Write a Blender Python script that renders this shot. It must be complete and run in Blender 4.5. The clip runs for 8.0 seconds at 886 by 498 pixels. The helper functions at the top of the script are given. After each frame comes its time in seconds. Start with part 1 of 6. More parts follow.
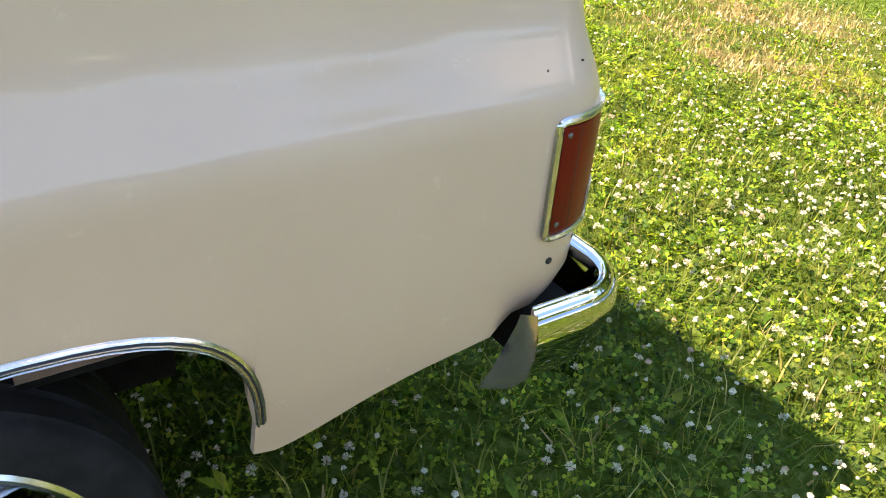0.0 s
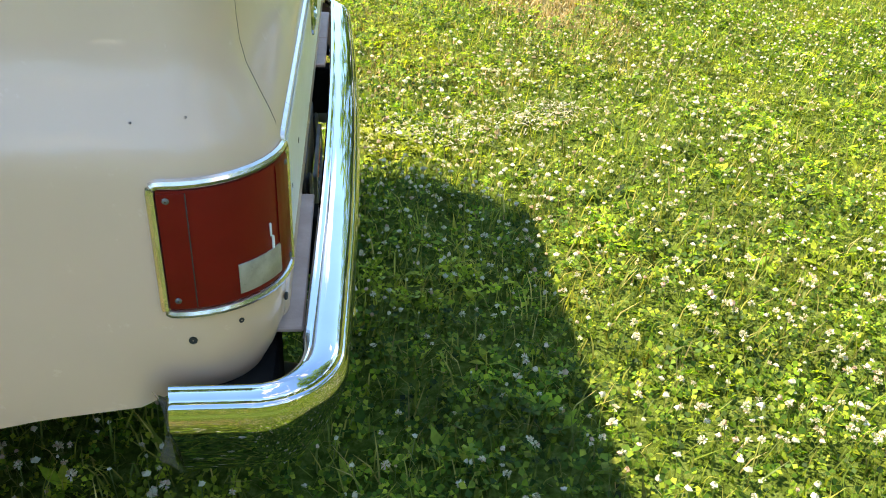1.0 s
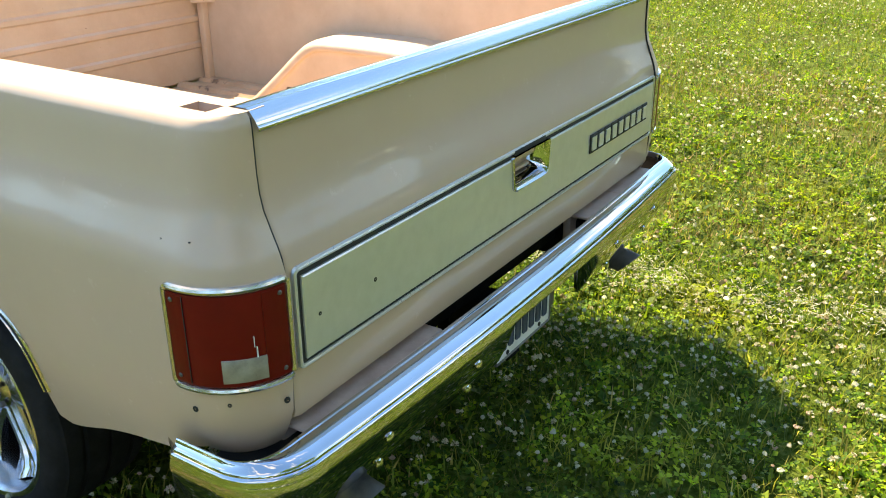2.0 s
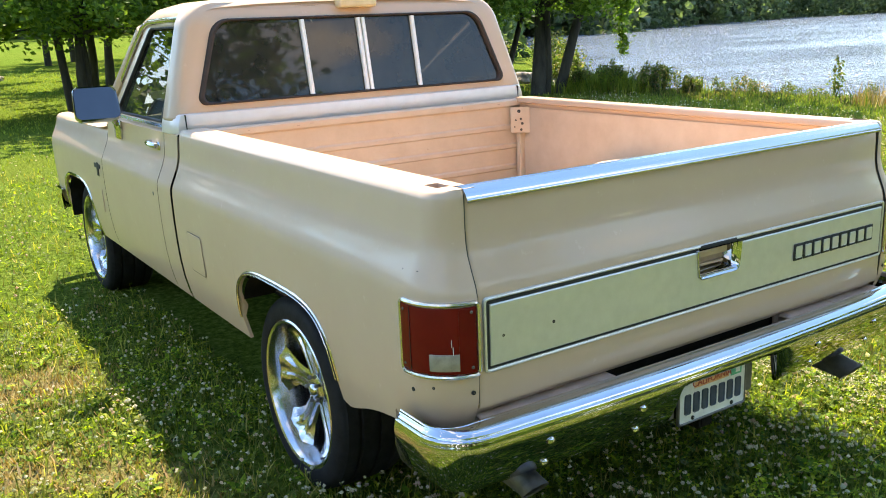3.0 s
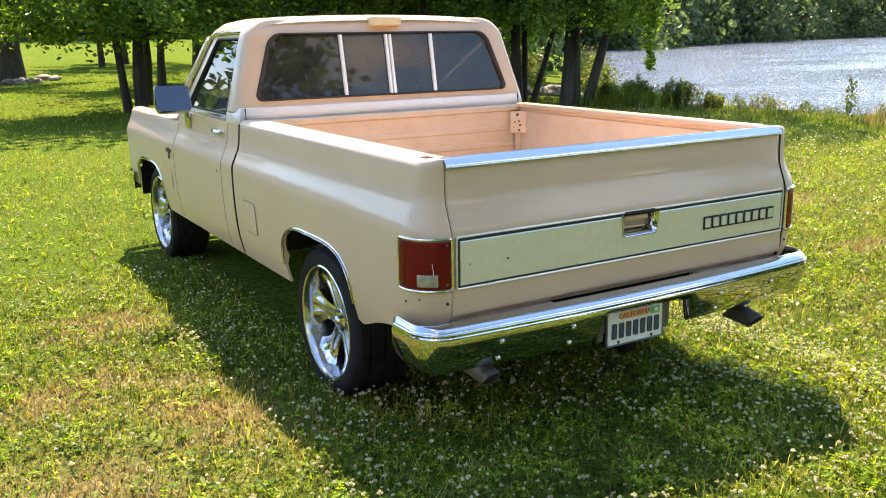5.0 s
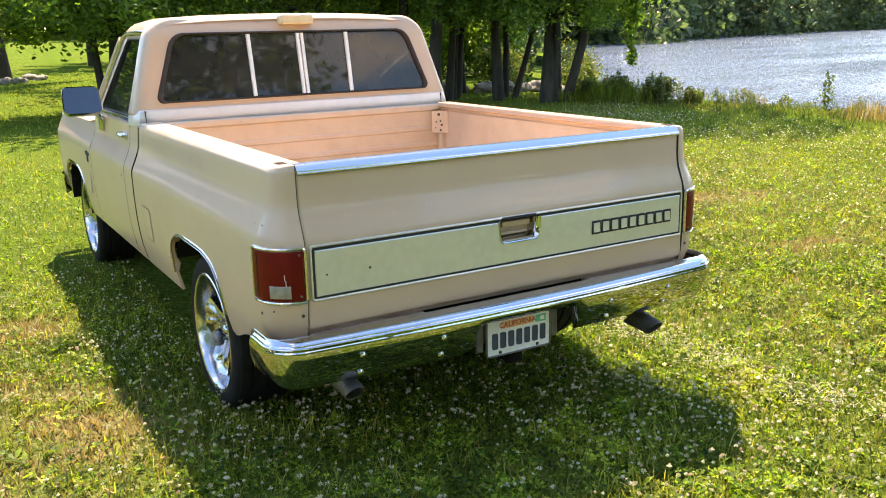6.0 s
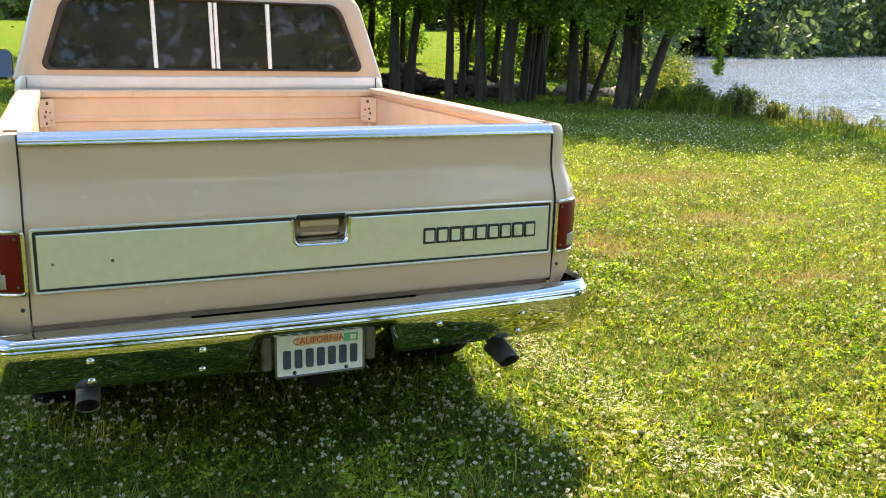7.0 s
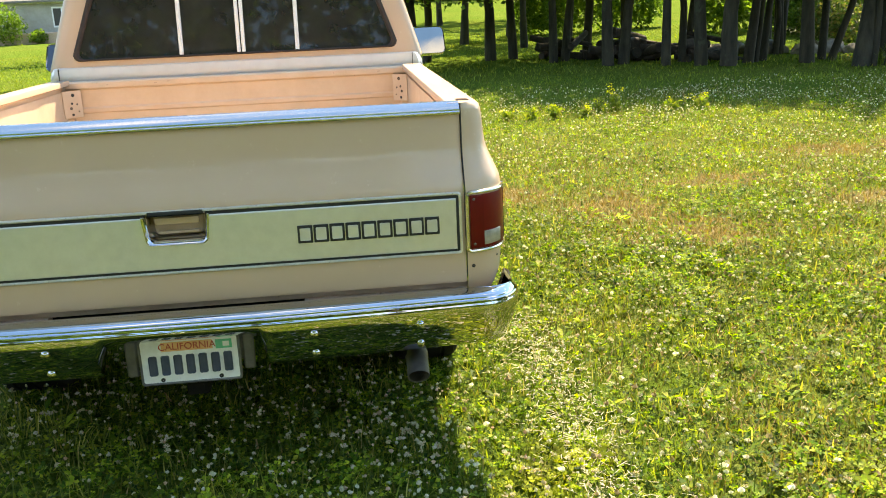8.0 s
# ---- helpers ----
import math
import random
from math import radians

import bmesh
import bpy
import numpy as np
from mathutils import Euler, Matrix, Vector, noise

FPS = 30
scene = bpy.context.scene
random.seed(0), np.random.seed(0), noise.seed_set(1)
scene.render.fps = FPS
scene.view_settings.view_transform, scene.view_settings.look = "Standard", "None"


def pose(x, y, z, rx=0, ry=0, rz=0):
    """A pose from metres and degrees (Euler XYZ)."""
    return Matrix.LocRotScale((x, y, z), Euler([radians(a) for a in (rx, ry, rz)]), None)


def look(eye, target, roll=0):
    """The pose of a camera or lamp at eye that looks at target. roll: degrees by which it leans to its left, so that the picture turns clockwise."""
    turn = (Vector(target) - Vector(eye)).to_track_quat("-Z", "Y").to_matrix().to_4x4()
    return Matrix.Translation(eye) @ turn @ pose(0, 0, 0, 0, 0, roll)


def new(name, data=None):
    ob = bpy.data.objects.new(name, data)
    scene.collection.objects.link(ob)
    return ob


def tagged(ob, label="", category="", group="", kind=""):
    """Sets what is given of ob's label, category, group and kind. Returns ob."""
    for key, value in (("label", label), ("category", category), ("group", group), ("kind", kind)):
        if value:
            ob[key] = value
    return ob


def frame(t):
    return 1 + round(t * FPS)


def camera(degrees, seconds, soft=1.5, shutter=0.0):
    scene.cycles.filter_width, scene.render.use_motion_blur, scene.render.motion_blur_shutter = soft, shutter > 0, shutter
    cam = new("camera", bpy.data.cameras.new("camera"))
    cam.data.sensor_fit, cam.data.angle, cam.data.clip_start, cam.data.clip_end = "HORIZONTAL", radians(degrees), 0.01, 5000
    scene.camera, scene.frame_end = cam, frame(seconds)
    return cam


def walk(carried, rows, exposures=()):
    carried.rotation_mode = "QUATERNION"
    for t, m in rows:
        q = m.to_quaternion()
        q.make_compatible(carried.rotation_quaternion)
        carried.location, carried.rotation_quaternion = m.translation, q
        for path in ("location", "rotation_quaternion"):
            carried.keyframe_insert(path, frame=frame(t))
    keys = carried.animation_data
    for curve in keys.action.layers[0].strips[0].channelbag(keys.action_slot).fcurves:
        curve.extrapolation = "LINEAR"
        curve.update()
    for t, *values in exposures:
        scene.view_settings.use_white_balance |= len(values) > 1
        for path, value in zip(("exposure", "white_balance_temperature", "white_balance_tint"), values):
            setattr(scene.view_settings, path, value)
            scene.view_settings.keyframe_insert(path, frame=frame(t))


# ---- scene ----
cam = camera(53.2, 8.0, soft=1.0)
PATH = [
    (0, (-1.849, 0.94, 1.364), (-0.469, -0.073, 0.33), 4.9),
    (0.5, (-1.945, 0.429, 1.361), (-0.47, -0.346, 0.254), 5.4),
    (0.8, (-1.959, 0.157, 1.37), (-0.402, -0.419, 0.254), 5.6),
    (1, (-1.995, -0.104, 1.374), (-0.278, -0.295, 0.366), 2.6),
    (1.2, (-2.026, -0.269, 1.438), (-0.241, -0.095, 0.551), 1.3),
    (1.3, (-2.049, -0.354, 1.487), (-0.271, -0.013, 0.638), 0.9),
    (1.5, (-2.021, -0.543, 1.478), (-0.283, 0.028, 0.67), -0.5),
    (1.7, (-1.919, -0.735, 1.462), (-0.26, -0.018, 0.605), -0.6),
    (1.8, (-1.883, -0.795, 1.484), (-0.256, -0.014, 0.623), -0.6),
    (2, (-1.868, -0.946, 1.526), (-0.325, 0.041, 0.723), -0.3),
    (2.2, (-1.871, -1.114, 1.51), (-0.483, 0.132, 0.787), 0.9),
    (3.3, (-2.172, -1.924, 1.566), (-1.168, -0.257, 1.106), -3.2),
    (3.5, (-2.221, -2.087, 1.558), (-1.247, -0.398, 1.112), -3),
    (4, (-2.345, -2.371, 1.572), (-1.381, -0.678, 1.118), -1.7),
    (4.2, (-2.396, -2.467, 1.574), (-1.431, -0.774, 1.12), -1.4),
    (5.3, (-2.456, -2.608, 1.587), (-1.45, -0.946, 1.113), -1.2),
    (5.5, (-2.328, -2.636, 1.585), (-1.323, -0.974, 1.108), -1.7),
    (6, (-1.949, -2.73, 1.588), (-0.963, -1.056, 1.111), -1.4),
    (6.5, (-1.42, -2.699, 1.527), (-0.468, -1.006, 1.053), 1.4),
    (6.8, (-1.042, -2.711, 1.501), (-0.156, -0.983, 1.023), 0.5),
    (7, (-0.757, -2.755, 1.479), (0.016, -0.973, 1.004), 1.5),
    (7.5, (-0.092, -2.74, 1.455), (0.354, -0.863, 0.926), 0.3),
    (7.7, (0.155, -2.723, 1.462), (0.522, -0.829, 0.931), 0.22),
    (7.8, (0.277, -2.699, 1.475), (0.608, -0.798, 0.945), -0.72),
    (8, (0.53, -2.667, 1.46), (0.727, -0.75, 0.926), -2.5),
]
walk(cam, [(t, look(eye, target, roll)) for t, eye, target, roll in PATH], [(0.0, 2.14, 8350, 20), (0.6, 2.10, 8100, 15), (1.0, 2.08, 8000, 11), (1.5, 1.80, 8350, 9), (2.0, 1.74, 8650, 8), (3.5, 1.98, 8350, 15), (4.5, 1.94, 8600, 18), (5.5, 1.94, 8950, 18), (7.0, 2.0, 9150, 13), (8.0, 1.94, 9850, 8)])

# ---- world, sun, exposure ----
SUN_FROM = Vector((0.33, 0.70, 1.11)).normalized()
world = bpy.data.worlds.new("sky")
scene.world = world
world.use_nodes = True
wn = world.node_tree.nodes
sky = wn.new("ShaderNodeTexSky")
sky.sky_type = "NISHITA"
sky.sun_disc = False
sky.dust_density = 0.0
sky.altitude = 250
sky.ozone_density = 3.5
sky.sun_elevation = math.asin(SUN_FROM.z)
sky.sun_rotation = math.atan2(SUN_FROM.x, SUN_FROM.y)
# broken fair-weather clouds over the blue
wl = world.node_tree.links
cloud_at = wn.new("ShaderNodeMapping")
cloud_at.inputs["Scale"].default_value = (1.0, 1.0, 2.2)
wl.new(wn.new("ShaderNodeTexCoord").outputs["Generated"], cloud_at.inputs[0])
cloud = wn.new("ShaderNodeTexNoise")
cloud.inputs["Scale"].default_value = 2.6
cloud.inputs["Detail"].default_value = 8
cloud.inputs["Roughness"].default_value = 0.58
wl.new(cloud_at.outputs[0], cloud.inputs["Vector"])
cover = wn.new("ShaderNodeMapRange")
cover.inputs[1].default_value, cover.inputs[2].default_value = 0.555, 0.665
cover.inputs[4].default_value = 0.85
wl.new(cloud.outputs["Fac"], cover.inputs[0])
clouded = wn.new("ShaderNodeMixRGB")
clouded.inputs[2].default_value = (5.4, 5.0, 4.7, 1)
wl.new(cover.outputs[0], clouded.inputs[0])
deep = wn.new("ShaderNodeHueSaturation")
deep.inputs["Saturation"].default_value = 1.12
wl.new(sky.outputs[0], deep.inputs["Color"])
wl.new(deep.outputs[0], clouded.inputs[1])
wl.new(clouded.outputs[0], wn["Background"].inputs[0])
wn["Background"].inputs[1].default_value = 0.20
sun = new("sun", bpy.data.lights.new("sun", "SUN"))
sun.data.energy = 5.0
sun.data.angle = radians(0.55)
sun.data.color = (1.0, 0.95, 0.86)
sun.matrix_world = look(SUN_FROM * 60, (0, 0, 0))


# ---- materials ----
def shader(name):
    m = bpy.data.materials.new(name)
    m.use_nodes = True
    return m, m.node_tree.nodes, m.node_tree.links, m.node_tree.nodes["Principled BSDF"]


def ramp_of(n, stops):
    r = n.new("ShaderNodeValToRGB")
    e = r.color_ramp.elements
    while len(e) < len(stops):
        e.new(0.5)
    for k, (p, c) in enumerate(stops):
        e[k].position = p
        e[k].color = (*c, 1)
    return r


def noise_of(n, l, scale, detail=4.0, rough=0.55, where=None, stretch=None):
    t = n.new("ShaderNodeTexNoise")
    t.inputs["Scale"].default_value = scale
    t.inputs["Detail"].default_value = detail
    t.inputs["Roughness"].default_value = rough
    if where is None:
        where = n.new("ShaderNodeTexCoord").outputs["Object"]
    if stretch:
        mp = n.new("ShaderNodeMapping")
        mp.inputs["Scale"].default_value = stretch
        l.new(where, mp.inputs[0])
        where = mp.outputs[0]
    l.new(where, t.inputs["Vector"])
    return t


def mottled(name, a, b, scale, rough=0.5, metal=0.0, bump=0.0, bump_scale=60.0, coat=0.0, spots=None, rough_var=0.08, stretch=None):
    """Two colours mixed by noise at two scales, uneven gloss, fine relief."""
    m, n, l, p = shader(name)
    t = noise_of(n, l, scale, 5, 0.6, stretch=stretch)
    r = ramp_of(n, [(0.32, a), (0.68, b)])
    l.new(t.outputs["Fac"], r.inputs[0])
    col = r.outputs[0]
    if spots:
        sc, thr, sc_col = spots
        t3 = noise_of(n, l, sc, 6, 0.7)
        r3 = ramp_of(n, [(thr, (0, 0, 0)), (min(1.0, thr + 0.06), (1, 1, 1))])
        l.new(t3.outputs["Fac"], r3.inputs[0])
        mx = n.new("ShaderNodeMixRGB")
        mx.inputs[2].default_value = (*sc_col, 1)
        l.new(r3.outputs[0], mx.inputs[0])
        l.new(col, mx.inputs[1])
        col = mx.outputs[0]
    l.new(col, p.inputs["Base Color"])
    p.inputs["Metallic"].default_value = metal
    t2 = noise_of(n, l, scale * 6, 3, 0.6)
    mr = n.new("ShaderNodeMapRange")
    mr.inputs[3].default_value = max(0.0, rough - rough_var)
    mr.inputs[4].default_value = min(1.0, rough + rough_var)
    l.new(t2.outputs["Fac"], mr.inputs[0])
    l.new(mr.outputs[0], p.inputs["Roughness"])
    if bump:
        tb = noise_of(n, l, bump_scale, 4, 0.6)
        b_ = n.new("ShaderNodeBump")
        b_.inputs["Strength"].default_value = bump
        b_.inputs["Distance"].default_value = 0.01
        l.new(tb.outputs["Fac"], b_.inputs["Height"])
        l.new(b_.outputs[0], p.inputs["Normal"])
    p.inputs["Coat Weight"].default_value = coat
    p.inputs["Coat Roughness"].default_value = 0.06
    return m


def foliage(name, stops, through_light=0.35, rough=0.5, patches=None, clump=None):
    """Leaves: each its own tone, light shining through."""
    m, n, l, p = shader(name)
    g = n.new("ShaderNodeNewGeometry")
    r = ramp_of(n, stops)
    l.new(g.outputs["Random Per Island"], r.inputs[0])
    col = r.outputs[0]
    if patches:
        sc, thr, pc = patches
        t = noise_of(n, l, sc, 4, 0.6)
        rr = ramp_of(n, [(thr, (0, 0, 0)), (thr + 0.14, (0.75, 0.75, 0.75))])
        l.new(t.outputs["Fac"], rr.inputs[0])
        mx = n.new("ShaderNodeMixRGB")
        mx.inputs[2].default_value = (*pc, 1)
        l.new(rr.outputs[0], mx.inputs[0])
        l.new(col, mx.inputs[1])
        col = mx.outputs[0]
    if clump:
        # young and old growth: tufts of lighter and darker leaves
        for sc, lo, hi in clump:
            t = noise_of(n, l, sc, 5, 0.7)
            rr = ramp_of(n, [(0.36, (lo, lo, lo)), (0.64, (hi, hi, hi * 0.9))])
            l.new(t.outputs["Fac"], rr.inputs[0])
            mc = n.new("ShaderNodeMixRGB")
            mc.blend_type = "MULTIPLY"
            mc.inputs[0].default_value = 1
            l.new(col, mc.inputs[1])
            l.new(rr.outputs[0], mc.inputs[2])
            col = mc.outputs[0]
    l.new(col, p.inputs["Base Color"])
    p.inputs["Roughness"].default_value = rough
    p.inputs["Specular IOR Level"].default_value = 0.2
    tr = n.new("ShaderNodeBsdfTranslucent")
    mul = n.new("ShaderNodeMixRGB")
    mul.blend_type = "MULTIPLY"
    mul.inputs[0].default_value = 1
    mul.inputs[2].default_value = (1.5, 1.6, 0.7, 1)
    l.new(col, mul.inputs[1])
    l.new(mul.outputs[0], tr.inputs[0])
    ms = n.new("ShaderNodeMixShader")
    ms.inputs[0].default_value = through_light
    l.new(p.outputs[0], ms.inputs[1])
    l.new(tr.outputs[0], ms.inputs[2])
    l.new(ms.outputs[0], n["Material Output"].inputs[0])
    return m


def pane_glass(name, tint, gloss_rough=0.01, dust=0.0):
    m, n, l, p = shader(name)
    n.remove(p)
    tr = n.new("ShaderNodeBsdfTransparent")
    tr.inputs[0].default_value = (*tint, 1)
    gl = n.new("ShaderNodeBsdfGlossy")
    gl.inputs["Roughness"].default_value = gloss_rough
    fr = n.new("ShaderNodeFresnel")
    fr.inputs[0].default_value = 1.5
    ms = n.new("ShaderNodeMixShader")
    l.new(fr.outputs[0], ms.inputs[0])
    l.new(tr.outputs[0], ms.inputs[1])
    l.new(gl.outputs[0], ms.inputs[2])
    film = n.new("ShaderNodeBsdfDiffuse")
    film.inputs[0].default_value = (0.42, 0.42, 0.38, 1)
    smear = noise_of(n, l, 3.0, 5, 0.65)
    thin = n.new("ShaderNodeMapRange")
    thin.inputs[1].default_value, thin.inputs[2].default_value = 0.3, 0.7
    thin.inputs[3].default_value, thin.inputs[4].default_value = dust * 0.5, dust * 1.5
    l.new(smear.outputs["Fac"], thin.inputs[0])
    dusty = n.new("ShaderNodeMixShader")
    l.new(thin.outputs[0], dusty.inputs[0])
    l.new(ms.outputs[0], dusty.inputs[1])
    l.new(film.outputs[0], dusty.inputs[2])
    l.new(dusty.outputs[0], n["Material Output"].inputs[0])
    return m


PAINT = mottled("tan_paint", (0.535, 0.373, 0.262), (0.565, 0.397, 0.282), 3.0, 0.5, 0.0, 0.012, 240, 0.6, rough_var=0.05, spots=(24, 0.63, (0.590, 0.425, 0.310)))
PAINT.node_tree.nodes["Principled BSDF"].inputs["Coat Roughness"].default_value = 0.055
PAINT.node_tree.nodes["Principled BSDF"].inputs["Specular IOR Level"].default_value = 0.3
BED_PAINT = mottled("bed_paint", (0.52, 0.385, 0.275), (0.60, 0.46, 0.34), 7.0, 0.5, 0.0, 0.06, 90, 0.1, spots=(38, 0.70, (0.30, 0.16, 0.09)))
FLOOR_PAINT = mottled("worn_bed_floor", (0.48, 0.30, 0.18), (0.62, 0.42, 0.27), 9.0, 0.6, 0.0, 0.1, 70, 0.0, spots=(14, 0.60, (0.20, 0.12, 0.08)))
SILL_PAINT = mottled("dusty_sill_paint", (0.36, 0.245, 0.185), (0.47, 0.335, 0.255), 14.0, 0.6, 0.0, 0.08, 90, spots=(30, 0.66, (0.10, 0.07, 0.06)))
CHROME = mottled("chrome", (0.48, 0.485, 0.495), (0.54, 0.545, 0.555), 5.0, 0.035, 1.0, 0.004, 22, rough_var=0.02)
BRUSHED = mottled("brushed_aluminium", (0.60, 0.60, 0.585), (0.66, 0.66, 0.645), 26.0, 0.33, 0.62, 0.008, 300, rough_var=0.05)
CAPPING = mottled("aluminium_capping", (0.53, 0.53, 0.53), (0.61, 0.61, 0.61), 40.0, 0.16, 1.0, 0.004, 200, stretch=(0.05, 1, 1), rough_var=0.06)
FRAME_TRIM = mottled("bright_frame", (0.60, 0.58, 0.53), (0.70, 0.68, 0.63), 30.0, 0.3, 0.6, 0.01, 160)
TRIM = mottled("worn_bright_trim", (0.56, 0.50, 0.42), (0.66, 0.60, 0.51), 30.0, 0.17, 0.9, 0.02, 160, rough_var=0.08)
BLACK = mottled("black_trim", (0.010, 0.010, 0.010), (0.020, 0.020, 0.020), 20, 0.65, 0.0, 0.03, 120)
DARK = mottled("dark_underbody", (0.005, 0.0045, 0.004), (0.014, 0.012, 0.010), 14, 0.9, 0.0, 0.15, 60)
SEAL = mottled("window_rubber", (0.026, 0.016, 0.012), (0.045, 0.028, 0.021), 18, 0.75, 0.0, 0.03, 90)
RUBBER = mottled("tyre_rubber", (0.008, 0.008, 0.0085), (0.018, 0.018, 0.019), 16, 0.7, 0.0, 0.08, 140)
LENS = mottled("red_lens", (0.12, 0.004, 0.004), (0.165, 0.006, 0.005), 9, 0.34, 0.0, 0.02, 150, 0.06)
LENS_DARK = mottled("dark_red_lens", (0.105, 0.003, 0.003), (0.145, 0.005, 0.004), 9, 0.34, 0.0, 0.02, 150, 0.06)
for m_ in (LENS, LENS_DARK, DARK, RUBBER):
    m_.node_tree.nodes["Principled BSDF"].inputs["Specular IOR Level"].default_value = 0.15
LENS_CLEAR = mottled("clear_lens", (0.22, 0.19, 0.15), (0.34, 0.30, 0.24), 40, 0.3, 0.0, 0.06, 220, 0.4)
AMBER = mottled("cream_lamp", (0.62, 0.50, 0.30), (0.70, 0.58, 0.38), 20, 0.35)
WHITE_BAR = mottled("pale_aluminium", (0.72, 0.72, 0.70), (0.80, 0.80, 0.78), 25, 0.35)
PLATE_WHITE = mottled("plate_white", (0.66, 0.67, 0.66), (0.76, 0.77, 0.75), 35, 0.4, spots=(60, 0.66, (0.40, 0.38, 0.34)))
PLATE_BLUE = mottled("plate_blue", (0.03, 0.045, 0.08), (0.05, 0.07, 0.11), 30, 0.45)
PLATE_ORANGE = mottled("plate_orange", (0.72, 0.36, 0.16), (0.80, 0.46, 0.24), 30, 0.45)
PLATE_RED = mottled("plate_red", (0.42, 0.05, 0.03), (0.50, 0.07, 0.04), 30, 0.45)
PLATE_GREEN = mottled("plate_green", (0.06, 0.42, 0.24), (0.10, 0.52, 0.32), 30, 0.45)
RIM = mottled("polished_rim", (0.50, 0.51, 0.53), (0.60, 0.61, 0.63), 8, 0.2, 1.0, 0.006, 40, rough_var=0.05)
STEEL = mottled("dull_steel", (0.10, 0.10, 0.10), (0.20, 0.195, 0.185), 16, 0.5, 0.7, 0.06, 80)
DULL_STEEL = mottled("dark_steel", (0.085, 0.083, 0.078), (0.16, 0.155, 0.145), 16, 0.55, 0.4, 0.06, 80)
SEAT = mottled("seat_cloth", (0.05, 0.035, 0.028), (0.085, 0.062, 0.05), 30, 0.85, 0, 0.1, 150)
DASH = mottled("dashboard_vinyl", (0.03, 0.028, 0.026), (0.055, 0.05, 0.046), 24, 0.6, 0, 0.05, 150)
GLASS_DARK = pane_glass("tinted_glass", (0.028, 0.032, 0.032), 0.03, 0.045)
GLASS = pane_glass("side_glass", (0.15, 0.22, 0.19), 0.01, 0.02)
# darker copy for the left mirror: its dim reflection is put into the colour
DIM_MIRROR = mottled("dim_mirror_glass", (0.10, 0.105, 0.115), (0.12, 0.125, 0.135), 4, 0.05, 1.0, rough_var=0.01)
MIRROR = mottled("mirror_glass", (0.27, 0.28, 0.28), (0.31, 0.32, 0.32), 4, 0.02, 1.0, rough_var=0.01)
BARK = mottled("bark", (0.015, 0.014, 0.009), (0.052, 0.046, 0.031), 9, 0.95, 0, 1.0, 22, stretch=(1, 1, 0.18), spots=(3.0, 0.60, (0.046, 0.052, 0.034)))
LEAVES = foliage("tree_leaves", [(0.0, (0.040, 0.085, 0.016)), (0.6, (0.095, 0.17, 0.030)), (1.0, (0.17, 0.25, 0.05))], 0.62)
# bluer and greyer than tree_leaves: distance haze is put into the colour
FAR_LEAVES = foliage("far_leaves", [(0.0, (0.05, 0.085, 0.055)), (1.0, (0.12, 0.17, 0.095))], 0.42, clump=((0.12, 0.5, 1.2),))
WEED = foliage("bank_weeds", [(0.0, (0.035, 0.070, 0.018)), (0.5, (0.075, 0.115, 0.030)), (0.8, (0.12, 0.125, 0.05)), (1.0, (0.20, 0.15, 0.085))], 0.5, clump=((2.6, 0.5, 1.3),))
CLOVER = foliage("clover_leaves", [(0.0, (0.020, 0.058, 0.006)), (0.4, (0.080, 0.160, 0.013)), (0.75, (0.19, 0.275, 0.024)), (1.0, (0.30, 0.33, 0.04))], 0.46, 0.6, patches=(1.3, 0.55, (0.195, 0.205, 0.022)), clump=((7.0, 0.30, 1.6), (1.4, 0.68, 1.22)))
BLADES = foliage("grass_blades", [(0.0, (0.085, 0.135, 0.02)), (0.6, (0.165, 0.195, 0.032)), (0.9, (0.27, 0.25, 0.07)), (1.0, (0.40, 0.32, 0.15))], 0.44, 0.5, patches=(0.7, 0.54, (0.28, 0.225, 0.06)), clump=((6.0, 0.32, 1.55), (1.1, 0.70, 1.2)))
GREEN_BLADES = foliage("green_blades", [(0.0, (0.080, 0.130, 0.018)), (0.7, (0.155, 0.21, 0.032)), (1.0, (0.26, 0.27, 0.05))], 0.44, 0.6, clump=((0.8, 0.75, 1.25),))
DRY_BLADES = foliage("dry_grass_blades", [(0.0, (0.11, 0.15, 0.018)), (0.5, (0.20, 0.215, 0.03)), (0.85, (0.30, 0.27, 0.06)), (1.0, (0.36, 0.26, 0.12))], 0.44, 0.5, patches=(0.55, 0.54, (0.275, 0.22, 0.085)), clump=((6.0, 0.34, 1.45), (1.1, 0.72, 1.15)))
BLOSSOM = foliage("clover_blossom", [(0.0, (0.40, 0.41, 0.29)), (0.65, (0.54, 0.50, 0.40)), (0.85, (0.48, 0.34, 0.28)), (1.0, (0.36, 0.22, 0.14))], 0.25, 0.7, patches=(210, 0.50, (0.36, 0.36, 0.22)))
BROWN_BLADES = foliage("dry_brown_blades", [(0.0, (0.20, 0.15, 0.045)), (0.6, (0.32, 0.215, 0.085)), (1.0, (0.46, 0.34, 0.19))], 0.15, 0.7)
TAN_BLOSSOM = foliage("fading_blossom", [(0.0, (0.155, 0.115, 0.05)), (0.4, (0.335, 0.28, 0.15)), (0.7, (0.55, 0.515, 0.36)), (1.0, (0.71, 0.70, 0.57))], 0.25, 0.7)
STEM = foliage("stems", [(0.0, (0.08, 0.12, 0.03)), (1.0, (0.13, 0.16, 0.05))], 0.3)
YELLOW = foliage("yellow_bloom", [(0.0, (0.42, 0.44, 0.03)), (1.0, (0.62, 0.56, 0.05))], 0.6)
ROCK = mottled("grey_rock", (0.09, 0.08, 0.068), (0.26, 0.235, 0.20), 4, 0.85, 0, 0.5, 14)
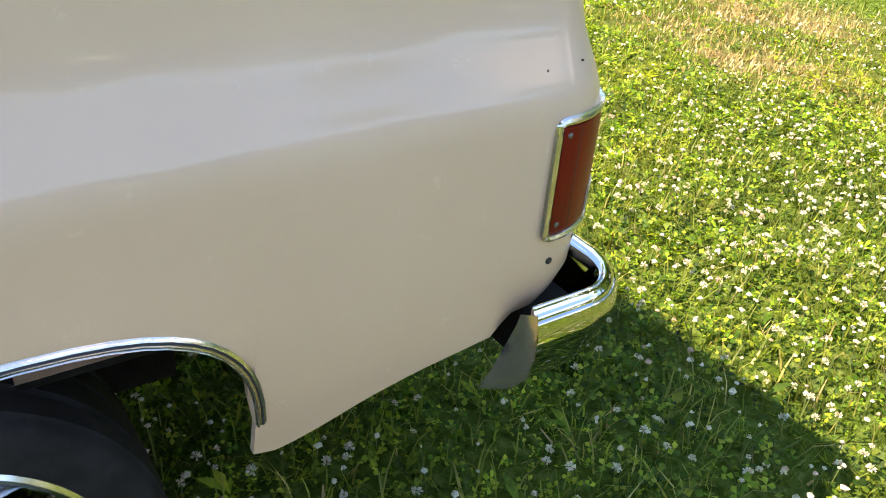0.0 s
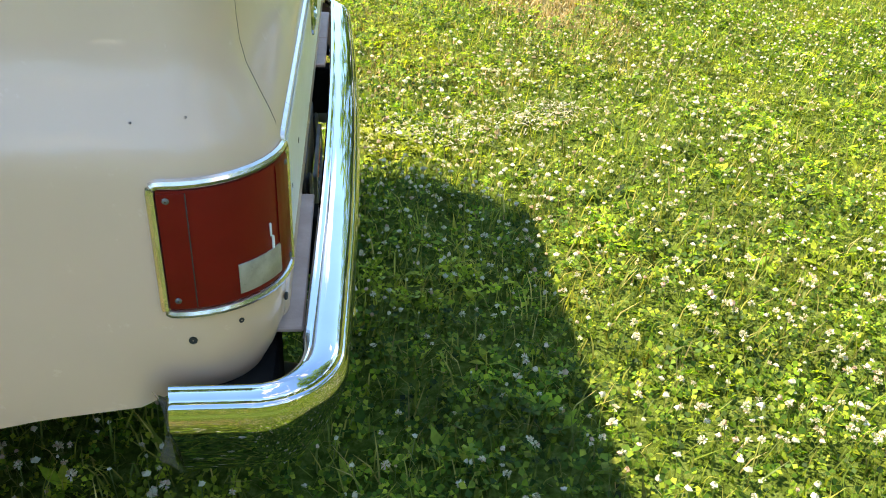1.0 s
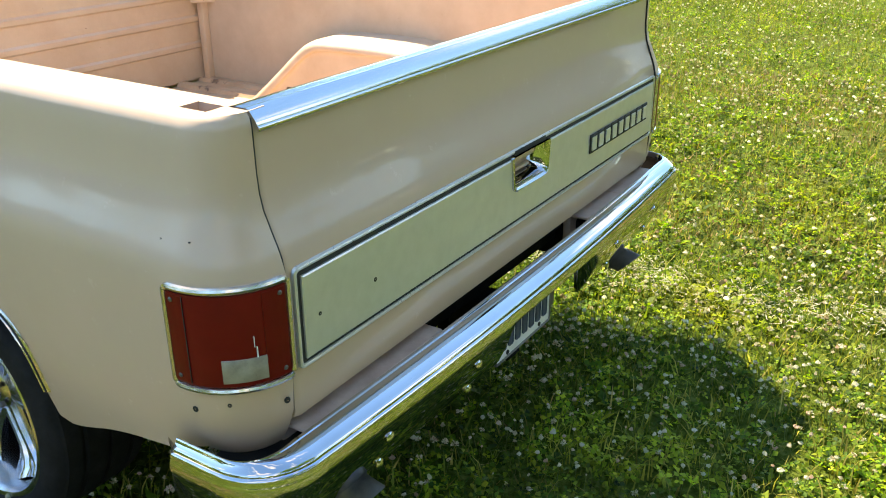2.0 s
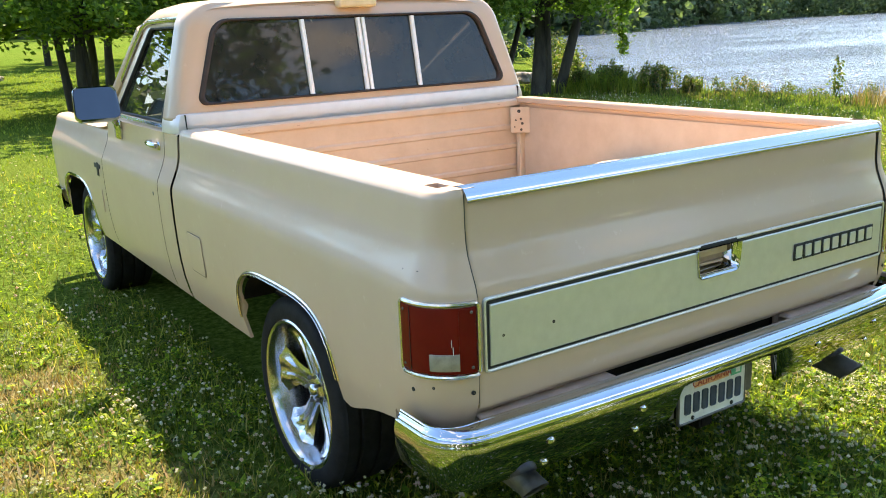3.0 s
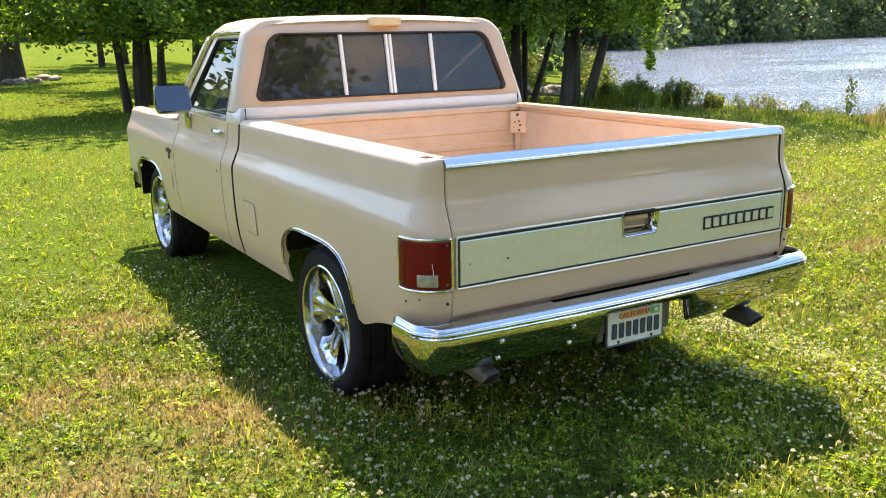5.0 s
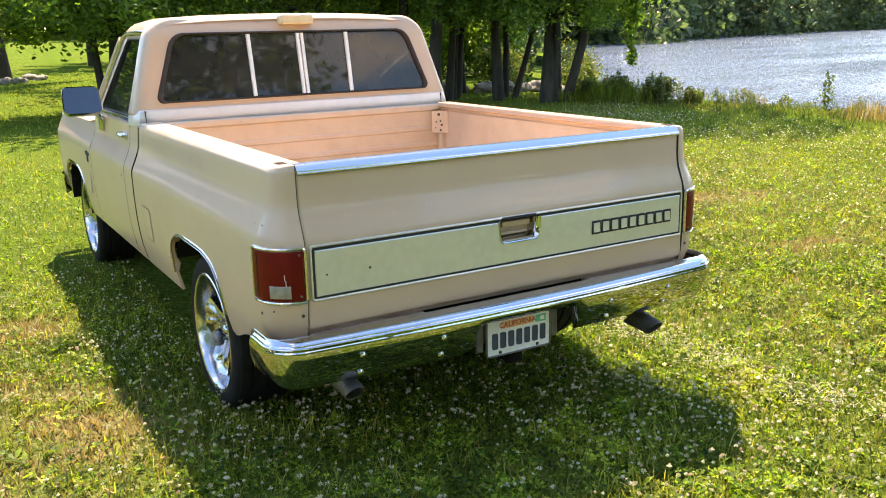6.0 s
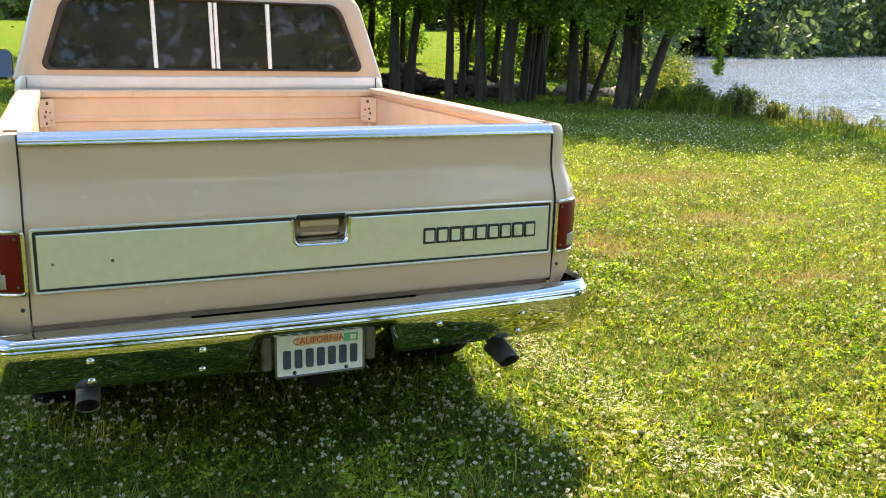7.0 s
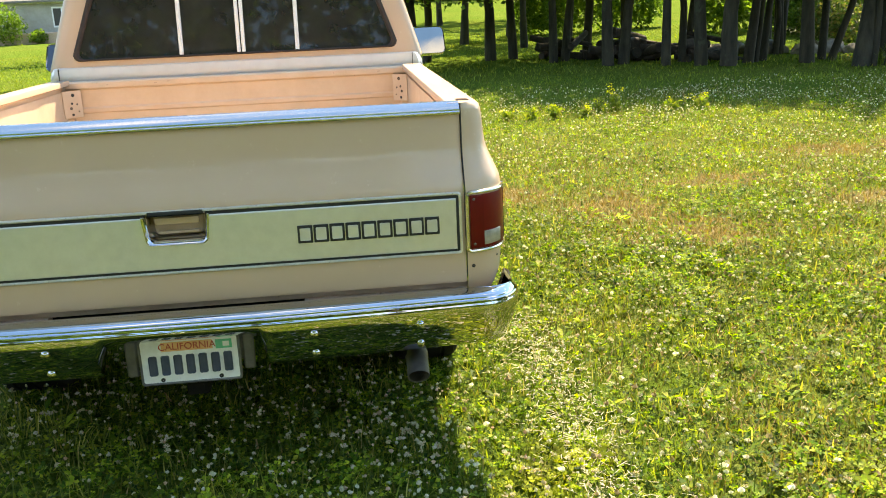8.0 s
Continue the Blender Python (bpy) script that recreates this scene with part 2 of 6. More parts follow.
LOG = mottled("weathered_wood", (0.013, 0.011, 0.009), (0.055, 0.042, 0.031), 6, 0.9, 0, 0.5, 30)
SIDING = mottled("pale_siding", (0.35, 0.335, 0.29), (0.43, 0.415, 0.37), 3, 0.7, 0, 0.1, 30)
ROOFING = mottled("grey_shingles", (0.12, 0.11, 0.105), (0.19, 0.18, 0.17), 6, 0.9, 0, 0.4, 20)


def lawn_material():
    m, n, l, p = shader("lawn")
    co = n.new("ShaderNodeTexCoord").outputs["Object"]
    fine = noise_of(n, l, 26, 8, 0.72, co)
    r1 = ramp_of(n, [(0.28, (0.020, 0.030, 0.007)), (0.5, (0.080, 0.115, 0.020)), (0.72, (0.19, 0.23, 0.072)), (0.85, (0.28, 0.28, 0.12))])
    l.new(fine.outputs["Fac"], r1.inputs[0])
    wide = noise_of(n, l, 0.35, 5, 0.6, co)
    r2 = ramp_of(n, [(0.42, (0.85, 1.0, 0.8)), (0.62, (1.06, 1.05, 0.95)), (0.75, (1.35, 1.12, 1.1))])
    l.new(wide.outputs["Fac"], r2.inputs[0])
    mx = n.new("ShaderNodeMixRGB")
    mx.blend_type = "MULTIPLY"
    mx.inputs[0].default_value = 1
    l.new(r1.outputs[0], mx.inputs[1])
    l.new(r2.outputs[0], mx.inputs[2])
    # bare thatch where the lawn is parched
    dried = n.new("ShaderNodeAttribute")
    dried.attribute_name = "parched"
    thatch = ramp_of(n, [(0.3, (0.12, 0.08, 0.045)), (0.5, (0.27, 0.185, 0.105)), (0.75, (0.42, 0.31, 0.20))])
    l.new(fine.outputs["Fac"], thatch.inputs[0])
    bare = n.new("ShaderNodeMixRGB")
    l.new(dried.outputs["Fac"], bare.inputs[0])
    l.new(mx.outputs[0], bare.inputs[1])
    l.new(thatch.outputs[0], bare.inputs[2])
    l.new(bare.outputs[0], p.inputs["Base Color"])
    p.inputs["Roughness"].default_value = 1.0
    p.inputs["Specular IOR Level"].default_value = 0.0
    b = n.new("ShaderNodeBump")
    b.inputs["Strength"].default_value = 0.9
    b.inputs["Distance"].default_value = 0.05
    l.new(fine.outputs["Fac"], b.inputs["Height"])
    l.new(b.outputs[0], p.inputs["Normal"])
    return m


def water_material():
    m, n, l, p = shader("lake_water")
    co = n.new("ShaderNodeTexCoord").outputs["Object"]
    p.inputs["Base Color"].default_value = (0.115, 0.145, 0.195, 1)
    p.inputs["IOR"].default_value = 1.33
    streak = noise_of(n, l, 0.10, 4, 0.6, co, (0.5, 1.2, 1))
    mr = n.new("ShaderNodeMapRange")
    mr.inputs[1].default_value, mr.inputs[2].default_value = 0.35, 0.65
    mr.inputs[3].default_value, mr.inputs[4].default_value = 0.10, 0.20
    l.new(streak.outputs["Fac"], mr.inputs[0])
    l.new(mr.outputs[0], p.inputs["Roughness"])
    # short steep waves whose crests run across the wind
    wind = n.new("ShaderNodeMapping")
    wind.inputs["Rotation"].default_value = (0, 0, radians(43))
    l.new(co, wind.inputs[0])
    w1 = noise_of(n, l, 1.0, 2, 0.6, wind.outputs[0], (2.2, 0.9, 1))
    w2 = noise_of(n, l, 2.6, 2, 0.6, wind.outputs[0], (2.2, 0.9, 1))
    ad = n.new("ShaderNodeMath")
    ad.inputs[1].default_value = 0.30
    ad.operation = "MULTIPLY_ADD"
    l.new(w2.outputs["Fac"], ad.inputs[0])
    l.new(w1.outputs["Fac"], ad.inputs[2])
    b = n.new("ShaderNodeBump")
    b.inputs["Strength"].default_value = 1.0
    b.inputs["Distance"].default_value = 1.5
    l.new(ad.outputs[0], b.inputs["Height"])
    l.new(b.outputs[0], p.inputs["Normal"])
    return m


LAWN, WATER = lawn_material(), water_material()


# ---- mesh helpers ----
def part(name, bm, material, parent=None, label="", smooth=True):
    me = bpy.data.meshes.new(name)
    bmesh.ops.recalc_face_normals(bm, faces=bm.faces)
    bm.to_mesh(me)
    bm.free()
    me.materials.append(material)
    if smooth:
        me.polygons.foreach_set("use_smooth", [True] * len(me.polygons))
        me.set_sharp_from_angle(angle=radians(38))
    ob = new(name, me)
    if parent is not None:
        ob.parent = parent
        ob.matrix_parent_inverse = parent_world(parent).inverted()
    if label:
        ob["label"] = label
    return ob


def parent_world(ob):
    m = ob.matrix_basis.copy()
    while ob.parent is not None:
        m = ob.parent.matrix_basis @ ob.matrix_parent_inverse @ m
        ob = ob.parent
    return m


def thing(name, at, label, category, group="", kind=""):
    ob = new(name)
    ob.empty_display_size = 0.1
    ob.location = at
    return tagged(ob, label, category, group, kind)


def raw_mesh(name, verts, faces, material, smooth=False):
    """One mesh from arrays: verts (n,3), faces (m,k)."""
    me = bpy.data.meshes.new(name)
    k = faces.shape[1]
    me.vertices.add(len(verts))
    me.vertices.foreach_set("co", np.ascontiguousarray(verts, dtype=np.float32).ravel())
    me.loops.add(faces.size)
    me.loops.foreach_set("vertex_index", np.ascontiguousarray(faces, dtype=np.int32).ravel())
    me.polygons.add(len(faces))
    me.polygons.foreach_set("loop_start", np.arange(0, faces.size, k, dtype=np.int32))
    me.polygons.foreach_set("use_smooth", np.full(len(faces), smooth))
    me.update(calc_edges=True)
    me.materials.append(material)
    return new(name, me)


def sheet(bm, rows, close=False):
    """Quads between rows of points."""
    vs = [[bm.verts.new(p) for p in row] for row in rows]
    for a, b in zip(vs, vs[1:]):
        n = len(a)
        for i in range(n if close else n - 1):
            j = (i + 1) % n
            bm.faces.new((a[i], a[j], b[j], b[i]))
    return vs


def slab(bm, lo, hi, bevel=0.0, seg=2):
    """A box between two corners, its edges rounded."""
    c = [(a + b) / 2 for a, b in zip(lo, hi)]
    s = [abs(b - a) for a, b in zip(lo, hi)]
    made = bmesh.ops.create_cube(bm, size=1, matrix=Matrix.Translation(c) @ Matrix.Diagonal((*s, 1)))["verts"]
    if bevel:
        es = list({e for v in made for e in v.link_edges})
        bmesh.ops.bevel(bm, geom=es, offset=bevel, segments=seg, affect="EDGES", profile=0.5)


def tube(bm, pts, radius, sides=10, cap=True, flat=1.0):
    """A round bar along points; radius may be one per point."""
    pts = [Vector(p) for p in pts]
    rad = radius if isinstance(radius, (list, tuple)) else [radius] * len(pts)
    rows = []
    for i, p in enumerate(pts):
        d = (pts[min(i + 1, len(pts) - 1)] - pts[max(i - 1, 0)]).normalized()
        up = Vector((0, 0, 1)) if abs(d.z) < 0.9 else Vector((1, 0, 0))
        u = d.cross(up).normalized()
        w = u.cross(d)
        rows.append([p + rad[i] * (math.cos(a) * u + flat * math.sin(a) * w) for a in (2 * math.pi * k / sides for k in range(sides))])
    vs = sheet(bm, rows, close=True)
    if cap:
        bm.faces.new(vs[0])
        bm.faces.new(vs[-1])


def spin(bm, profile, at, axis="x", steps=48):
    """Turn a profile of (along, radius) about an axis through at."""
    rows = []
    for along, r in profile:
        row = []
        for k in range(steps):
            a = 2 * math.pi * k / steps
            c, s = r * math.cos(a), r * math.sin(a)
            v = (along, c, s) if axis == "x" else (c, along, s) if axis == "y" else (c, s, along)
            row.append(Vector(at) + Vector(v))
        rows.append(row)
    return sheet(bm, rows, close=True)


def disc(bm, at, normal, radius, height, sides=12, dome=0.0):
    q = Vector(normal).to_track_quat("Z", "Y").to_matrix().to_4x4()
    m = Matrix.Translation(at) @ q
    rings = [(radius, 0), (radius, height * (1 - dome)), (radius * 0.6, height * (1 - dome * 0.25)), (0.001, height)]
    sheet(bm, [[m @ Vector((r * math.cos(2 * math.pi * k / sides), r * math.sin(2 * math.pi * k / sides), h)) for k in range(sides)] for r, h in rings], close=True)


def rounded(corners, radii, k=6):
    """A closed outline in 2D with rounded corners, k points a corner."""
    out = []
    n = len(corners)
    for i in range(n):
        p = Vector(corners[i])
        a = (Vector(corners[i - 1]) - p).normalized()
        b = (Vector(corners[(i + 1) % n]) - p).normalized()
        ang = a.angle(b)
        t = radii[i] / math.tan(ang / 2)
        c = p + (a + b).normalized() * (radii[i] / math.sin(ang / 2))
        s, e = p + a * t - c, p + b * t - c
        turn = s.angle_signed(e)
        for j in range(k):
            f = turn * j / (k - 1)
            out.append(c + Vector((s.x * math.cos(f) + s.y * math.sin(f), -s.x * math.sin(f) + s.y * math.cos(f))))
    return out


# ---- the pickup truck: its tail at y = 0, its nose towards +y ----
TRUCK = thing("pickup_truck", (0, 1.9, 0), "tan pickup truck with chrome trim, lowered, parked on a clover lawn", "pickup truck")
HALF = 1.012
SECTION = [(0.086, 1.165), (0.074, 1.163), (0.064, 1.155), (0.058, 1.14), (0.055, 1.11), (0.051, 1.06), (0.046, 1.03),
           (0.036, 1.0), (0.018, 0.96), (0.008, 0.938), (0.002, 0.92), (0.0, 0.895), (0.0, 0.86)]
TUCK_Z, TUCK_IN = [0.40, 0.46, 0.54, 0.64, 0.76, 0.86], [0.055, 0.036, 0.018, 0.006, 0.001, 0.0]
REAR_HUB, FRONT_HUB = 1.05, 4.03


def arch_curve(yc, n=28, a=0.388, zb=0.43, h=0.303, e=3.6):
    out = []
    for k in range(n + 1):
        t = math.pi * k / n
        c, s = math.cos(t), math.sin(t)
        out.append((yc + a * math.copysign(abs(c) ** (2 / e), c), zb + h * abs(s) ** (2 / e)))
    return out


REAR_ARCH = arch_curve(0.985)
FRONT_ARCH = arch_curve(3.985)
ARCH_EDGE = [(y, z) for y, z in REAR_ARCH if z > (0.455 if y < 0.985 else 0.475)]


GATE_Z, GATE_IN = [0.90, 0.92, 0.94, 0.965, 1.0, 1.03, 1.06, 1.145, 1.158, 1.163], [0.003, 0.007, 0.014, 0.025, 0.039, 0.045, 0.047, 0.048, 0.050, 0.055]


def gate_inset(z):
    return float(np.interp(z, GATE_Z, GATE_IN))


def skin(bm, columns, side, top_z=1.2, lead=()):
    """Outer body skin: columns of (x, y, outward nx, ny, bottom z), x for the +x side."""
    rows = []
    for x, y, nx, ny, zb in columns:
        col = list(lead) + [(o, z) for o, z in SECTION if z <= top_z]
        col += [(None, zb + f * (0.86 - zb)) for f in (0.82, 0.62, 0.42, 0.24, 0.1, 0.0)]
        pts = []
        for o, z in col:
            o = float(np.interp(z, TUCK_Z, TUCK_IN)) if o is None else o
            if ny < 0 and z >= 0.9:
                o += (gate_inset(z) - o) * ny * ny
            # the rear corner rolls under above the bumper
            if zb > 0.53 and z < 0.63:
                o += 0.028 * min(1, (zb - 0.53) / 0.012) * (min(1, (0.63 - z) / 0.09)) ** 1.6
            pts.append((side * (x - nx * o), y - ny * o, z))
        last = pts[-1]
        pts.append((last[0] - side * nx * 0.012, last[1] - ny * 0.012, last[2] + 0.002))
        rows.append(pts)
    sheet(bm, rows)
    return rows


def straight(y0, y1, bottom, step=0.12):
    n = max(2, round(abs(y1 - y0) / step) + 1)
    return [(HALF, y0 + (y1 - y0) * i / (n - 1), 1, 0, bottom(y0 + (y1 - y0) * i / (n - 1))) for i in range(n)]


def tail_bottom(y):
    return float(np.interp(y, [0.0, 0.12, 0.16, 0.20, 0.26, 0.34, 0.42, 0.49, 0.54, 0.57, 0.595], [0.545, 0.545, 0.54, 0.53, 0.52, 0.507, 0.486, 0.460, 0.443, 0.438, 0.450]))


def corner_plan(n=14, r=0.13):
    """Round the rear corner, from the side to the tailgate's seam."""
    out = []
    for k in range(1, n + 1):
        a = math.pi / 2 * k / n
        out.append((HALF - r + r * math.cos(a), 0.127 - r * math.sin(a), math.cos(a), -math.sin(a), 0.545 + 0.004 * (k / n)))
    return out


def bed_columns():
    cols = straight(1.975, 1.378, lambda y: 0.43)
    cols += [(HALF, y, 1, 0, max(z, 0.450 if y < 0.985 else 0.43)) for y, z in REAR_ARCH]
    cols += straight(0.592, 0.145, tail_bottom, 0.03)
    cols += [(HALF, 0.127, 1, 0, 0.545)] + corner_plan()
    return cols


def edge_strip(bm, curve, x0, side, width, proud, dx=0.0):
    """A half-round strip along an arch's edge."""
    rows = []
    for i, (y, z) in enumerate(curve):
        a, b = curve[max(i - 1, 0)], curve[min(i + 1, len(curve) - 1)]
        d = Vector((b[0] - a[0], b[1] - a[1])).normalized()
        out = Vector((d.y, -d.x))
        if out.dot(Vector((y - (curve[0][0] + curve[-1][0]) / 2, z - 0.43))) < 0:
            out = -out
        inset = float(np.interp(z, TUCK_Z, TUCK_IN))
        row = []
        for f in (0.0, 0.25, 0.5, 0.75, 1.0):
            row.append((side * (x0 - inset + dx + proud * math.sin(math.pi * f) + 0.001), y + out.x * width * f, z + out.y * width * f))
        rows.append(row)
    sheet(bm, rows)


def bedside(side):
    bm = bmesh.new()
    rows = skin(bm, bed_columns(), side)
    tops = [r[0] for r in rows]
    inner = [(side * 0.842, max(p[1], 0.05), 1.166) for p in tops]
    lip = [(side * 0.838, p[1], 1.158) for p in inner]
    low = [(side * 0.838, p[1], 1.142) for p in inner]
    under = [(side * 0.860, p[1], 1.134) for p in inner]
    wall = [(side * 0.868, p[1], 1.06) for p in inner]
    foot = [(side * 0.862, p[1], 0.64) for p in inner]
    sheet(bm, [tops, inner, lip, low, under, wall, foot])
    bmesh.ops.remove_doubles(bm, verts=bm.verts, dist=0.0004)
    px, py = (0.878, 0.918), (0.105, 0.165)
    for co, no in [((side * v, 0, 0), (1, 0, 0)) for v in px] + [((0, v, 0), (0, 1, 0)) for v in py]:
        tops = [f for f in bm.faces if all(v.co.z > 1.1625 for v in f.verts) and abs(f.calc_center_median().y - 0.13) < 0.12]
        bmesh.ops.bisect_plane(bm, geom=tops + list({e for f in tops for e in f.edges}) + list({v for f in tops for v in f.verts}), plane_co=co, plane_no=no)
    hole = [f for f in bm.faces if f.calc_center_median().z > 1.16 and px[0] < abs(f.calc_center_median().x) < px[1] and py[0] < f.calc_center_median().y < py[1]]
    bmesh.ops.delete(bm, geom=hole, context="FACES")
    ob = part("bedside", bm, PAINT, TRUCK)
    inside = bmesh.new()
    sheet(inside, [[(side * (0.858 - 0.004 * (k % 2)), y, z) for z in (1.115, 1.10, 1.06, 0.80, 0.655)] for k, y in enumerate((1.955, 1.60, 1.56, 1.20, 0.80, 0.42, 0.38, 0.10))])
    part("inner_wall", inside, BED_PAINT, ob, "peach painted inner bed wall")
    bm = bmesh.new()
    edge_strip(bm, ARCH_EDGE, HALF, side, 0.016, 0.005)
    part("arch_trim", bm, TRIM, ob, "worn bright wheel arch trim")
    bm = bmesh.new()
    edge_strip(bm, [(y, z) for y, z in arch_curve(0.985, a=0.3945, h=0.3095) if z > (0.455 if y < 0.985 else 0.475)], HALF, side, 0.004, 0.003, 0.004)
    part("trim_insert", bm, BLACK, ob, "black line in the arch trim")
    bm = bmesh.new()
    edge_strip(bm, ARCH_EDGE, HALF, side, 0.005, 0.004, 0.0035)
    part("trim_lip", bm, TRIM, ob)
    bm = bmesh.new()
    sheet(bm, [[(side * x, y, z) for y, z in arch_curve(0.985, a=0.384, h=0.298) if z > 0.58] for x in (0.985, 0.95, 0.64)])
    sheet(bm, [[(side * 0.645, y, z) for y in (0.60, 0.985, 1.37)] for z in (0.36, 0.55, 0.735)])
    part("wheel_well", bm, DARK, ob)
    # stake pocket in the rail, open at the top
    bm = bmesh.new()
    loop = [(px[0], py[0]), (px[1], py[0]), (px[1], py[1]), (px[0], py[1])]
    vs = sheet(bm, [[(side * x, y, z) for x, y in loop] for z in (1.166, 1.08)], close=True)
    bm.faces.new(vs[1])
    part("stake_pocket", bm, SILL_PAINT, ob, "dark stake hole in the rail")
    for a, z, r in ((4, 0.655, 0.006), (34, 0.672, 0.004), (80, 0.655, 0.006)):
        ca, sa = math.cos(radians(a)), math.sin(radians(a))
        bm = bmesh.new()
        disc(bm, (side * (HALF - 0.134 + 0.126 * ca), 0.127 - 0.126 * sa, z), (side * ca, -sa, 0), r, 0.0035, 8)
        part("bolt_hole", bm, BLACK, ob)
    return ob


LEFT_SIDE, RIGHT_SIDE = bedside(-1), bedside(1)


def skin_lines(side):
    """Chips and specks in the paint near the tail."""
    for y, z, r in ((0.162, 0.962, 0.0016), (0.098, 0.968, 0.0016)):
        bm = bmesh.new()
        disc(bm, (side * (HALF - float(np.interp(z, [0.92, 0.96, 1.0, 1.06], [0.002, 0.018, 0.036, 0.051])) - 0.002), y, z), (side, 0, 0.3), r, 0.003, 7)
        part("paint_chip", bm, BLACK, LEFT_SIDE, "dark paint chip")


skin_lines(-1)


def fuel_door():
    bm = bmesh.new()
    o = rounded([(1.68, 0.60), (1.68, 0.765), (1.83, 0.765), (1.83, 0.60)], [0.015] * 4, 4)
    x = -HALF - 0.001
    tuck = lambda z: float(np.interp(z, TUCK_Z, TUCK_IN))
    c = Vector((1.755, 0.6825))
    rows = [[(x + tuck(q.y) - 0.0005, q.x, q.y) for q in o]]
    for f, d in ((0.985, 0.003), (0.9, 0.0035), (0.0, 0.0035)):
        rows.append([(x + tuck(c.y + (q.y - c.y) * f) - d, c.x + (q.x - c.x) * f, c.y + (q.y - c.y) * f) for q in o])
    sheet(bm, rows, close=True)
    d = part("fuel_door", bm, PAINT, LEFT_SIDE)
    bm = bmesh.new()
    sheet(bm, [[(x + tuck(q.y) - 0.0015, q.x, q.y) for q in o], [(x + tuck(q.y) - 0.0015, c.x + (q.x - c.x) * 1.03, c.y + (q.y - c.y) * 1.03) for q in o]], close=True)
    part("gap", bm, BLACK, d)


fuel_door()


def bed_floor():
    bm = bmesh.new()
    xs, zs = [], []
    n = 14
    for k in range(n):
        x0 = -0.86 + 1.72 * k / n
        w = 1.72 / n
        for f, z in ((0.0, 0.648), (0.55, 0.648), (0.62, 0.662), (0.93, 0.662)):
            xs.append(x0 + f * w)
            zs.append(z)
    sheet(bm, [[(x, y, z) for x, z in zip(xs, zs)] for y in (0.06, 0.7, 1.3, 1.975)])
    sheet(bm, [[(x, y, 0.60) for x in (-0.86, 0.86)] for y in (0.06, 1.975)])
    part("bed_floor", bm, FLOOR_PAINT, TRUCK, "worn peach ribbed bed floor")


bed_floor()


def tub(side):
    """The wheel house that stands inside the bed."""
    prof = [(0.51, 0.655), (0.56, 0.70), (0.70, 0.87), (0.75, 0.912), (0.81, 0.932), (1.20, 0.932), (1.27, 0.912), (1.33, 0.87), (1.52, 0.70), (1.57, 0.655)]
    bm = bmesh.new()
    cx, cz = 1.04, 0.655
    rows = []
    for _ in range(2):
        # round the corners of the profile off
        soft = [prof[0]]
        for (ya, za), (yb, zb) in zip(prof, prof[1:]):
            soft += [(0.75 * ya + 0.25 * yb, 0.75 * za + 0.25 * zb), (0.25 * ya + 0.75 * yb, 0.25 * za + 0.75 * zb)]
        prof = soft + [prof[-1]]
    for x, f in ((0.865, 1.0), (0.692, 1.0), (0.672, 0.993), (0.655, 0.978), (0.643, 0.955), (0.637, 0.925), (0.635, 0.89), (0.637, 0.872), (0.6435, 0.862), (0.6455, 0.85), (0.6455, 0.80)):
        rows.append([(side * x, cx + (y - cx) * f, cz + (z - cz) * f) for y, z in prof])
    vs = sheet(bm, rows)
    bm.faces.new(vs[-1])
    part("wheel_house", bm, BED_PAINT, TRUCK, "peach painted inner wheel house")


tub(-1)
tub(1)


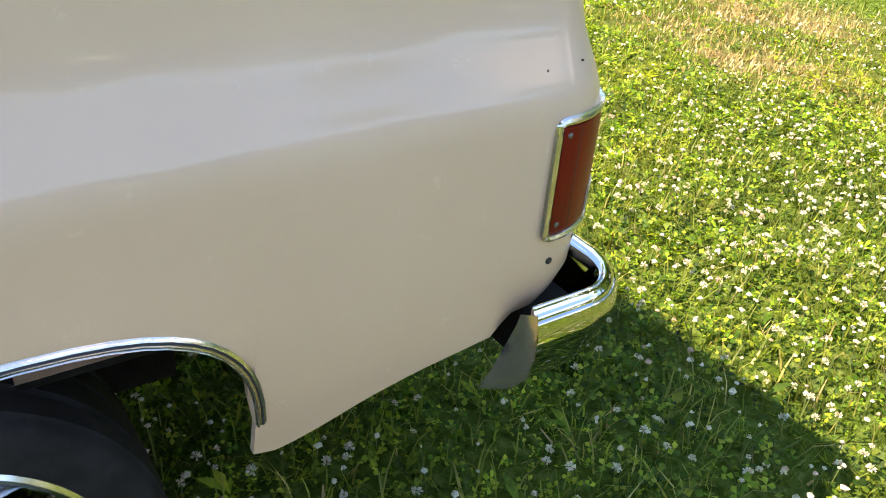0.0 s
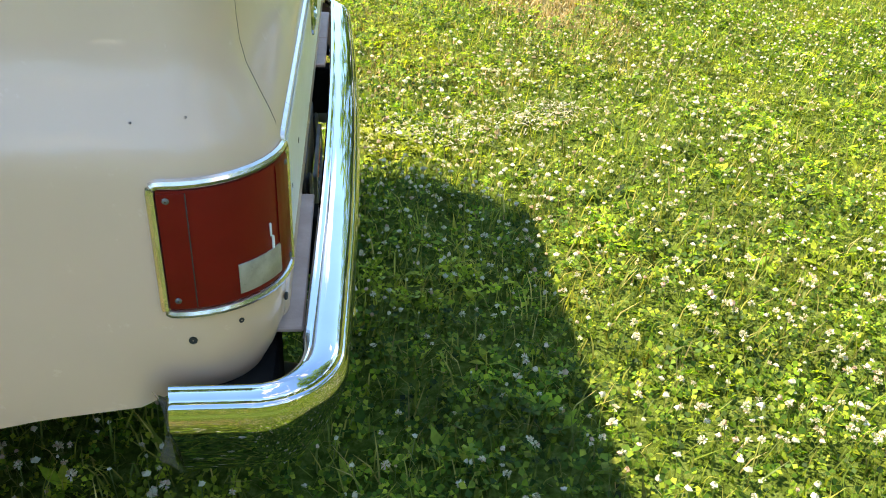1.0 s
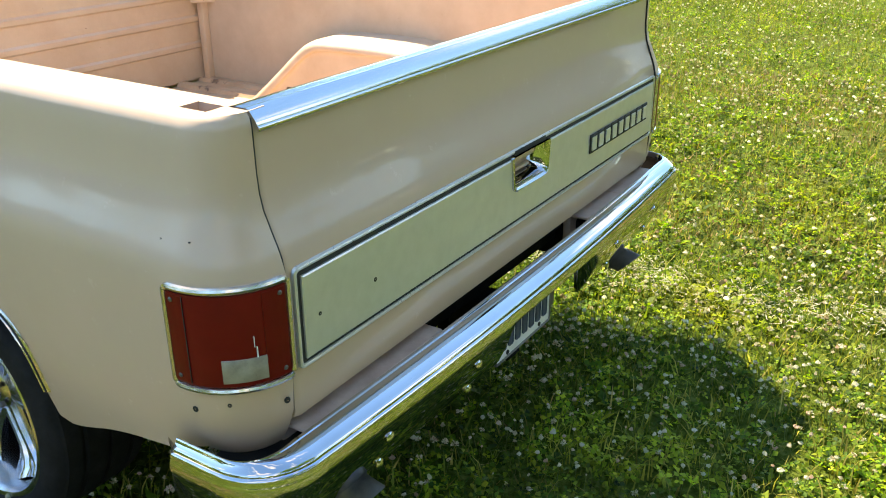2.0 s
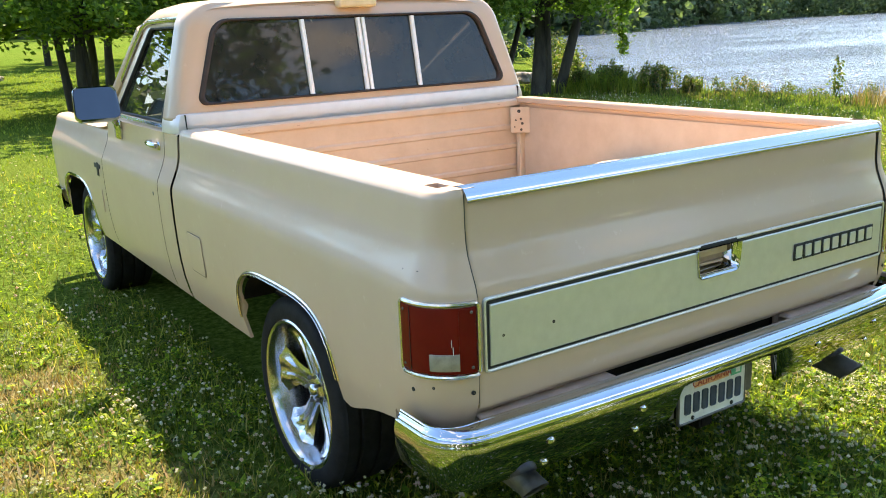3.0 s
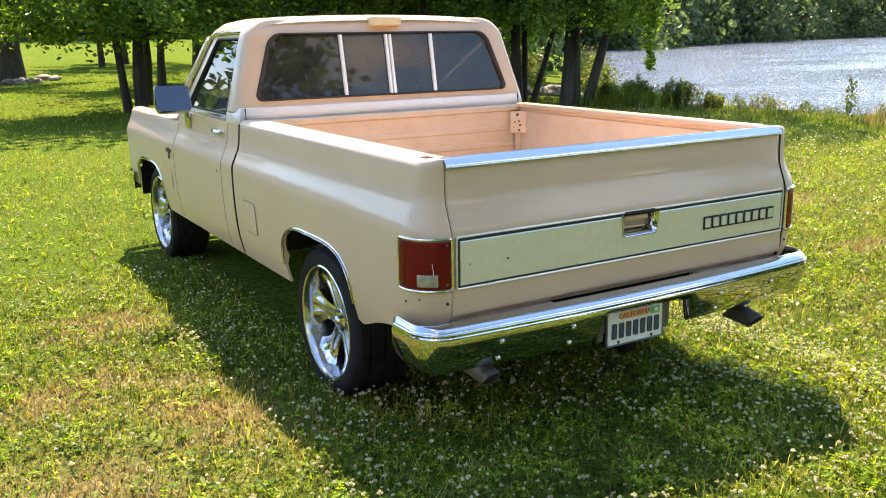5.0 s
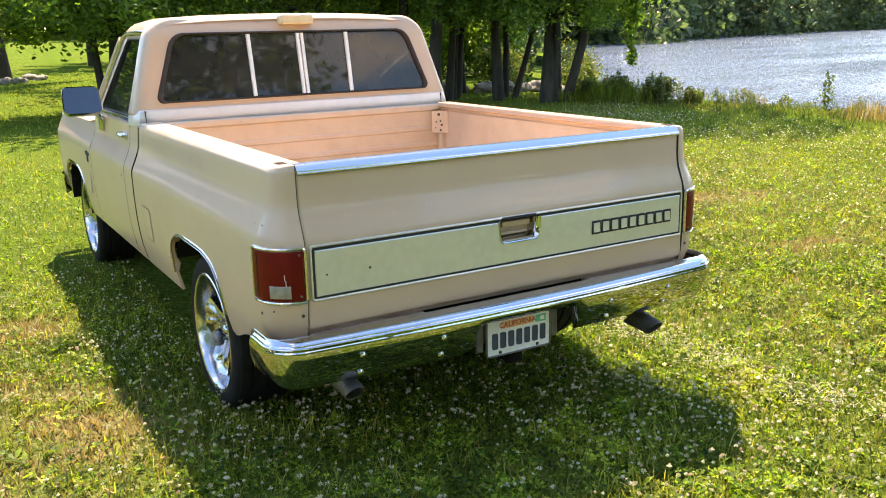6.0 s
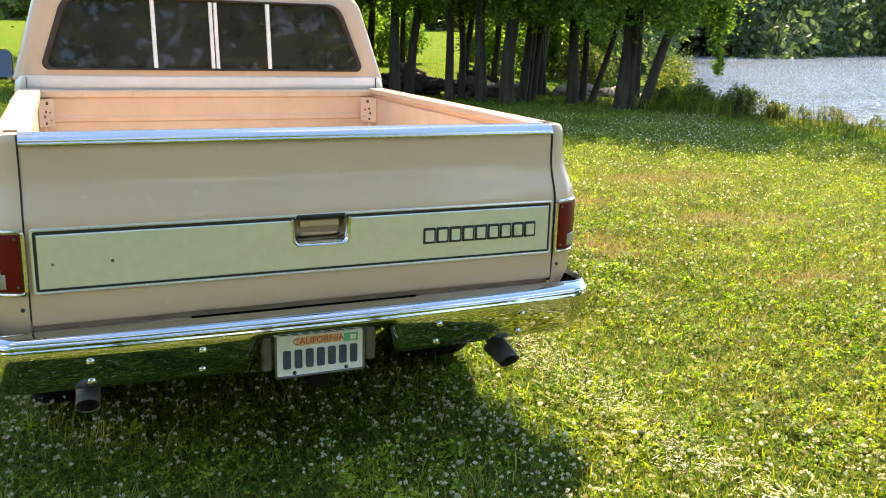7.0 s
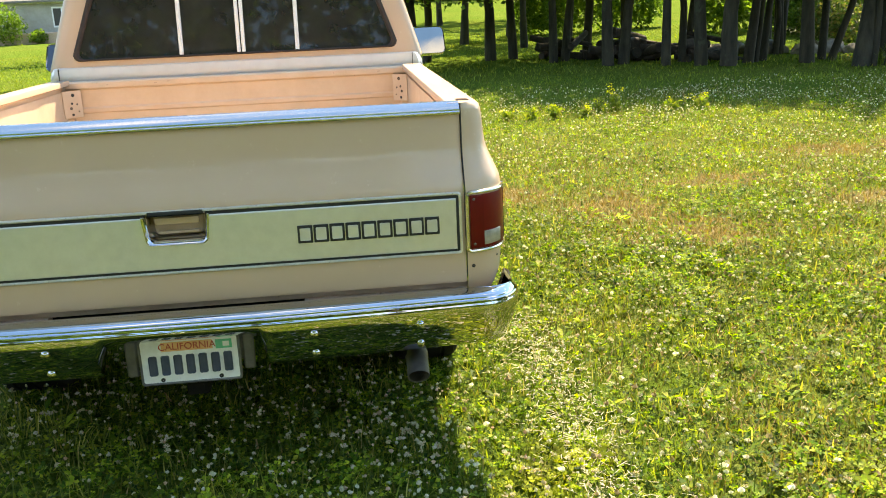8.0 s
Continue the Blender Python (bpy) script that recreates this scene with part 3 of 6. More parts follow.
def headboard():
    bm = bmesh.new()
    prof = [(1.995, 1.0), (1.995, 1.150), (1.990, 1.158), (1.965, 1.158), (1.958, 1.150), (1.958, 1.125), (1.972, 1.115), (1.972, 1.03), (1.964, 1.022), (1.964, 1.005), (1.972, 0.997),
            (1.972, 0.93), (1.964, 0.922), (1.964, 0.905), (1.972, 0.897), (1.972, 0.82), (1.964, 0.812), (1.964, 0.795), (1.972, 0.787), (1.972, 0.66)]
    sheet(bm, [[(x, y, z) for y, z in prof] for x in (-0.862, -0.4, 0, 0.4, 0.862)])
    hb = part("headboard", bm, BED_PAINT, TRUCK, "peach painted front wall of the bed")
    for s in (-1, 1):
        # a drilled plate set across the corner, over an upright post
        bm = bmesh.new()
        p0, p1 = Vector((s * 0.856, 1.880, 0)), Vector((s * 0.788, 1.952, 0))
        out = Vector((-s * 0.727, -0.687, 0))
        vs = sheet(bm, [[p0 + out * d + Vector((0, 0, z)) if k == 0 else p1 + out * d + Vector((0, 0, z)) for k, d in ((0, 0.0), (0, 0.004), (1, 0.004), (1, 0.0))] for z in (0.985, 1.118)], close=True)
        bm.faces.new(vs[0])
        bm.faces.new(vs[1])
        slab(bm, (s * 0.862, 1.925, 0.66), (s * 0.825, 1.957, 0.984), 0.006, 2)
        br = part("corner_bracket", bm, BED_PAINT, hb)
        for f, dz, r in ((0.55, 0.112, 0.009), (0.45, 0.072, 0.006), (0.72, 0.066, 0.005), (0.38, 0.048, 0.007), (0.44, 0.016, 0.007), (0.78, 0.030, 0.004)):
            bm = bmesh.new()
            disc(bm, p0.lerp(p1, f) + out * 0.0042 + Vector((0, 0, 0.985 + dz)), out, r, 0.001, 10)
            part("hole", bm, BLACK, br)
    rnd = random.Random(4)
    for k in range(9):
        bm = bmesh.new()
        x, z = rnd.uniform(-0.8, 0.8), rnd.choice((1.135, 1.14, 1.12, 1.06, 0.95))
        slab(bm, (x, 1.9575 if z > 1.118 else 1.9715, z), (x + rnd.uniform(0.004, 0.018), 1.9562 if z > 1.118 else 1.97, z + rnd.uniform(0.002, 0.005)))
        part("rust_chip", bm, SILL_PAINT, hb, "brown rust chip")


headboard()


# tailgate: outer skin, cap, panel, handle and badge
TG_FACE = [(0.062, 1.163), (0.052, 1.163), (0.047, 1.158), (0.045, 1.145), (0.044, 1.06), (0.042, 1.03), (0.036, 1.0), (0.022, 0.965), (0.011, 0.94), (0.004, 0.92), (0.0, 0.90), (0.0, 0.884), (0.0, 0.806), (0.0, 0.76), (0.0, 0.615), (0.004, 0.603), (0.03, 0.60)]


def tailgate():
    bm = bmesh.new()
    prof = TG_FACE + [(0.095, 0.61), (0.095, 1.13), (0.088, 1.163), (0.062, 1.163)]
    xs = (-0.8775, -0.866, -0.4, -0.0855, 0.0855, 0.4, 0.866, 0.8775)
    vs = sheet(bm, [[(x, y + (0.006 if abs(x) > 0.87 and y < 0.06 else 0), z) for y, z in prof] for x in xs])
    # the opening for the handle
    hole = [f for f in bm.faces if abs(f.calc_center_median().x) < 0.02 and 0.81 < f.calc_center_median().z < 0.88 and f.calc_center_median().y < 0.03]
    bmesh.ops.delete(bm, geom=hole, context="FACES")
    bm.faces.new(vs[0][:-1])
    bm.faces.new(vs[-1][:-1])
    tg = part("tailgate", bm, PAINT, TRUCK, "closed tan tailgate")
    bm = bmesh.new()
    cap = [(0.098, 1.150), (0.097, 1.166), (0.085, 1.1685)]
    for k in range(3):
        y = 0.080 - 0.006 * k
        cap += [(y, 1.1685), (y - 0.0015, 1.167), (y - 0.003, 1.167), (y - 0.0045, 1.1685)]
    cap += [(0.0605, 1.1685), (0.0590, 1.1672), (0.0578, 1.1672), (0.0565, 1.1680), (0.0480, 1.1605), (0.0400, 1.1500), (0.0362, 1.1430), (0.0362, 1.1420), (0.0345, 1.1410), (0.0332, 1.1385), (0.0335, 1.1350), (0.0355, 1.1325), (0.042, 1.131)]
    sheet(bm, [[(x, y, z) for y, z in cap] for x in (-0.877, -0.3, 0.3, 0.877)])
    part("cap", bm, CAPPING, tg, "ribbed aluminium capping")
    # chrome frame with a black line round the brushed panel
    def ring(bm, out, inn, y0, proud):
        ax, az0, az1 = out
        bx, bz0, bz1 = inn
        o = rounded([(-ax, az0), (-ax, az1), (ax, az1), (ax, az0)], [0.012] * 4, 4)
        i = rounded([(-bx, bz0), (-bx, bz1), (bx, bz1), (bx, bz0)], [0.006] * 4, 4)
        rows = []
        for f, p in ((0, 0), (0.15, proud * 0.8), (0.5, proud), (0.85, proud * 0.8), (1, 0)):
            rows.append([(a.x + (b.x - a.x) * f, y0 - p, a.y + (b.y - a.y) * f) for a, b in zip(o, i)])
        sheet(bm, rows, close=True)
    bm = bmesh.new()
    ring(bm, (0.868, 0.699, 0.898), (0.8580, 0.7090, 0.8880), -0.0005, 0.007)
    part("panel_frame", bm, FRAME_TRIM, tg, "bright frame of the panel")
    bm = bmesh.new()
    slab(bm, (-0.860, -0.0035, 0.707), (-0.088, -0.0005, 0.890))
    slab(bm, (0.088, -0.0035, 0.707), (0.860, -0.0005, 0.890))
    slab(bm, (-0.0878, -0.0035, 0.707), (0.0878, -0.0005, 0.802))
    part("panel_backing", bm, BLACK, tg, "black line round the panel")
    bm = bmesh.new()
    # panel outline with the notch for the handle at the top
    o = [(-0.8495, 0.7165), (-0.8495, 0.8785), (-0.101, 0.8785), (-0.094, 0.803), (0.094, 0.803), (0.101, 0.8785), (0.8495, 0.8785), (0.8495, 0.7165)]
    inset = [(x - math.copysign(0.003 if abs(x) > 0.8 else -0.001, x), z + (0.003 if z < 0.8 else -0.003 if z > 0.85 else 0.0)) for x, z in o]
    vs = sheet(bm, [[(x, -0.003, z) for x, z in o], [(x, -0.0072, z) for x, z in o], [(x, -0.0090, z) for x, z in inset]], close=True)
    bm.faces.new(vs[2])
    panel = part("panel", bm, BRUSHED, tg, "satin aluminium panel", smooth=False)
    for x, z, r in ((-0.81, 0.79, 0.004), (-0.645, 0.79, 0.005)):
        bm = bmesh.new()
        disc(bm, (x, -0.0084, z), (0, -1, 0), r, 0.0012, 8)
        part("hole", bm, BLACK, panel)
    # handle cup
    bm = bmesh.new()
    o = rounded([(-0.092, 0.792), (-0.102, 0.884), (0.102, 0.884), (0.092, 0.792)], [0.020, 0.004, 0.004, 0.020], 5)
    rows = []
    for f, y in ((1.0, -0.006), (0.99, -0.013), (0.96, -0.0150), (0.92, -0.0120), (0.83, 0.010), (0.74, 0.040)):
        rows.append([(p.x * f, y, 0.884 + (p.y - 0.884) * f) for p in o])
    vs = sheet(bm, rows, close=True)
    cup = part("handle_cup", bm, CHROME, tg, "chrome handle cup")
    bm = bmesh.new()
    vs = sheet(bm, [[(x, y, z) for x in (-0.078, -0.03, 0.03, 0.078)] for y, z in ((0.039, 0.815), (0.039, 0.84), (0.039, 0.89))])
    part("cup_back", bm, SILL_PAINT, cup, "dusty back of the cup")
    bm = bmesh.new()
    slab(bm, (-0.082, -0.0085, 0.881), (0.082, 0.006, 0.896), 0.003, 2)
    part("latch_slot", bm, BLACK, cup, "black slot over the handle")
    bm = bmesh.new()
    slab(bm, (-0.062, 0.026, 0.819), (0.062, 0.0385, 0.828), 0.003, 2)
    part("cup_ledge", bm, PAINT, cup)
    bm = bmesh.new()
    slab(bm, (-0.066, 0.014, 0.850), (0.066, 0.030, 0.872), 0.005, 2)
    part("latch_handle", bm, PAINT, cup, "tan pull handle")
    # the maker's badge as nine plain blocks with pale faces
    n, x0, x1 = 9, 0.357, 0.797
    for k in range(n):
        a = x0 + (x1 - x0) * k / n
        w = (x1 - x0) / n
        bm = bmesh.new()
        slab(bm, (a + 0.0015, -0.0135, 0.770), (a + w - 0.0015, -0.0088, 0.826), 0.002, 1)
        blk = part("badge_block", bm, BLACK, panel, "black badge block with a pale face")
        bm = bmesh.new()
        slab(bm, (a + 0.0085, -0.0155, 0.7785), (a + w - 0.0085, -0.0136, 0.8175), 0.002, 1)
        part("badge_face", bm, BRUSHED, blk)
    return tg


tailgate()


def seam_post(side):
    bm = bmesh.new()
    slab(bm, (side * 0.868, 0.055, 0.56), (side * 0.884, 0.12, 1.15))
    part("seam_post", bm, DARK, TRUCK)
    # dark edge of the corner along the tailgate's gap
    bm = bmesh.new()
    zs = [z for o, z in SECTION] + [0.80, 0.72, 0.62]
    os = [gate_inset(z) if z > 0.9 else 0.003 for o, z in SECTION] + [0.003, 0.004, 0.010]
    sheet(bm, [[(side * x, -0.0032 + o + dy, z) for z, o in zip(zs[2:], os[2:])] for x, dy in ((0.8788, 0.004), (0.8792, 0.0), (0.8818, 0.0))])
    part("seam_edge", bm, BLACK, TRUCK)


seam_post(-1)
seam_post(1)


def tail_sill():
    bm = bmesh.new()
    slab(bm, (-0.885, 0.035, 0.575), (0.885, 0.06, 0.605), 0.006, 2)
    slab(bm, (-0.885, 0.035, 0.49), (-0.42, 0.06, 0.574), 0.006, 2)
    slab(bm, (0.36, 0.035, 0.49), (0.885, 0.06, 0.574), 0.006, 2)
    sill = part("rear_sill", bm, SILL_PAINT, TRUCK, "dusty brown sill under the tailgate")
    # solid near-black slab put in for the shade inside the sill's opening
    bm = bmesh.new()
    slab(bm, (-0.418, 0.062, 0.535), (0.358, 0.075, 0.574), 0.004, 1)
    part("sill_opening", bm, DARK, sill, "near-black slab standing for the shade in the sill's opening")
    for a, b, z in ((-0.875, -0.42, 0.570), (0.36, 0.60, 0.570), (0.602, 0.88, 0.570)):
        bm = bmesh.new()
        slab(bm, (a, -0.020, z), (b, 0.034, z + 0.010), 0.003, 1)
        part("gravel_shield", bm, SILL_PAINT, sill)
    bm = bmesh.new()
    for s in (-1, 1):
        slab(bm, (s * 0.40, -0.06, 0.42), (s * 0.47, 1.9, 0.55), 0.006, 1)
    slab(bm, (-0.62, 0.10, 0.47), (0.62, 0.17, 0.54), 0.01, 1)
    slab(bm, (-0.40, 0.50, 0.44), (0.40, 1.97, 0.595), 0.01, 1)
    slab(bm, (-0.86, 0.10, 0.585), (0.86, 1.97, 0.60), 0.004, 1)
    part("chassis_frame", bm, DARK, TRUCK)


tail_sill()


def bumper():
    """Chrome bumper that wraps round the tail, notched for the plate."""
    path = []
    for k in range(6):
        path.append((-1.030, 0.155 - 0.022 * k, -1, 0))
    r = 0.115
    for k in range(1, 13):
        a = math.pi / 2 * k / 12
        path.append((-1.030 + r - r * math.cos(a), 0.045 - r * math.sin(a), -math.cos(a), -math.sin(a)))
    left = path
    xs = [-0.85, -0.7, -0.55, -0.4, -0.262, -0.24, -0.225, -0.205, -0.19]
    bow = lambda x: max(0.0, 1 - (x / 0.915) ** 2)
    mid = [(x, -0.070 - 0.022 * bow(x), 0, -1) for x in xs + [0] + [-x for x in reversed(xs)]]
    right = [(-x, y, -nx, ny) for x, y, nx, ny in reversed(left)]
    path = left + mid + right
    sec = [(-0.050, 0.574), (-0.0495, 0.5885), (-0.046, 0.5925), (-0.039, 0.5930), (-0.0365, 0.5912), (-0.0345, 0.5912), (-0.032, 0.5920), (-0.022, 0.5908), (-0.010, 0.5880), (0.000, 0.5835), (0.006, 0.5785),
           (0.0085, 0.5745), (0.0095, 0.5715), (0.0125, 0.5700), (0.0150, 0.5655), (0.0150, 0.5600), (0.0170, 0.5560), (0.0190, 0.5480), (0.0190, 0.538), (0.0160, 0.522), (0.0095, 0.500), (0.000, 0.474), (-0.016, 0.438), (-0.034, 0.412), (-0.042, 0.405), (-0.050, 0.410)]
    rows = []
    for i, (x, y, nx, ny) in enumerate(path):
        # the ends are cut lower, the middle is notched under the top rib
        end = min(i, len(path) - 1 - i)
        thin = 1.0 if abs(x) < 0.88 else 0.12 + 0.88 * abs(ny) ** 2.2
        notch = abs(x + 0.007) < 0.205 and y < -0.06
        part_notch = 0.205 <= abs(x + 0.007) < 0.235 and y < -0.06
        low = 0.508 if notch else 0.500 if part_notch else 0.41
        row = []
        for d, z in sec:
            zz = z
            if z < 0.55 and (notch or part_notch):
                zz = low + (z - 0.41) * (0.55 - low) / 0.14
            dd = d * thin if d < 0 and z > 0.55 else d
            # the front edge bows out and down, the back edge of the top bows less
            w = bow(x) if y < -0.06 else 0.0
            if z > 0.55:
                back_part = min(1.0, max(0.0, -d / 0.046))
                dd -= 0.008 * w * back_part
                zz -= 0.004 * w * (1 - back_part)
            else:
                zz -= 0.004 * w
            row.append((x + nx * dd, y + ny * dd, zz))
        rows.append(row)
    bm = bmesh.new()
    vs = sheet(bm, rows)
    bm.faces.new(vs[0])
    bm.faces.new(vs[-1])
    bp = part("rear_bumper", bm, CHROME, TRUCK, "shiny chrome rear bumper")
    for s in (-1, 1):
        # folded end of the bumper and the dark brace behind the corner
        bm = bmesh.new()
        sheet(bm, [[(s * 1.040, 0.1545, 0.584), (s * 1.034, 0.168, 0.586), (s * 1.026, 0.178, 0.586)],
                   [(s * 1.047, 0.1545, 0.555), (s * 1.030, 0.166, 0.553), (s * 1.012, 0.172, 0.552)],
                   [(s * 1.048, 0.1545, 0.50), (s * 1.020, 0.166, 0.497), (s * 0.990, 0.172, 0.494)],
                   [(s * 1.036, 0.1545, 0.455), (s * 1.006, 0.174, 0.45), (s * 0.980, 0.186, 0.445)],
                   [(s * 1.002, 0.1545, 0.41), (s * 0.985, 0.178, 0.408), (s * 0.968, 0.20, 0.405)]])
        part("bumper_end", bm, TRIM, bp, "worn satin folded end")
        bm = bmesh.new()
        slab(bm, (s * 0.80, 0.02, 0.43), (s * 0.985, 0.12, 0.545), 0.012, 2)
        part("corner_brace", bm, DARK, bp, "dark brace behind the bumper corner")
    for x in (-0.728, -0.405, 0.388, 0.715):
        for z, d in ((0.506, 0.0845 + 0.022 * bow(x)), (0.433, 0.0560 + 0.022 * bow(x))):
            bm = bmesh.new()
            disc(bm, (x, -d, z), (0, -1, 0.05), 0.0125, 0.007, 14, 0.6)
            part("bolt", bm, CHROME, bp)
    bm = bmesh.new()
    slab(bm, (-0.20, 0.008, 0.40), (0.19, 0.020, 0.54), 0.004, 1)
    slab(bm, (-0.205, -0.004, 0.37), (-0.168, 0.008, 0.51), 0.006, 1)
    slab(bm, (0.155, -0.004, 0.37), (0.192, 0.008, 0.51), 0.006, 1)
    part("plate_bracket", bm, DULL_STEEL, bp, "dull grey steel bracket")
    return bp


BUMPER = bumper()


def text_mesh(body, size, depth):
    cu = bpy.data.curves.new("lettering", "FONT")
    cu.body, cu.size, cu.extrude = body, size, depth
    cu.align_x, cu.align_y = "CENTER", "CENTER"
    ob = bpy.data.objects.new("lettering", cu)
    dg = bpy.context.evaluated_depsgraph_get()
    me = bpy.data.meshes.new_from_object(ob.evaluated_get(dg))
    bpy.data.objects.remove(ob)
    return me


def licence_plate():
    cx, y, z0, z1 = -0.007, -0.008, 0.346, 0.492
    bm = bmesh.new()
    slab(bm, (cx - 0.152, y - 0.002, z0), (cx + 0.152, y + 0.002, z1), 0.002, 1)
    pl = part("licence_plate", bm, PLATE_WHITE, TRUCK, "white licence plate with blue characters")
    bm = bmesh.new()
    o = rounded([(-0.156, -0.077), (-0.156, 0.077), (0.156, 0.077), (0.156, -0.077)], [0.01] * 4, 4)
    i = rounded([(-0.148, -0.069), (-0.148, 0.069), (0.148, 0.069), (0.148, -0.069)], [0.006] * 4, 4)
    zc = (z0 + z1) / 2
    sheet(bm, [[(cx + a.x + (b.x - a.x) * f, y - d, zc + a.y + (b.y - a.y) * f) for a, b in zip(o, i)] for f, d in ((0, -0.004), (0, 0.004), (0.5, 0.006), (1, 0.003))], close=True)
    part("plate_frame", bm, STEEL, pl, "thin dark plate frame")
    bm = bmesh.new()
    slab(bm, (cx - 0.085, y - 0.0032, z1 - 0.040), (cx + 0.072, y - 0.0021, z1 - 0.010))
    part("sticker", bm, PLATE_ORANGE, pl, "orange strip")
    bm = bmesh.new()
    slab(bm, (cx + 0.082, y - 0.0032, z1 - 0.042), (cx + 0.132, y - 0.0021, z1 - 0.012))
    st = part("sticker", bm, PLATE_GREEN, pl, "green sticker")
    bm = bmesh.new()
    slab(bm, (cx + 0.104, y - 0.0040, z1 - 0.035), (cx + 0.124, y - 0.0033, z1 - 0.019))
    part("bar", bm, WHITE_BAR, st)
    me = text_mesh("CALIFORNIA", 0.031, 0.0008)
    me.materials.append(PLATE_RED)
    ob = new("lettering", me)
    ob.parent = pl
    ob.matrix_basis = pose(cx - 0.006, y - 0.004, z1 - 0.0255, 90, 0, 0)
    for k in range(7):
        bm = bmesh.new()
        x = cx - 0.132 + k * 0.0385
        slab(bm, (x + 0.004, y - 0.0035, z0 + 0.028), (x + 0.030, y - 0.0021, z0 + 0.093), 0.004, 1)
        part("bar", bm, PLATE_BLUE, pl)
    for x in (cx - 0.09, cx + 0.09):
        bm = bmesh.new()
        disc(bm, (x, y - 0.002, z0 + 0.012), (0, -1, 0), 0.007, 0.004, 10, 0.5)
        part("screw", bm, BLACK, pl)


licence_plate()


def tail_lamp(side):
    cols = [(HALF, 0.150, 1, 0), (HALF, 0.127, 1, 0)] + [c[:4] for c in corner_plan()]
    n = len(cols)
    s = [0.0]
    for a, b in zip(cols, cols[1:]):
        s.append(s[-1] + math.hypot(a[0] - b[0], a[1] - b[1]))
    total = s[-1]

    def at(u, d):
        u = min(max(u, 0), 1) * total
        k = min(max(0, int(np.searchsorted(s, u)) - 1), n - 2)
        f = (u - s[k]) / (s[k + 1] - s[k])
        x, y, nx, ny = (cols[k][i] + (cols[k + 1][i] - cols[k][i]) * f for i in range(4))
        return Vector((side * (x + nx * d), y + ny * d, 0))

    def patch(u0, u1, z0, z1, d, bev=0.004, steps=14):
        bm = bmesh.new()
        us = [u0 + (u1 - u0) * k / steps for k in range(steps + 1)]
        rows = []
        for z, dd in ((z0, 0.0), (z0, d - 0.001), (z0 + bev, d), (z1 - bev, d), (z1, d - 0.001), (z1, 0.0)):
            rows.append([at(u, dd) + Vector((0, 0, z)) for u in us])
        vs = sheet(bm, rows)
        bm.faces.new([r[0] for r in vs])
        bm.faces.new([r[-1] for r in vs])
        return bm

    lens = part("tail_lamp", patch(0.05, 0.955, 0.713, 0.884, 0.006), LENS, TRUCK, "red wraparound tail lamp")
    part("side_lens", patch(0.05, 0.20, 0.716, 0.881, 0.0075), LENS_DARK, lens, "darker red side lens")
    part("lens_rib", patch(0.194, 0.200, 0.716, 0.881, 0.0078), BLACK, lens, "dark rib in the lens")
    part("inner_lens", patch(0.76, 0.95, 0.716, 0.881, 0.0075), LENS_DARK, lens, "darker red inner lens")
    part("reverse_lens", patch(0.44, 0.76, 0.722, 0.766, 0.0085, 0.002), LENS_CLEAR, lens, "clear reversing lens")
    if side < 0:
        part("scratch", patch(0.690, 0.698, 0.766, 0.786, 0.0092, 0.001, 2), PLATE_WHITE, lens, "pale scratch in the lens")
        part("scratch", patch(0.676, 0.681, 0.786, 0.806, 0.0085, 0.001, 2), PLATE_WHITE, lens)
    # bezel: a bar round the lens
    loop = [(0.02, 0.705), (0.02, 0.893), (0.99, 0.893), (0.99, 0.705)]
    o = rounded([(u * total, z) for u, z in loop], [0.012] * 4, 5)
    pts = []
    for i, p in enumerate(o):
        q = o[(i + 1) % len(o)]
        m = max(1, int((q - p).length / 0.018))
        for j in range(m):
            r = p + (q - p) * j / m
            pts.append(at(r.x / total, 0.003) + Vector((0, 0, r.y)))
    bm = bmesh.new()
    tube(bm, pts + [pts[0]], 0.0065, 8, cap=False)
    part("bezel", bm, TRIM, lens, "worn bright bezel")
    for u, z in ((0.10, 0.872), (0.10, 0.728), (0.90, 0.872), (0.90, 0.728)):
        bm = bmesh.new()
        p = at(u, 0.007)
        disc(bm, p + Vector((0, 0, z)), at(u, 0.02) - at(u, 0.0), 0.0045, 0.003, 8, 0.5)
        part("screw", bm, STEEL, lens)


tail_lamp(-1)
tail_lamp(1)


def exhaust(x, end, drop, wide, material):
    bm = bmesh.new()
    rows = []
    for y, z, r in ((0.5, 0.40, wide - 0.006), (0.10, 0.375 - drop, wide - 0.006), (0.09, 0.374 - drop, wide), (end, 0.345 - drop, wide)):
        rows.append([(x + r * math.cos(a) - 0.06 * (0.1 - y), y - (0.035 * math.sin(a) if y == end else 0), z + r * math.sin(a)) for a in (2 * math.pi * k / 20 for k in range(20))])
    last = rows[-1]
    c = sum((Vector(p) for p in last), Vector()) / 20
    rows.append([c + (Vector(p) - c) * 0.9 + Vector((0, 0.004, 0)) for p in last])
    rows.append([c + (Vector(p) - c) * 0.88 + Vector((0, 0.15, 0.01)) for p in last])
    sheet(bm, rows, close=True)
    part("exhaust_pipe", bm, material, TRUCK, "dull steel slash-cut tailpipe")


exhaust(-0.735, -0.045, -0.004, 0.036, STEEL)
exhaust(0.712, -0.03, 0.040, 0.036, DULL_STEEL)


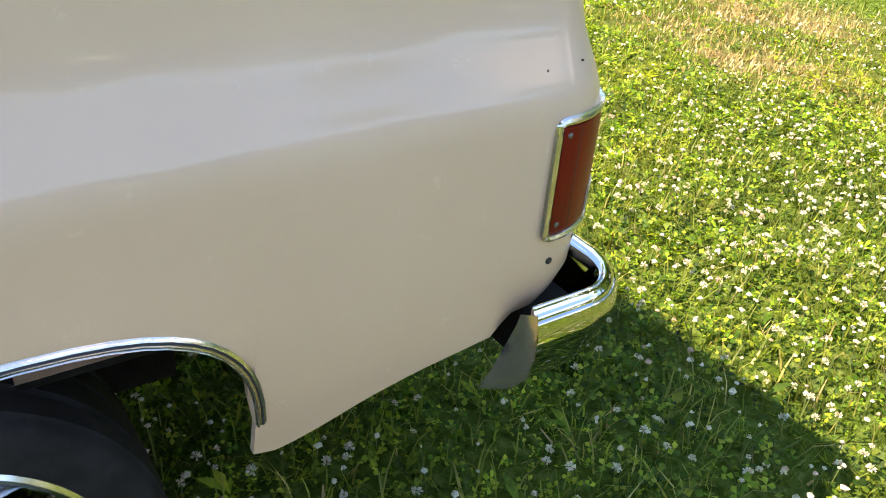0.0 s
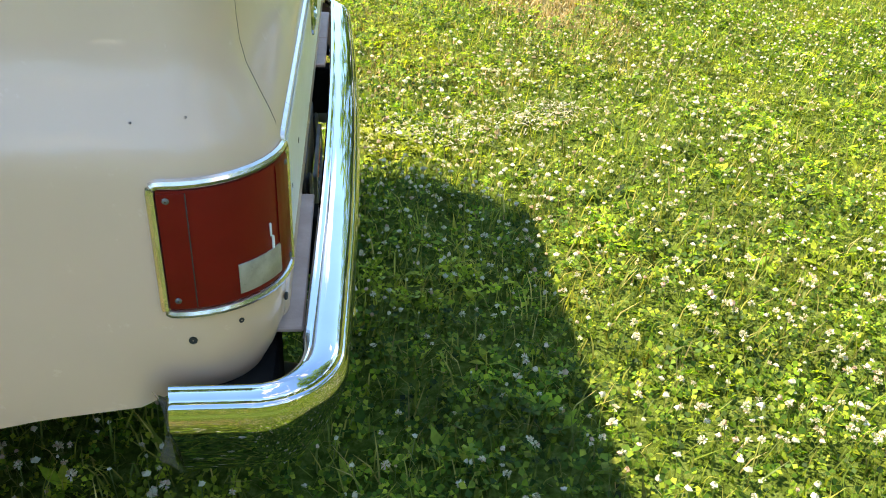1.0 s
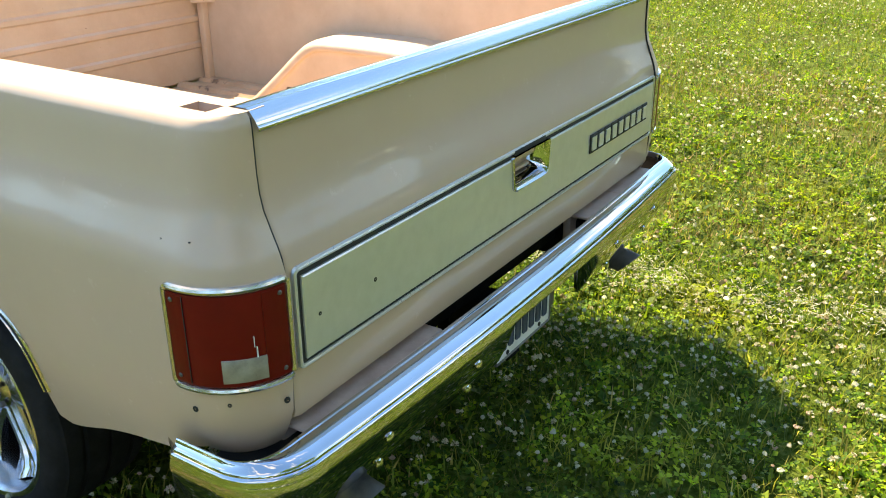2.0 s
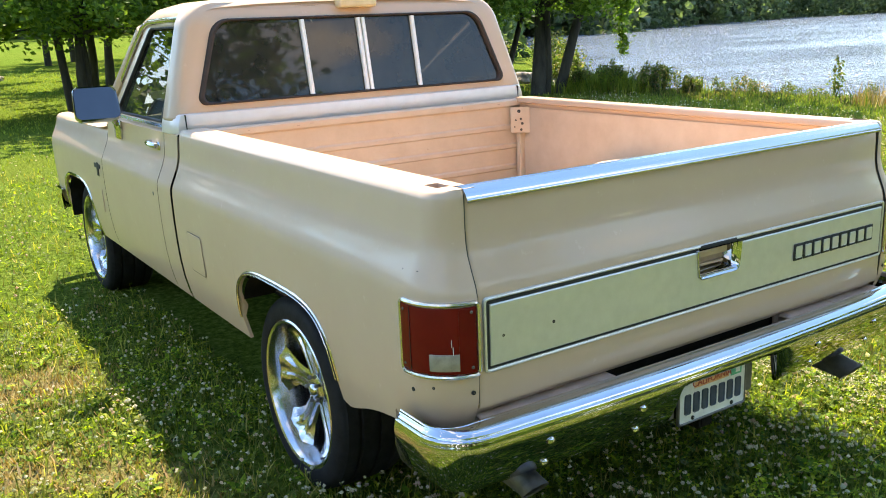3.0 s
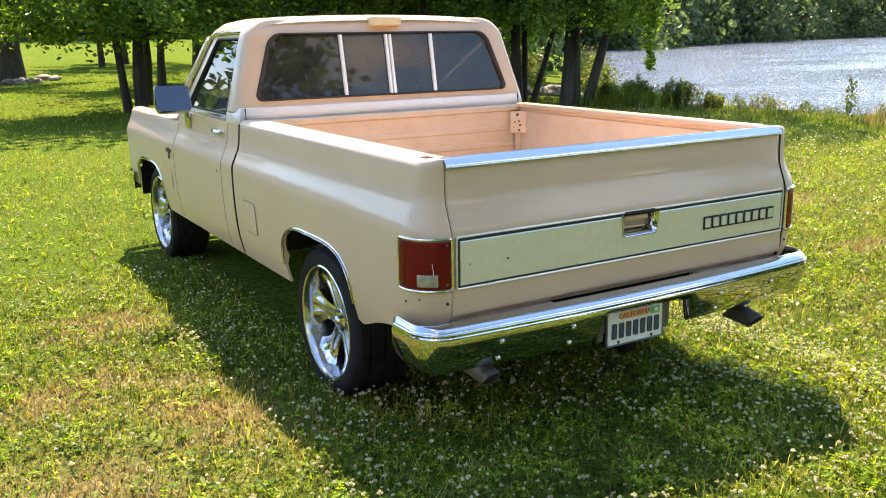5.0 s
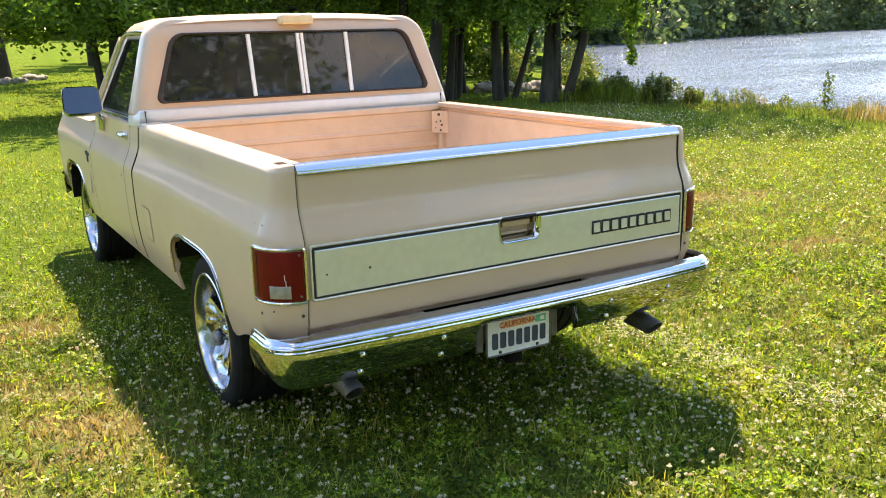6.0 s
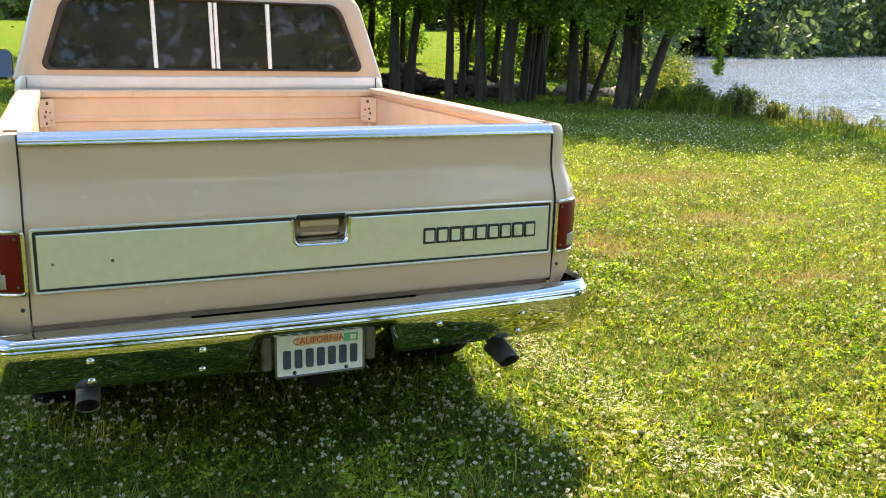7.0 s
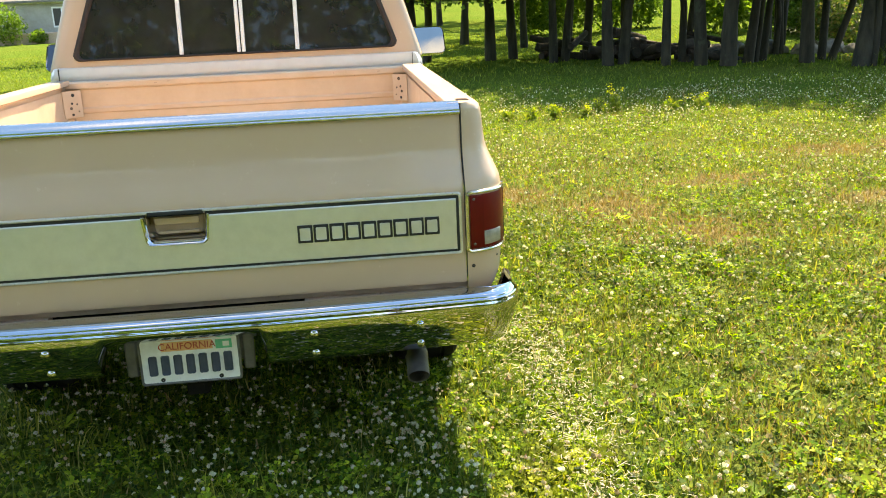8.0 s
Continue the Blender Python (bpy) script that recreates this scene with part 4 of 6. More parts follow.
def hitch():
    bm = bmesh.new()
    slab(bm, (-0.035, 0.02, 0.285), (0.035, 0.25, 0.345), 0.006, 1)
    slab(bm, (-0.02, 0.018, 0.295), (0.02, 0.03, 0.335))
    slab(bm, (-0.05, 0.04, 0.33), (0.05, 0.20, 0.45), 0.004, 1)
    part("hitch_receiver", bm, DARK, TRUCK, "dark steel hitch receiver")


hitch()


# wheels
def wheel(side, y, z):
    hub = new("wheel")
    hub.parent = TRUCK
    hub.matrix_parent_inverse = parent_world(TRUCK).inverted()
    hub.location = (side * 0.80, y, z)
    R = 0.352
    bm = bmesh.new()
    prof = [(0.13, 0.268), (0.137, 0.275), (0.140, 0.30), (0.134, 0.325), (0.124, 0.340), (0.118, 0.342), (0.112, 0.348), (0.075, R), (0.072, R - 0.008), (0.062, R - 0.008), (0.058, R), (0.004, R + 0.001), (0.002, R - 0.008), (-0.008, R - 0.008), (-0.01, R), (-0.06, R), (-0.062, R - 0.008), (-0.072, R - 0.008), (-0.076, R), (-0.112, 0.348), (-0.13, 0.33), (-0.137, 0.29), (-0.12, 0.268)]
    spin(bm, [(side * a, r) for a, r in prof], hub.location, steps=72)
    part("tyre", bm, RUBBER, hub, "black low-profile tyre")
    bm = bmesh.new()
    prof = [(0.128, 0.270), (0.134, 0.272), (0.138, 0.266), (0.134, 0.257), (0.120, 0.250), (0.105, 0.246), (0.03, 0.232), (-0.05, 0.228), (-0.12, 0.245), (-0.13, 0.268)]
    spin(bm, [(side * a, r) for a, r in prof], hub.location, steps=72)
    rim = part("rim", bm, RIM, hub, "polished chrome rim")
    # brake drum behind the spokes
    bm = bmesh.new()
    spin(bm, [(side * a, r) for a, r in [(-0.11, 0.15), (-0.03, 0.15), (-0.015, 0.14), (-0.012, 0.06), (-0.012, 0.001)]], hub.location, steps=40)
    part("brake_drum", bm, DARK, hub)
    n = 6
    for k in range(n):
        a0 = 2 * math.pi * k / n + 0.05
        bm = bmesh.new()
        rows = []
        for r, w, d, h in ((0.020, 0.022, 0.044, 0.012), (0.07, 0.042, 0.046, 0.014), (0.115, 0.040, 0.048, 0.015), (0.160, 0.046, 0.052, 0.014), (0.196, 0.066, 0.060, 0.012), (0.222, 0.092, 0.072, 0.010), (0.238, 0.112, 0.090, 0.006)):
            ring = []
            for t, x in ((-1, d - 0.02), (-1, d), (-0.58, d + h * 0.25), (-0.48, d + h), (-0.22, d + h), (-0.12, d + h * 0.3), (0.12, d + h * 0.3), (0.22, d + h), (0.48, d + h), (0.58, d + h * 0.25), (1, d), (1, d - 0.02)):
                p, q = r, t * w
                ring.append(Vector(hub.location) + Vector((side * x, p * math.cos(a0) - q * math.sin(a0), p * math.sin(a0) + q * math.cos(a0))))
            rows.append(ring)
        sheet(bm, rows)
        part("spoke", bm, RIM, rim)
    bm = bmesh.new()
    spin(bm, [(side * a, r) for a, r in [(0.02, 0.060), (0.060, 0.058), (0.066, 0.046), (0.068, 0.026), (0.078, 0.022), (0.084, 0.013), (0.086, 0.001)]], hub.location, steps=32)
    part("hub_cap", bm, RIM, rim)
    for k in range(5):
        a = 2 * math.pi * k / 5
        bm = bmesh.new()
        disc(bm, Vector(hub.location) + Vector((side * 0.070, 0.046 * math.cos(a), 0.046 * math.sin(a))), (side, 0, 0), 0.008, 0.014, 6, 0.3)
        part("lug_nut", bm, STEEL, rim)


for sd in (-1, 1):
    wheel(sd, REAR_HUB, 0.302)
    wheel(sd, FRONT_HUB, 0.335)


# ---- cab, doors and nose ----
CAB_Z, CAB_W = [1.10, 1.14, 1.20, 1.28, 1.58, 1.63, 1.665], [0.952, 0.940, 0.928, 0.905, 0.792, 0.770, 0.735]


def wid(z):
    return float(np.interp(z, CAB_Z, CAB_W))


def back(z):
    return float(np.interp(z, [1.1, 1.25, 1.60, 1.70], [2.045, 2.055, 2.12, 2.16]))


def cab_rear():
    ow = [(-0.925, 1.195), (-0.775, 1.672), (0.775, 1.672), (0.925, 1.195)]
    outer = rounded(ow, [0.012, 0.15, 0.15, 0.012], 9)
    inner = rounded([(-0.83, 1.252), (-0.70, 1.603), (0.70, 1.603), (0.83, 1.252)], [0.03, 0.10, 0.10, 0.03], 9)
    c = Vector((0, 1.42))
    bm = bmesh.new()
    rows = []
    for f, dy in ((1.045, 0.10), (1.042, 0.05), (1.034, 0.022), (1.018, 0.006), (1.0, 0.0)):
        rows.append([(p.x * f, back(p.y) + dy, c.y + (p.y - c.y) * (f if p.y > 1.3 else 1)) for p in outer])
    rows.append([(q.x, back(q.y), q.y) for q in ((a + b) / 2 for a, b in zip(outer, inner))])
    rows.append([(p.x, back(p.y), p.y) for p in inner])
    rows.append([(p.x * 0.99, back(p.y) + 0.03, c.y + (p.y - c.y) * 0.985) for p in inner])
    sheet(bm, rows, close=True)
    cab = part("cab", bm, PAINT, TRUCK, "tan cab with a sliding rear window")
    # lower back wall, between belt and bed
    bm = bmesh.new()
    sheet(bm, [[(x, 2.047 if abs(x) < 0.93 else 2.075, z) for z in (0.50, 0.9, 1.13)] for x in (-0.955, -0.925, -0.4, 0.4, 0.925, 0.955)])
    part("back_wall", bm, BED_PAINT, cab)
    # belt moulding, wrapping to the doors
    bm = bmesh.new()
    path = [(-0.960, 2.20), (-0.960, 2.10), (-0.955, 2.062), (-0.935, 2.038), (-0.90, 2.034), (-0.3, 2.034), (0.3, 2.034), (0.90, 2.034), (0.935, 2.038), (0.955, 2.062), (0.960, 2.10), (0.960, 2.20)]
    rows = []
    for x, y in path:
        rows.append([(x * 0.995, y + 0.02, 1.140), (x, y, 1.144), (x, y - 0.004, 1.150), (x * 0.995, y - 0.002, 1.185), (x * 0.982, y + 0.004, 1.217), (x * 0.979, y + 0.012, 1.222), (x * 0.965, y + 0.04, 1.224)])
    sheet(bm, rows)
    part("belt_moulding", bm, CAPPING_TAN, cab, "pale moulding under the rear window")
    for s in (-1, 1):
        bm = bmesh.new()
        slab(bm, (s * 0.8985, 2.0275, 1.146), (s * 0.9015, 2.045, 1.219))
        part("moulding_joint", bm, SEAL, cab)
    # rear window
    bm = bmesh.new()
    rows = []
    for f, dy in ((1.012, -0.001), (1.0, -0.010), (0.975, -0.012), (0.955, -0.004), (0.95, 0.01)):
        rows.append([(p.x * (1 + (f - 1) * 0.6), back(p.y) + dy, c.y + (p.y - c.y) * f) for p in inner])
    sheet(bm, rows, close=True)
    seal = part("window_seal", bm, SEAL, cab, "dark rubber window seal")
    bm = bmesh.new()
    vs = [bm.verts.new((p.x * 0.985, back(p.y) + 0.008, c.y + (p.y - c.y) * 0.96)) for p in inner]
    bm.faces.new(vs)
    g = part("rear_glass", bm, GLASS_DARK, cab, "dark tinted sliding glass", smooth=False)
    for x, w in ((-0.285, 0.010), (0.005, 0.009), (0.030, 0.009), (0.305, 0.010)):
        bm = bmesh.new()
        lo, hi = 1.262, 1.592
        sheet(bm, [[(x + dx, back(z) + dy, z) for dx, dy in ((-w, 0.012), (-w, -0.006), (-w * 0.6, -0.010), (w * 0.6, -0.010), (w, -0.006), (w, 0.012))] for z in (lo, (lo + hi) / 2, hi)])
        part("divider", bm, WHITE_BAR, g, "pale aluminium window divider")
    # roof
    bm = bmesh.new()
    cross = [(-0.792, 1.585), (-0.786, 1.615), (-0.768, 1.645), (-0.735, 1.667), (-0.68, 1.681), (-0.5, 1.692), (-0.25, 1.698), (0, 1.700), (0.25, 1.698), (0.5, 1.692), (0.68, 1.681), (0.735, 1.667), (0.768, 1.645), (0.786, 1.615), (0.792, 1.585)]
    rows = []
    for y, dz, f in ((2.135, -0.030, 0.985), (2.15, -0.014, 0.995), (2.18, -0.004, 1.0), (2.30, 0.004, 1), (2.55, 0.006, 1), (2.80, -0.004, 1), (2.90, -0.02, 0.995), (2.945, -0.05, 0.99)):
        rows.append([(x * f, y, z + dz * (1 if z > 1.63 else 0.3)) for x, z in cross])
    sheet(bm, rows)
    part("roof", bm, PAINT, cab)
    bm = bmesh.new()
    sheet(bm, [[(x, y, 1.655) for x in (-0.75, 0.75)] for y in (2.16, 2.90)])
    part("headliner", bm, DASH, cab)
    for x0, x1, z in ((-0.62, -0.52, 1.650), (-0.30, -0.17, 1.654), (-0.26, -0.20, 1.649)):
        bm = bmesh.new()
        slab(bm, (x0, back(z) - 0.0015, z), (x1, back(z) + 0.004, z + 0.0016))
        part("scratch", bm, SILL_PAINT, cab, "thin brown scratch")
    # high brake lamp
    bm = bmesh.new()
    slab(bm, (-0.098, 2.085, 1.637), (0.098, 2.17, 1.692), 0.012, 3)
    lamp = part("high_brake_lamp", bm, AMBER, cab, "cream housing of the high brake lamp")
    bm = bmesh.new()
    slab(bm, (-0.085, 2.0825, 1.647), (0.085, 2.0845, 1.682), 0.001, 1)
    part("lamp_face", bm, AMBER, lamp)
    for s in (-1, 1):
        # pillar behind the door, drip rail, door frame and glass
        bm = bmesh.new()
        rows = []
        for z in (1.13, 1.20, 1.28, 1.40, 1.50, 1.58, 1.62):
            rows.append([(s * wid(z) * f, y, z) for y, f in ((back(z) + 0.045, 0.985), (back(z) + 0.06, 0.998), (2.215 + 0.02 * (z - 1.13) / 0.45, 1.0))])
        sheet(bm, rows)
        part("rear_pillar", bm, PAINT, cab)
        bm = bmesh.new()
        tube(bm, [(s * 0.880, 2.165, 1.35), (s * 0.83, 2.18, 1.49), (s * 0.803, 2.195, 1.575), (s * 0.794, 2.23, 1.606), (s * 0.793, 2.5, 1.612), (s * 0.793, 2.78, 1.607), (s * 0.80, 2.87, 1.585), (s * 0.83, 3.0, 1.47), (s * 0.89, 3.24, 1.24), (s * 0.915, 3.34, 1.15)], 0.010, 8, flat=1.3)
        part("drip_rail", bm, CAPPING, cab, "bright drip rail")
        bm = bmesh.new()
        tube(bm, [(s * 0.785, 2.92, 1.575), (s * 0.835, 3.10, 1.40), (s * 0.885, 3.27, 1.23), (s * 0.90, 3.36, 1.12)], [0.03, 0.032, 0.036, 0.04], 8)
        part("front_pillar", bm, PAINT, cab)
    # windscreen
    bm = bmesh.new()
    sheet(bm, [[(x * f, y + 0.05 * (1 - (x / 0.9) ** 2), z) for x in (-0.9, -0.45, 0, 0.45, 0.9)] for y, z, f in ((2.93, 1.59, 0.86), (3.13, 1.37, 0.93), (3.33, 1.12, 1.0))])
    part("windscreen", bm, GLASS, cab)
    # floor, fire wall and hollow core below the belt
    bm = bmesh.new()
    slab(bm, (-0.93, 2.06, 0.46), (0.93, 3.36, 0.60), 0.01, 1)
    slab(bm, (-0.93, 3.34, 0.46), (0.93, 3.50, 1.06), 0.01, 1)
    slab(bm, (-0.60, 3.50, 0.40), (0.60, 4.60, 0.95), 0.01, 1)
    for s in (-1, 1):
        slab(bm, (s * 0.90, 2.06, 0.46), (s * 0.93, 3.36, 1.10), 0.006, 1)
    part("cab_core", bm, DARK, cab)
    bm = bmesh.new()
    slab(bm, (-0.85, 3.12, 0.86), (0.85, 3.36, 1.12), 0.04, 3)
    part("dashboard", bm, DASH, cab)
    bm = bmesh.new()
    slab(bm, (-0.82, 2.20, 0.62), (0.82, 2.78, 0.86), 0.05, 3)
    slab(bm, (-0.82, 2.14, 0.80), (0.82, 2.32, 1.27), 0.05, 3)
    part("bench_seat", bm, SEAT, cab, "dark bench seat")
    bm = bmesh.new()
    c0 = Vector((-0.38, 2.95, 1.12))
    ring = [c0 + Vector((0.19 * math.cos(a), -0.06 * math.sin(a), 0.18 * math.sin(a))) for a in (2 * math.pi * k / 28 for k in range(29))]
    tube(bm, ring, 0.013, 8, cap=False)
    tube(bm, [c0 - Vector((0.18, 0, 0)), c0 + Vector((0.18, 0, 0))], 0.012, 6)
    tube(bm, [c0, c0 + Vector((0, 0.25, -0.14))], 0.022, 8)
    part("steering_wheel", bm, BLACK, cab)
    return cab


CAPPING_TAN = mottled("satin_moulding", (0.70, 0.62, 0.57), (0.76, 0.69, 0.64), 12, 0.32, 0.25, 0.01, 120, 0.4)
CAB = cab_rear()


def lower_skin(name, y0, y1, side, bottom, parent, label="", arch=None, top=1.141, nose=False):
    cols = []
    if arch:
        ya, yb = arch[0][0], arch[-1][0]
        cols += straight(y1, ya + 0.004, bottom)
        cols += [(HALF, y, 1, 0, z) for y, z in arch]
        cols += straight(yb - 0.004, y0, bottom)
    else:
        cols = straight(y1, y0, bottom)
    if nose:
        r = 0.10
        lead = []
        for k in range(8, 0, -1):
            a = math.pi / 2 * k / 8
            lead.append((HALF - r + r * math.cos(a), y1 + r * math.sin(a), math.cos(a), math.sin(a), 0.62))
        cols = lead + cols
    bm = bmesh.new()
    skin(bm, cols, side, top, ((0.10, 1.147), (0.078, 1.146), (0.064, 1.143)) if top > 1.1 else ((0.13, 1.086), (0.09, 1.085), (0.066, 1.079)))
    return part(name, bm, PAINT, parent, label)


def rocker(y):
    return 0.43


def door(side):
    d = lower_skin("door", 2.196, 3.215, side, rocker, TRUCK, "closed tan cab door")
    bm = bmesh.new()
    win = rounded([(2.275, 1.178), (2.30, 1.578), (2.76, 1.578), (3.06, 1.178)], [0.02, 0.035, 0.05, 0.02], 6)
    frm = rounded([(2.222, 1.135), (2.238, 1.604), (2.82, 1.604), (3.20, 1.135)], [0.01, 0.03, 0.05, 0.01], 6)
    rows = []
    for a, dx in ((0.0, -0.02), (0.0, 0.002), (0.55, 0.002), (0.9, -0.002), (1.0, -0.016)):
        rows.append([(side * (wid(p.y + (q.y - p.y) * a) + dx), p.x + (q.x - p.x) * a, p.y + (q.y - p.y) * a) for p, q in zip(frm, win)])
    sheet(bm, rows, close=True)
    part("window_frame", bm, PAINT, d)
    bm = bmesh.new()
    c = sum(win, Vector((0, 0))) / len(win)
    rows = [[(side * (wid(p.y) + dx), c.x + (p.x - c.x) * f, c.y + (p.y - c.y) * f) for p in win] for f, dx in ((1.02, 0.001), (1.0, 0.004), (0.975, 0.002), (0.97, -0.014))]
    sheet(bm, rows, close=True)
    part("window_trim", bm, BLACK, d)
    bm = bmesh.new()
    bm.faces.new([bm.verts.new((side * (wid(p.y) - 0.012), p.x, p.y)) for p in win])
    part("door_glass", bm, GLASS, d, smooth=False)
    bm = bmesh.new()
    sheet(bm, [[(side * (wid(1.15) + 0.004), 2.24, 1.145), (side * (wid(1.15) + 0.010), 2.24, 1.158), (side * (wid(1.17) + 0.004), 2.24, 1.170)], [(side * (wid(1.15) + 0.004), 3.16, 1.145), (side * (wid(1.15) + 0.010), 3.16, 1.158), (side * (wid(1.17) + 0.004), 3.16, 1.170)]])
    part("sill_trim", bm, CAPPING, d, "bright window sill trim")
    # handle and lock
    x = HALF - 0.054
    bm = bmesh.new()
    tube(bm, [(side * x, 2.27, 1.072), (side * (x + 0.022), 2.272, 1.078), (side * (x + 0.030), 2.29, 1.080), (side * (x + 0.030), 2.36, 1.082), (side * (x + 0.024), 2.385, 1.082), (side * x, 2.39, 1.078)], [0.012, 0.013, 0.012, 0.011, 0.013, 0.014], 8)
    slab(bm, (side * x, 2.25, 1.055), (side * (x + 0.008), 2.30, 1.092), 0.003, 1)
    part("door_handle", bm, CHROME, d, "chrome push-button handle")
    bm = bmesh.new()
    disc(bm, (side * (HALF - 0.003), 2.27, 0.865), (side, 0, 0), 0.010, 0.005, 10, 0.4)
    part("lock", bm, STEEL, d)
    # mirror on the door
    bm = bmesh.new()
    slab(bm, (side * (HALF - 0.058), 2.90, 1.05), (side * (HALF - 0.035), 3.00, 1.145), 0.008, 2)
    tube(bm, [(side * 0.965, 2.95, 1.12), (side * 1.0, 2.90, 1.165), (side * 1.04, 2.86, 1.21)], 0.016, 8)
    arm = part("mirror_arm", bm, CHROME, d, "chrome mirror bracket")
    q = pose(-1.088 if side < 0 else 1.06, 2.80, 1.245, -22 if side < 0 else -17, 0, side * 8)
    bm = bmesh.new()
    o = rounded([(-0.108, -0.080), (-0.100, 0.084), (0.100, 0.084), (0.108, -0.080)], [0.03] * 4, 6)
    rows = [[q @ Vector((p.x * f, y, p.y * f)) for p in o] for f, y in ((0.93, 0.001), (0.97, -0.006), (1.0, 0.0), (1.0, 0.03), (0.93, 0.065), (0.6, 0.085), (0.01, 0.09))]
    sheet(bm, rows, close=True)
    part("mirror_shell", bm, CHROME, arm, "chrome door mirror")
    bm = bmesh.new()
    bm.faces.new([bm.verts.new(q @ Vector((p.x * 0.94, 0.0, p.y * 0.94))) for p in o])
    part("mirror_glass", bm, DIM_MIRROR if side < 0 else MIRROR, arm, smooth=False)
    return d


for sd in (-1, 1):
    lower_skin("cab_corner", 2.003, 2.189, sd, rocker, CAB)
    door(sd)
    fen = lower_skin("front_fender", 3.222, 4.60, sd, lambda y: 0.43 if y < 4 else 0.50, TRUCK, "tan front fender", arch=FRONT_ARCH, top=1.075, nose=True)
    bm = bmesh.new()
    edge_strip(bm, FRONT_ARCH, HALF, sd, 0.020, 0.006)
    part("arch_trim", bm, CHROME, fen, "chrome wheel arch trim")
    bm = bmesh.new()
    sheet(bm, [[(sd * x, y, z) for y, z in arch_curve(3.985, a=0.384, h=0.292)] for x in (0.985, 0.95, 0.62)])
    part("wheel_well", bm, DARK, fen)
    bm = bmesh.new()
    x = HALF + 0.0005
    slab(bm, (sd * x, 3.27, 0.862), (sd * (x + 0.004), 3.40, 0.888), 0.002, 1)
    slab(bm, (sd * x, 3.31, 0.820), (sd * (x + 0.005), 3.345, 0.895), 0.002, 1)
    part("badge", bm, BLACK, fen, "small dark badge, a plain cross shape")
    bm = bmesh.new()
    slab(bm, (sd * (HALF - 0.004), 3.30, 0.62), (sd * (HALF + 0.0006), 3.306, 0.75))
    part("scratch", bm, SILL_PAINT, fen)


def nose():
    bm = bmesh.new()
    rows = []
    for y, dz in ((3.22, 0.03), (3.40, 0.012), (3.8, 0.006), (4.3, -0.004), (4.58, -0.02), (4.68, -0.06)):
        rows.append([(x, y, 1.066 + dz + 0.03 * (1 - (x / 0.95) ** 2) + (0.012 if 0.55 < abs(x) < 0.8 else 0)) for x in (-0.962, -0.90, -0.78, -0.6, -0.3, 0, 0.3, 0.6, 0.78, 0.90, 0.962)])
    sheet(bm, rows)
    part("hood", bm, PAINT, TRUCK, "tan hood")
    bm = bmesh.new()
    slab(bm, (-0.92, 4.60, 0.62), (0.92, 4.69, 1.02), 0.02, 2)
    part("grille", bm, BLACK, TRUCK, "dark grille")
    bm = bmesh.new()
    path = [(-1.02, 4.45), (-1.02, 4.62), (-0.98, 4.72), (-0.86, 4.77), (0, 4.80), (0.86, 4.77), (0.98, 4.72), (1.02, 4.62), (1.02, 4.45)]
    sheet(bm, [[(x * f, y + d, z) for f, d, z in ((0.97, -0.03, 0.60), (1, 0, 0.595), (1.005, 0.008, 0.56), (1.0, 0.004, 0.46), (0.98, -0.02, 0.43))] for x, y in path])
    part("front_bumper", bm, CHROME, TRUCK, "chrome front bumper")


nose()


def lengthen(by=0.058, start=1.35, end=1.93):
    """The box is a little longer than its parts were drawn: all ahead of the wheel arch moves on."""
    for ob in TRUCK.children_recursive:
        if ob.type == "MESH" and ob.name != "lettering":
            me = ob.data
            co = np.empty(3 * len(me.vertices), np.float32)
            me.vertices.foreach_get("co", co)
            f = np.clip((co[1::3] - start) / (end - start), 0, 1)
            f = f * f * (3 - 2 * f)
            co[1::3] += by * f
            up = f * np.clip((co[2::3] - 1.17) / 0.5, 0, 1)
            co[0::3] *= 1 + 0.012 * up
            co[2::3] += 0.012 * up
            me.vertices.foreach_set("co", co)
            me.update()


lengthen()


# ---- the grounds: lawn, lake, bank ----
def smooth(a, b, v):
    t = np.clip((v - a) / (b - a), 0, 1)
    return t * t * (3 - 2 * t)


LAKE_Z = -1.0
STRAW = mottled("dry_straw", (0.22, 0.20, 0.11), (0.40, 0.37, 0.25), 30, 0.8)
TRACK = [(1.27, 1.3), (1.28, 0.6), (1.27, 0.0), (1.22, -0.6)]


def past_bank(x, y):
    """Metres beyond the edge where the lawn drops to the lake."""
    return np.minimum(x - 11.9 + 0.4 * np.sin(y * 0.55), (x * 1.32 - y + 0.4) * 0.6)


def far_shore(x, y):
    """Metres from the tail of the truck to the far shore, along the way to (x, y)."""
    return np.interp(np.degrees(np.arctan2(x, y)), [30, 40, 45, 50, 55, 62, 80, 180], [130, 150, 185, 240, 320, 390, 420, 420])


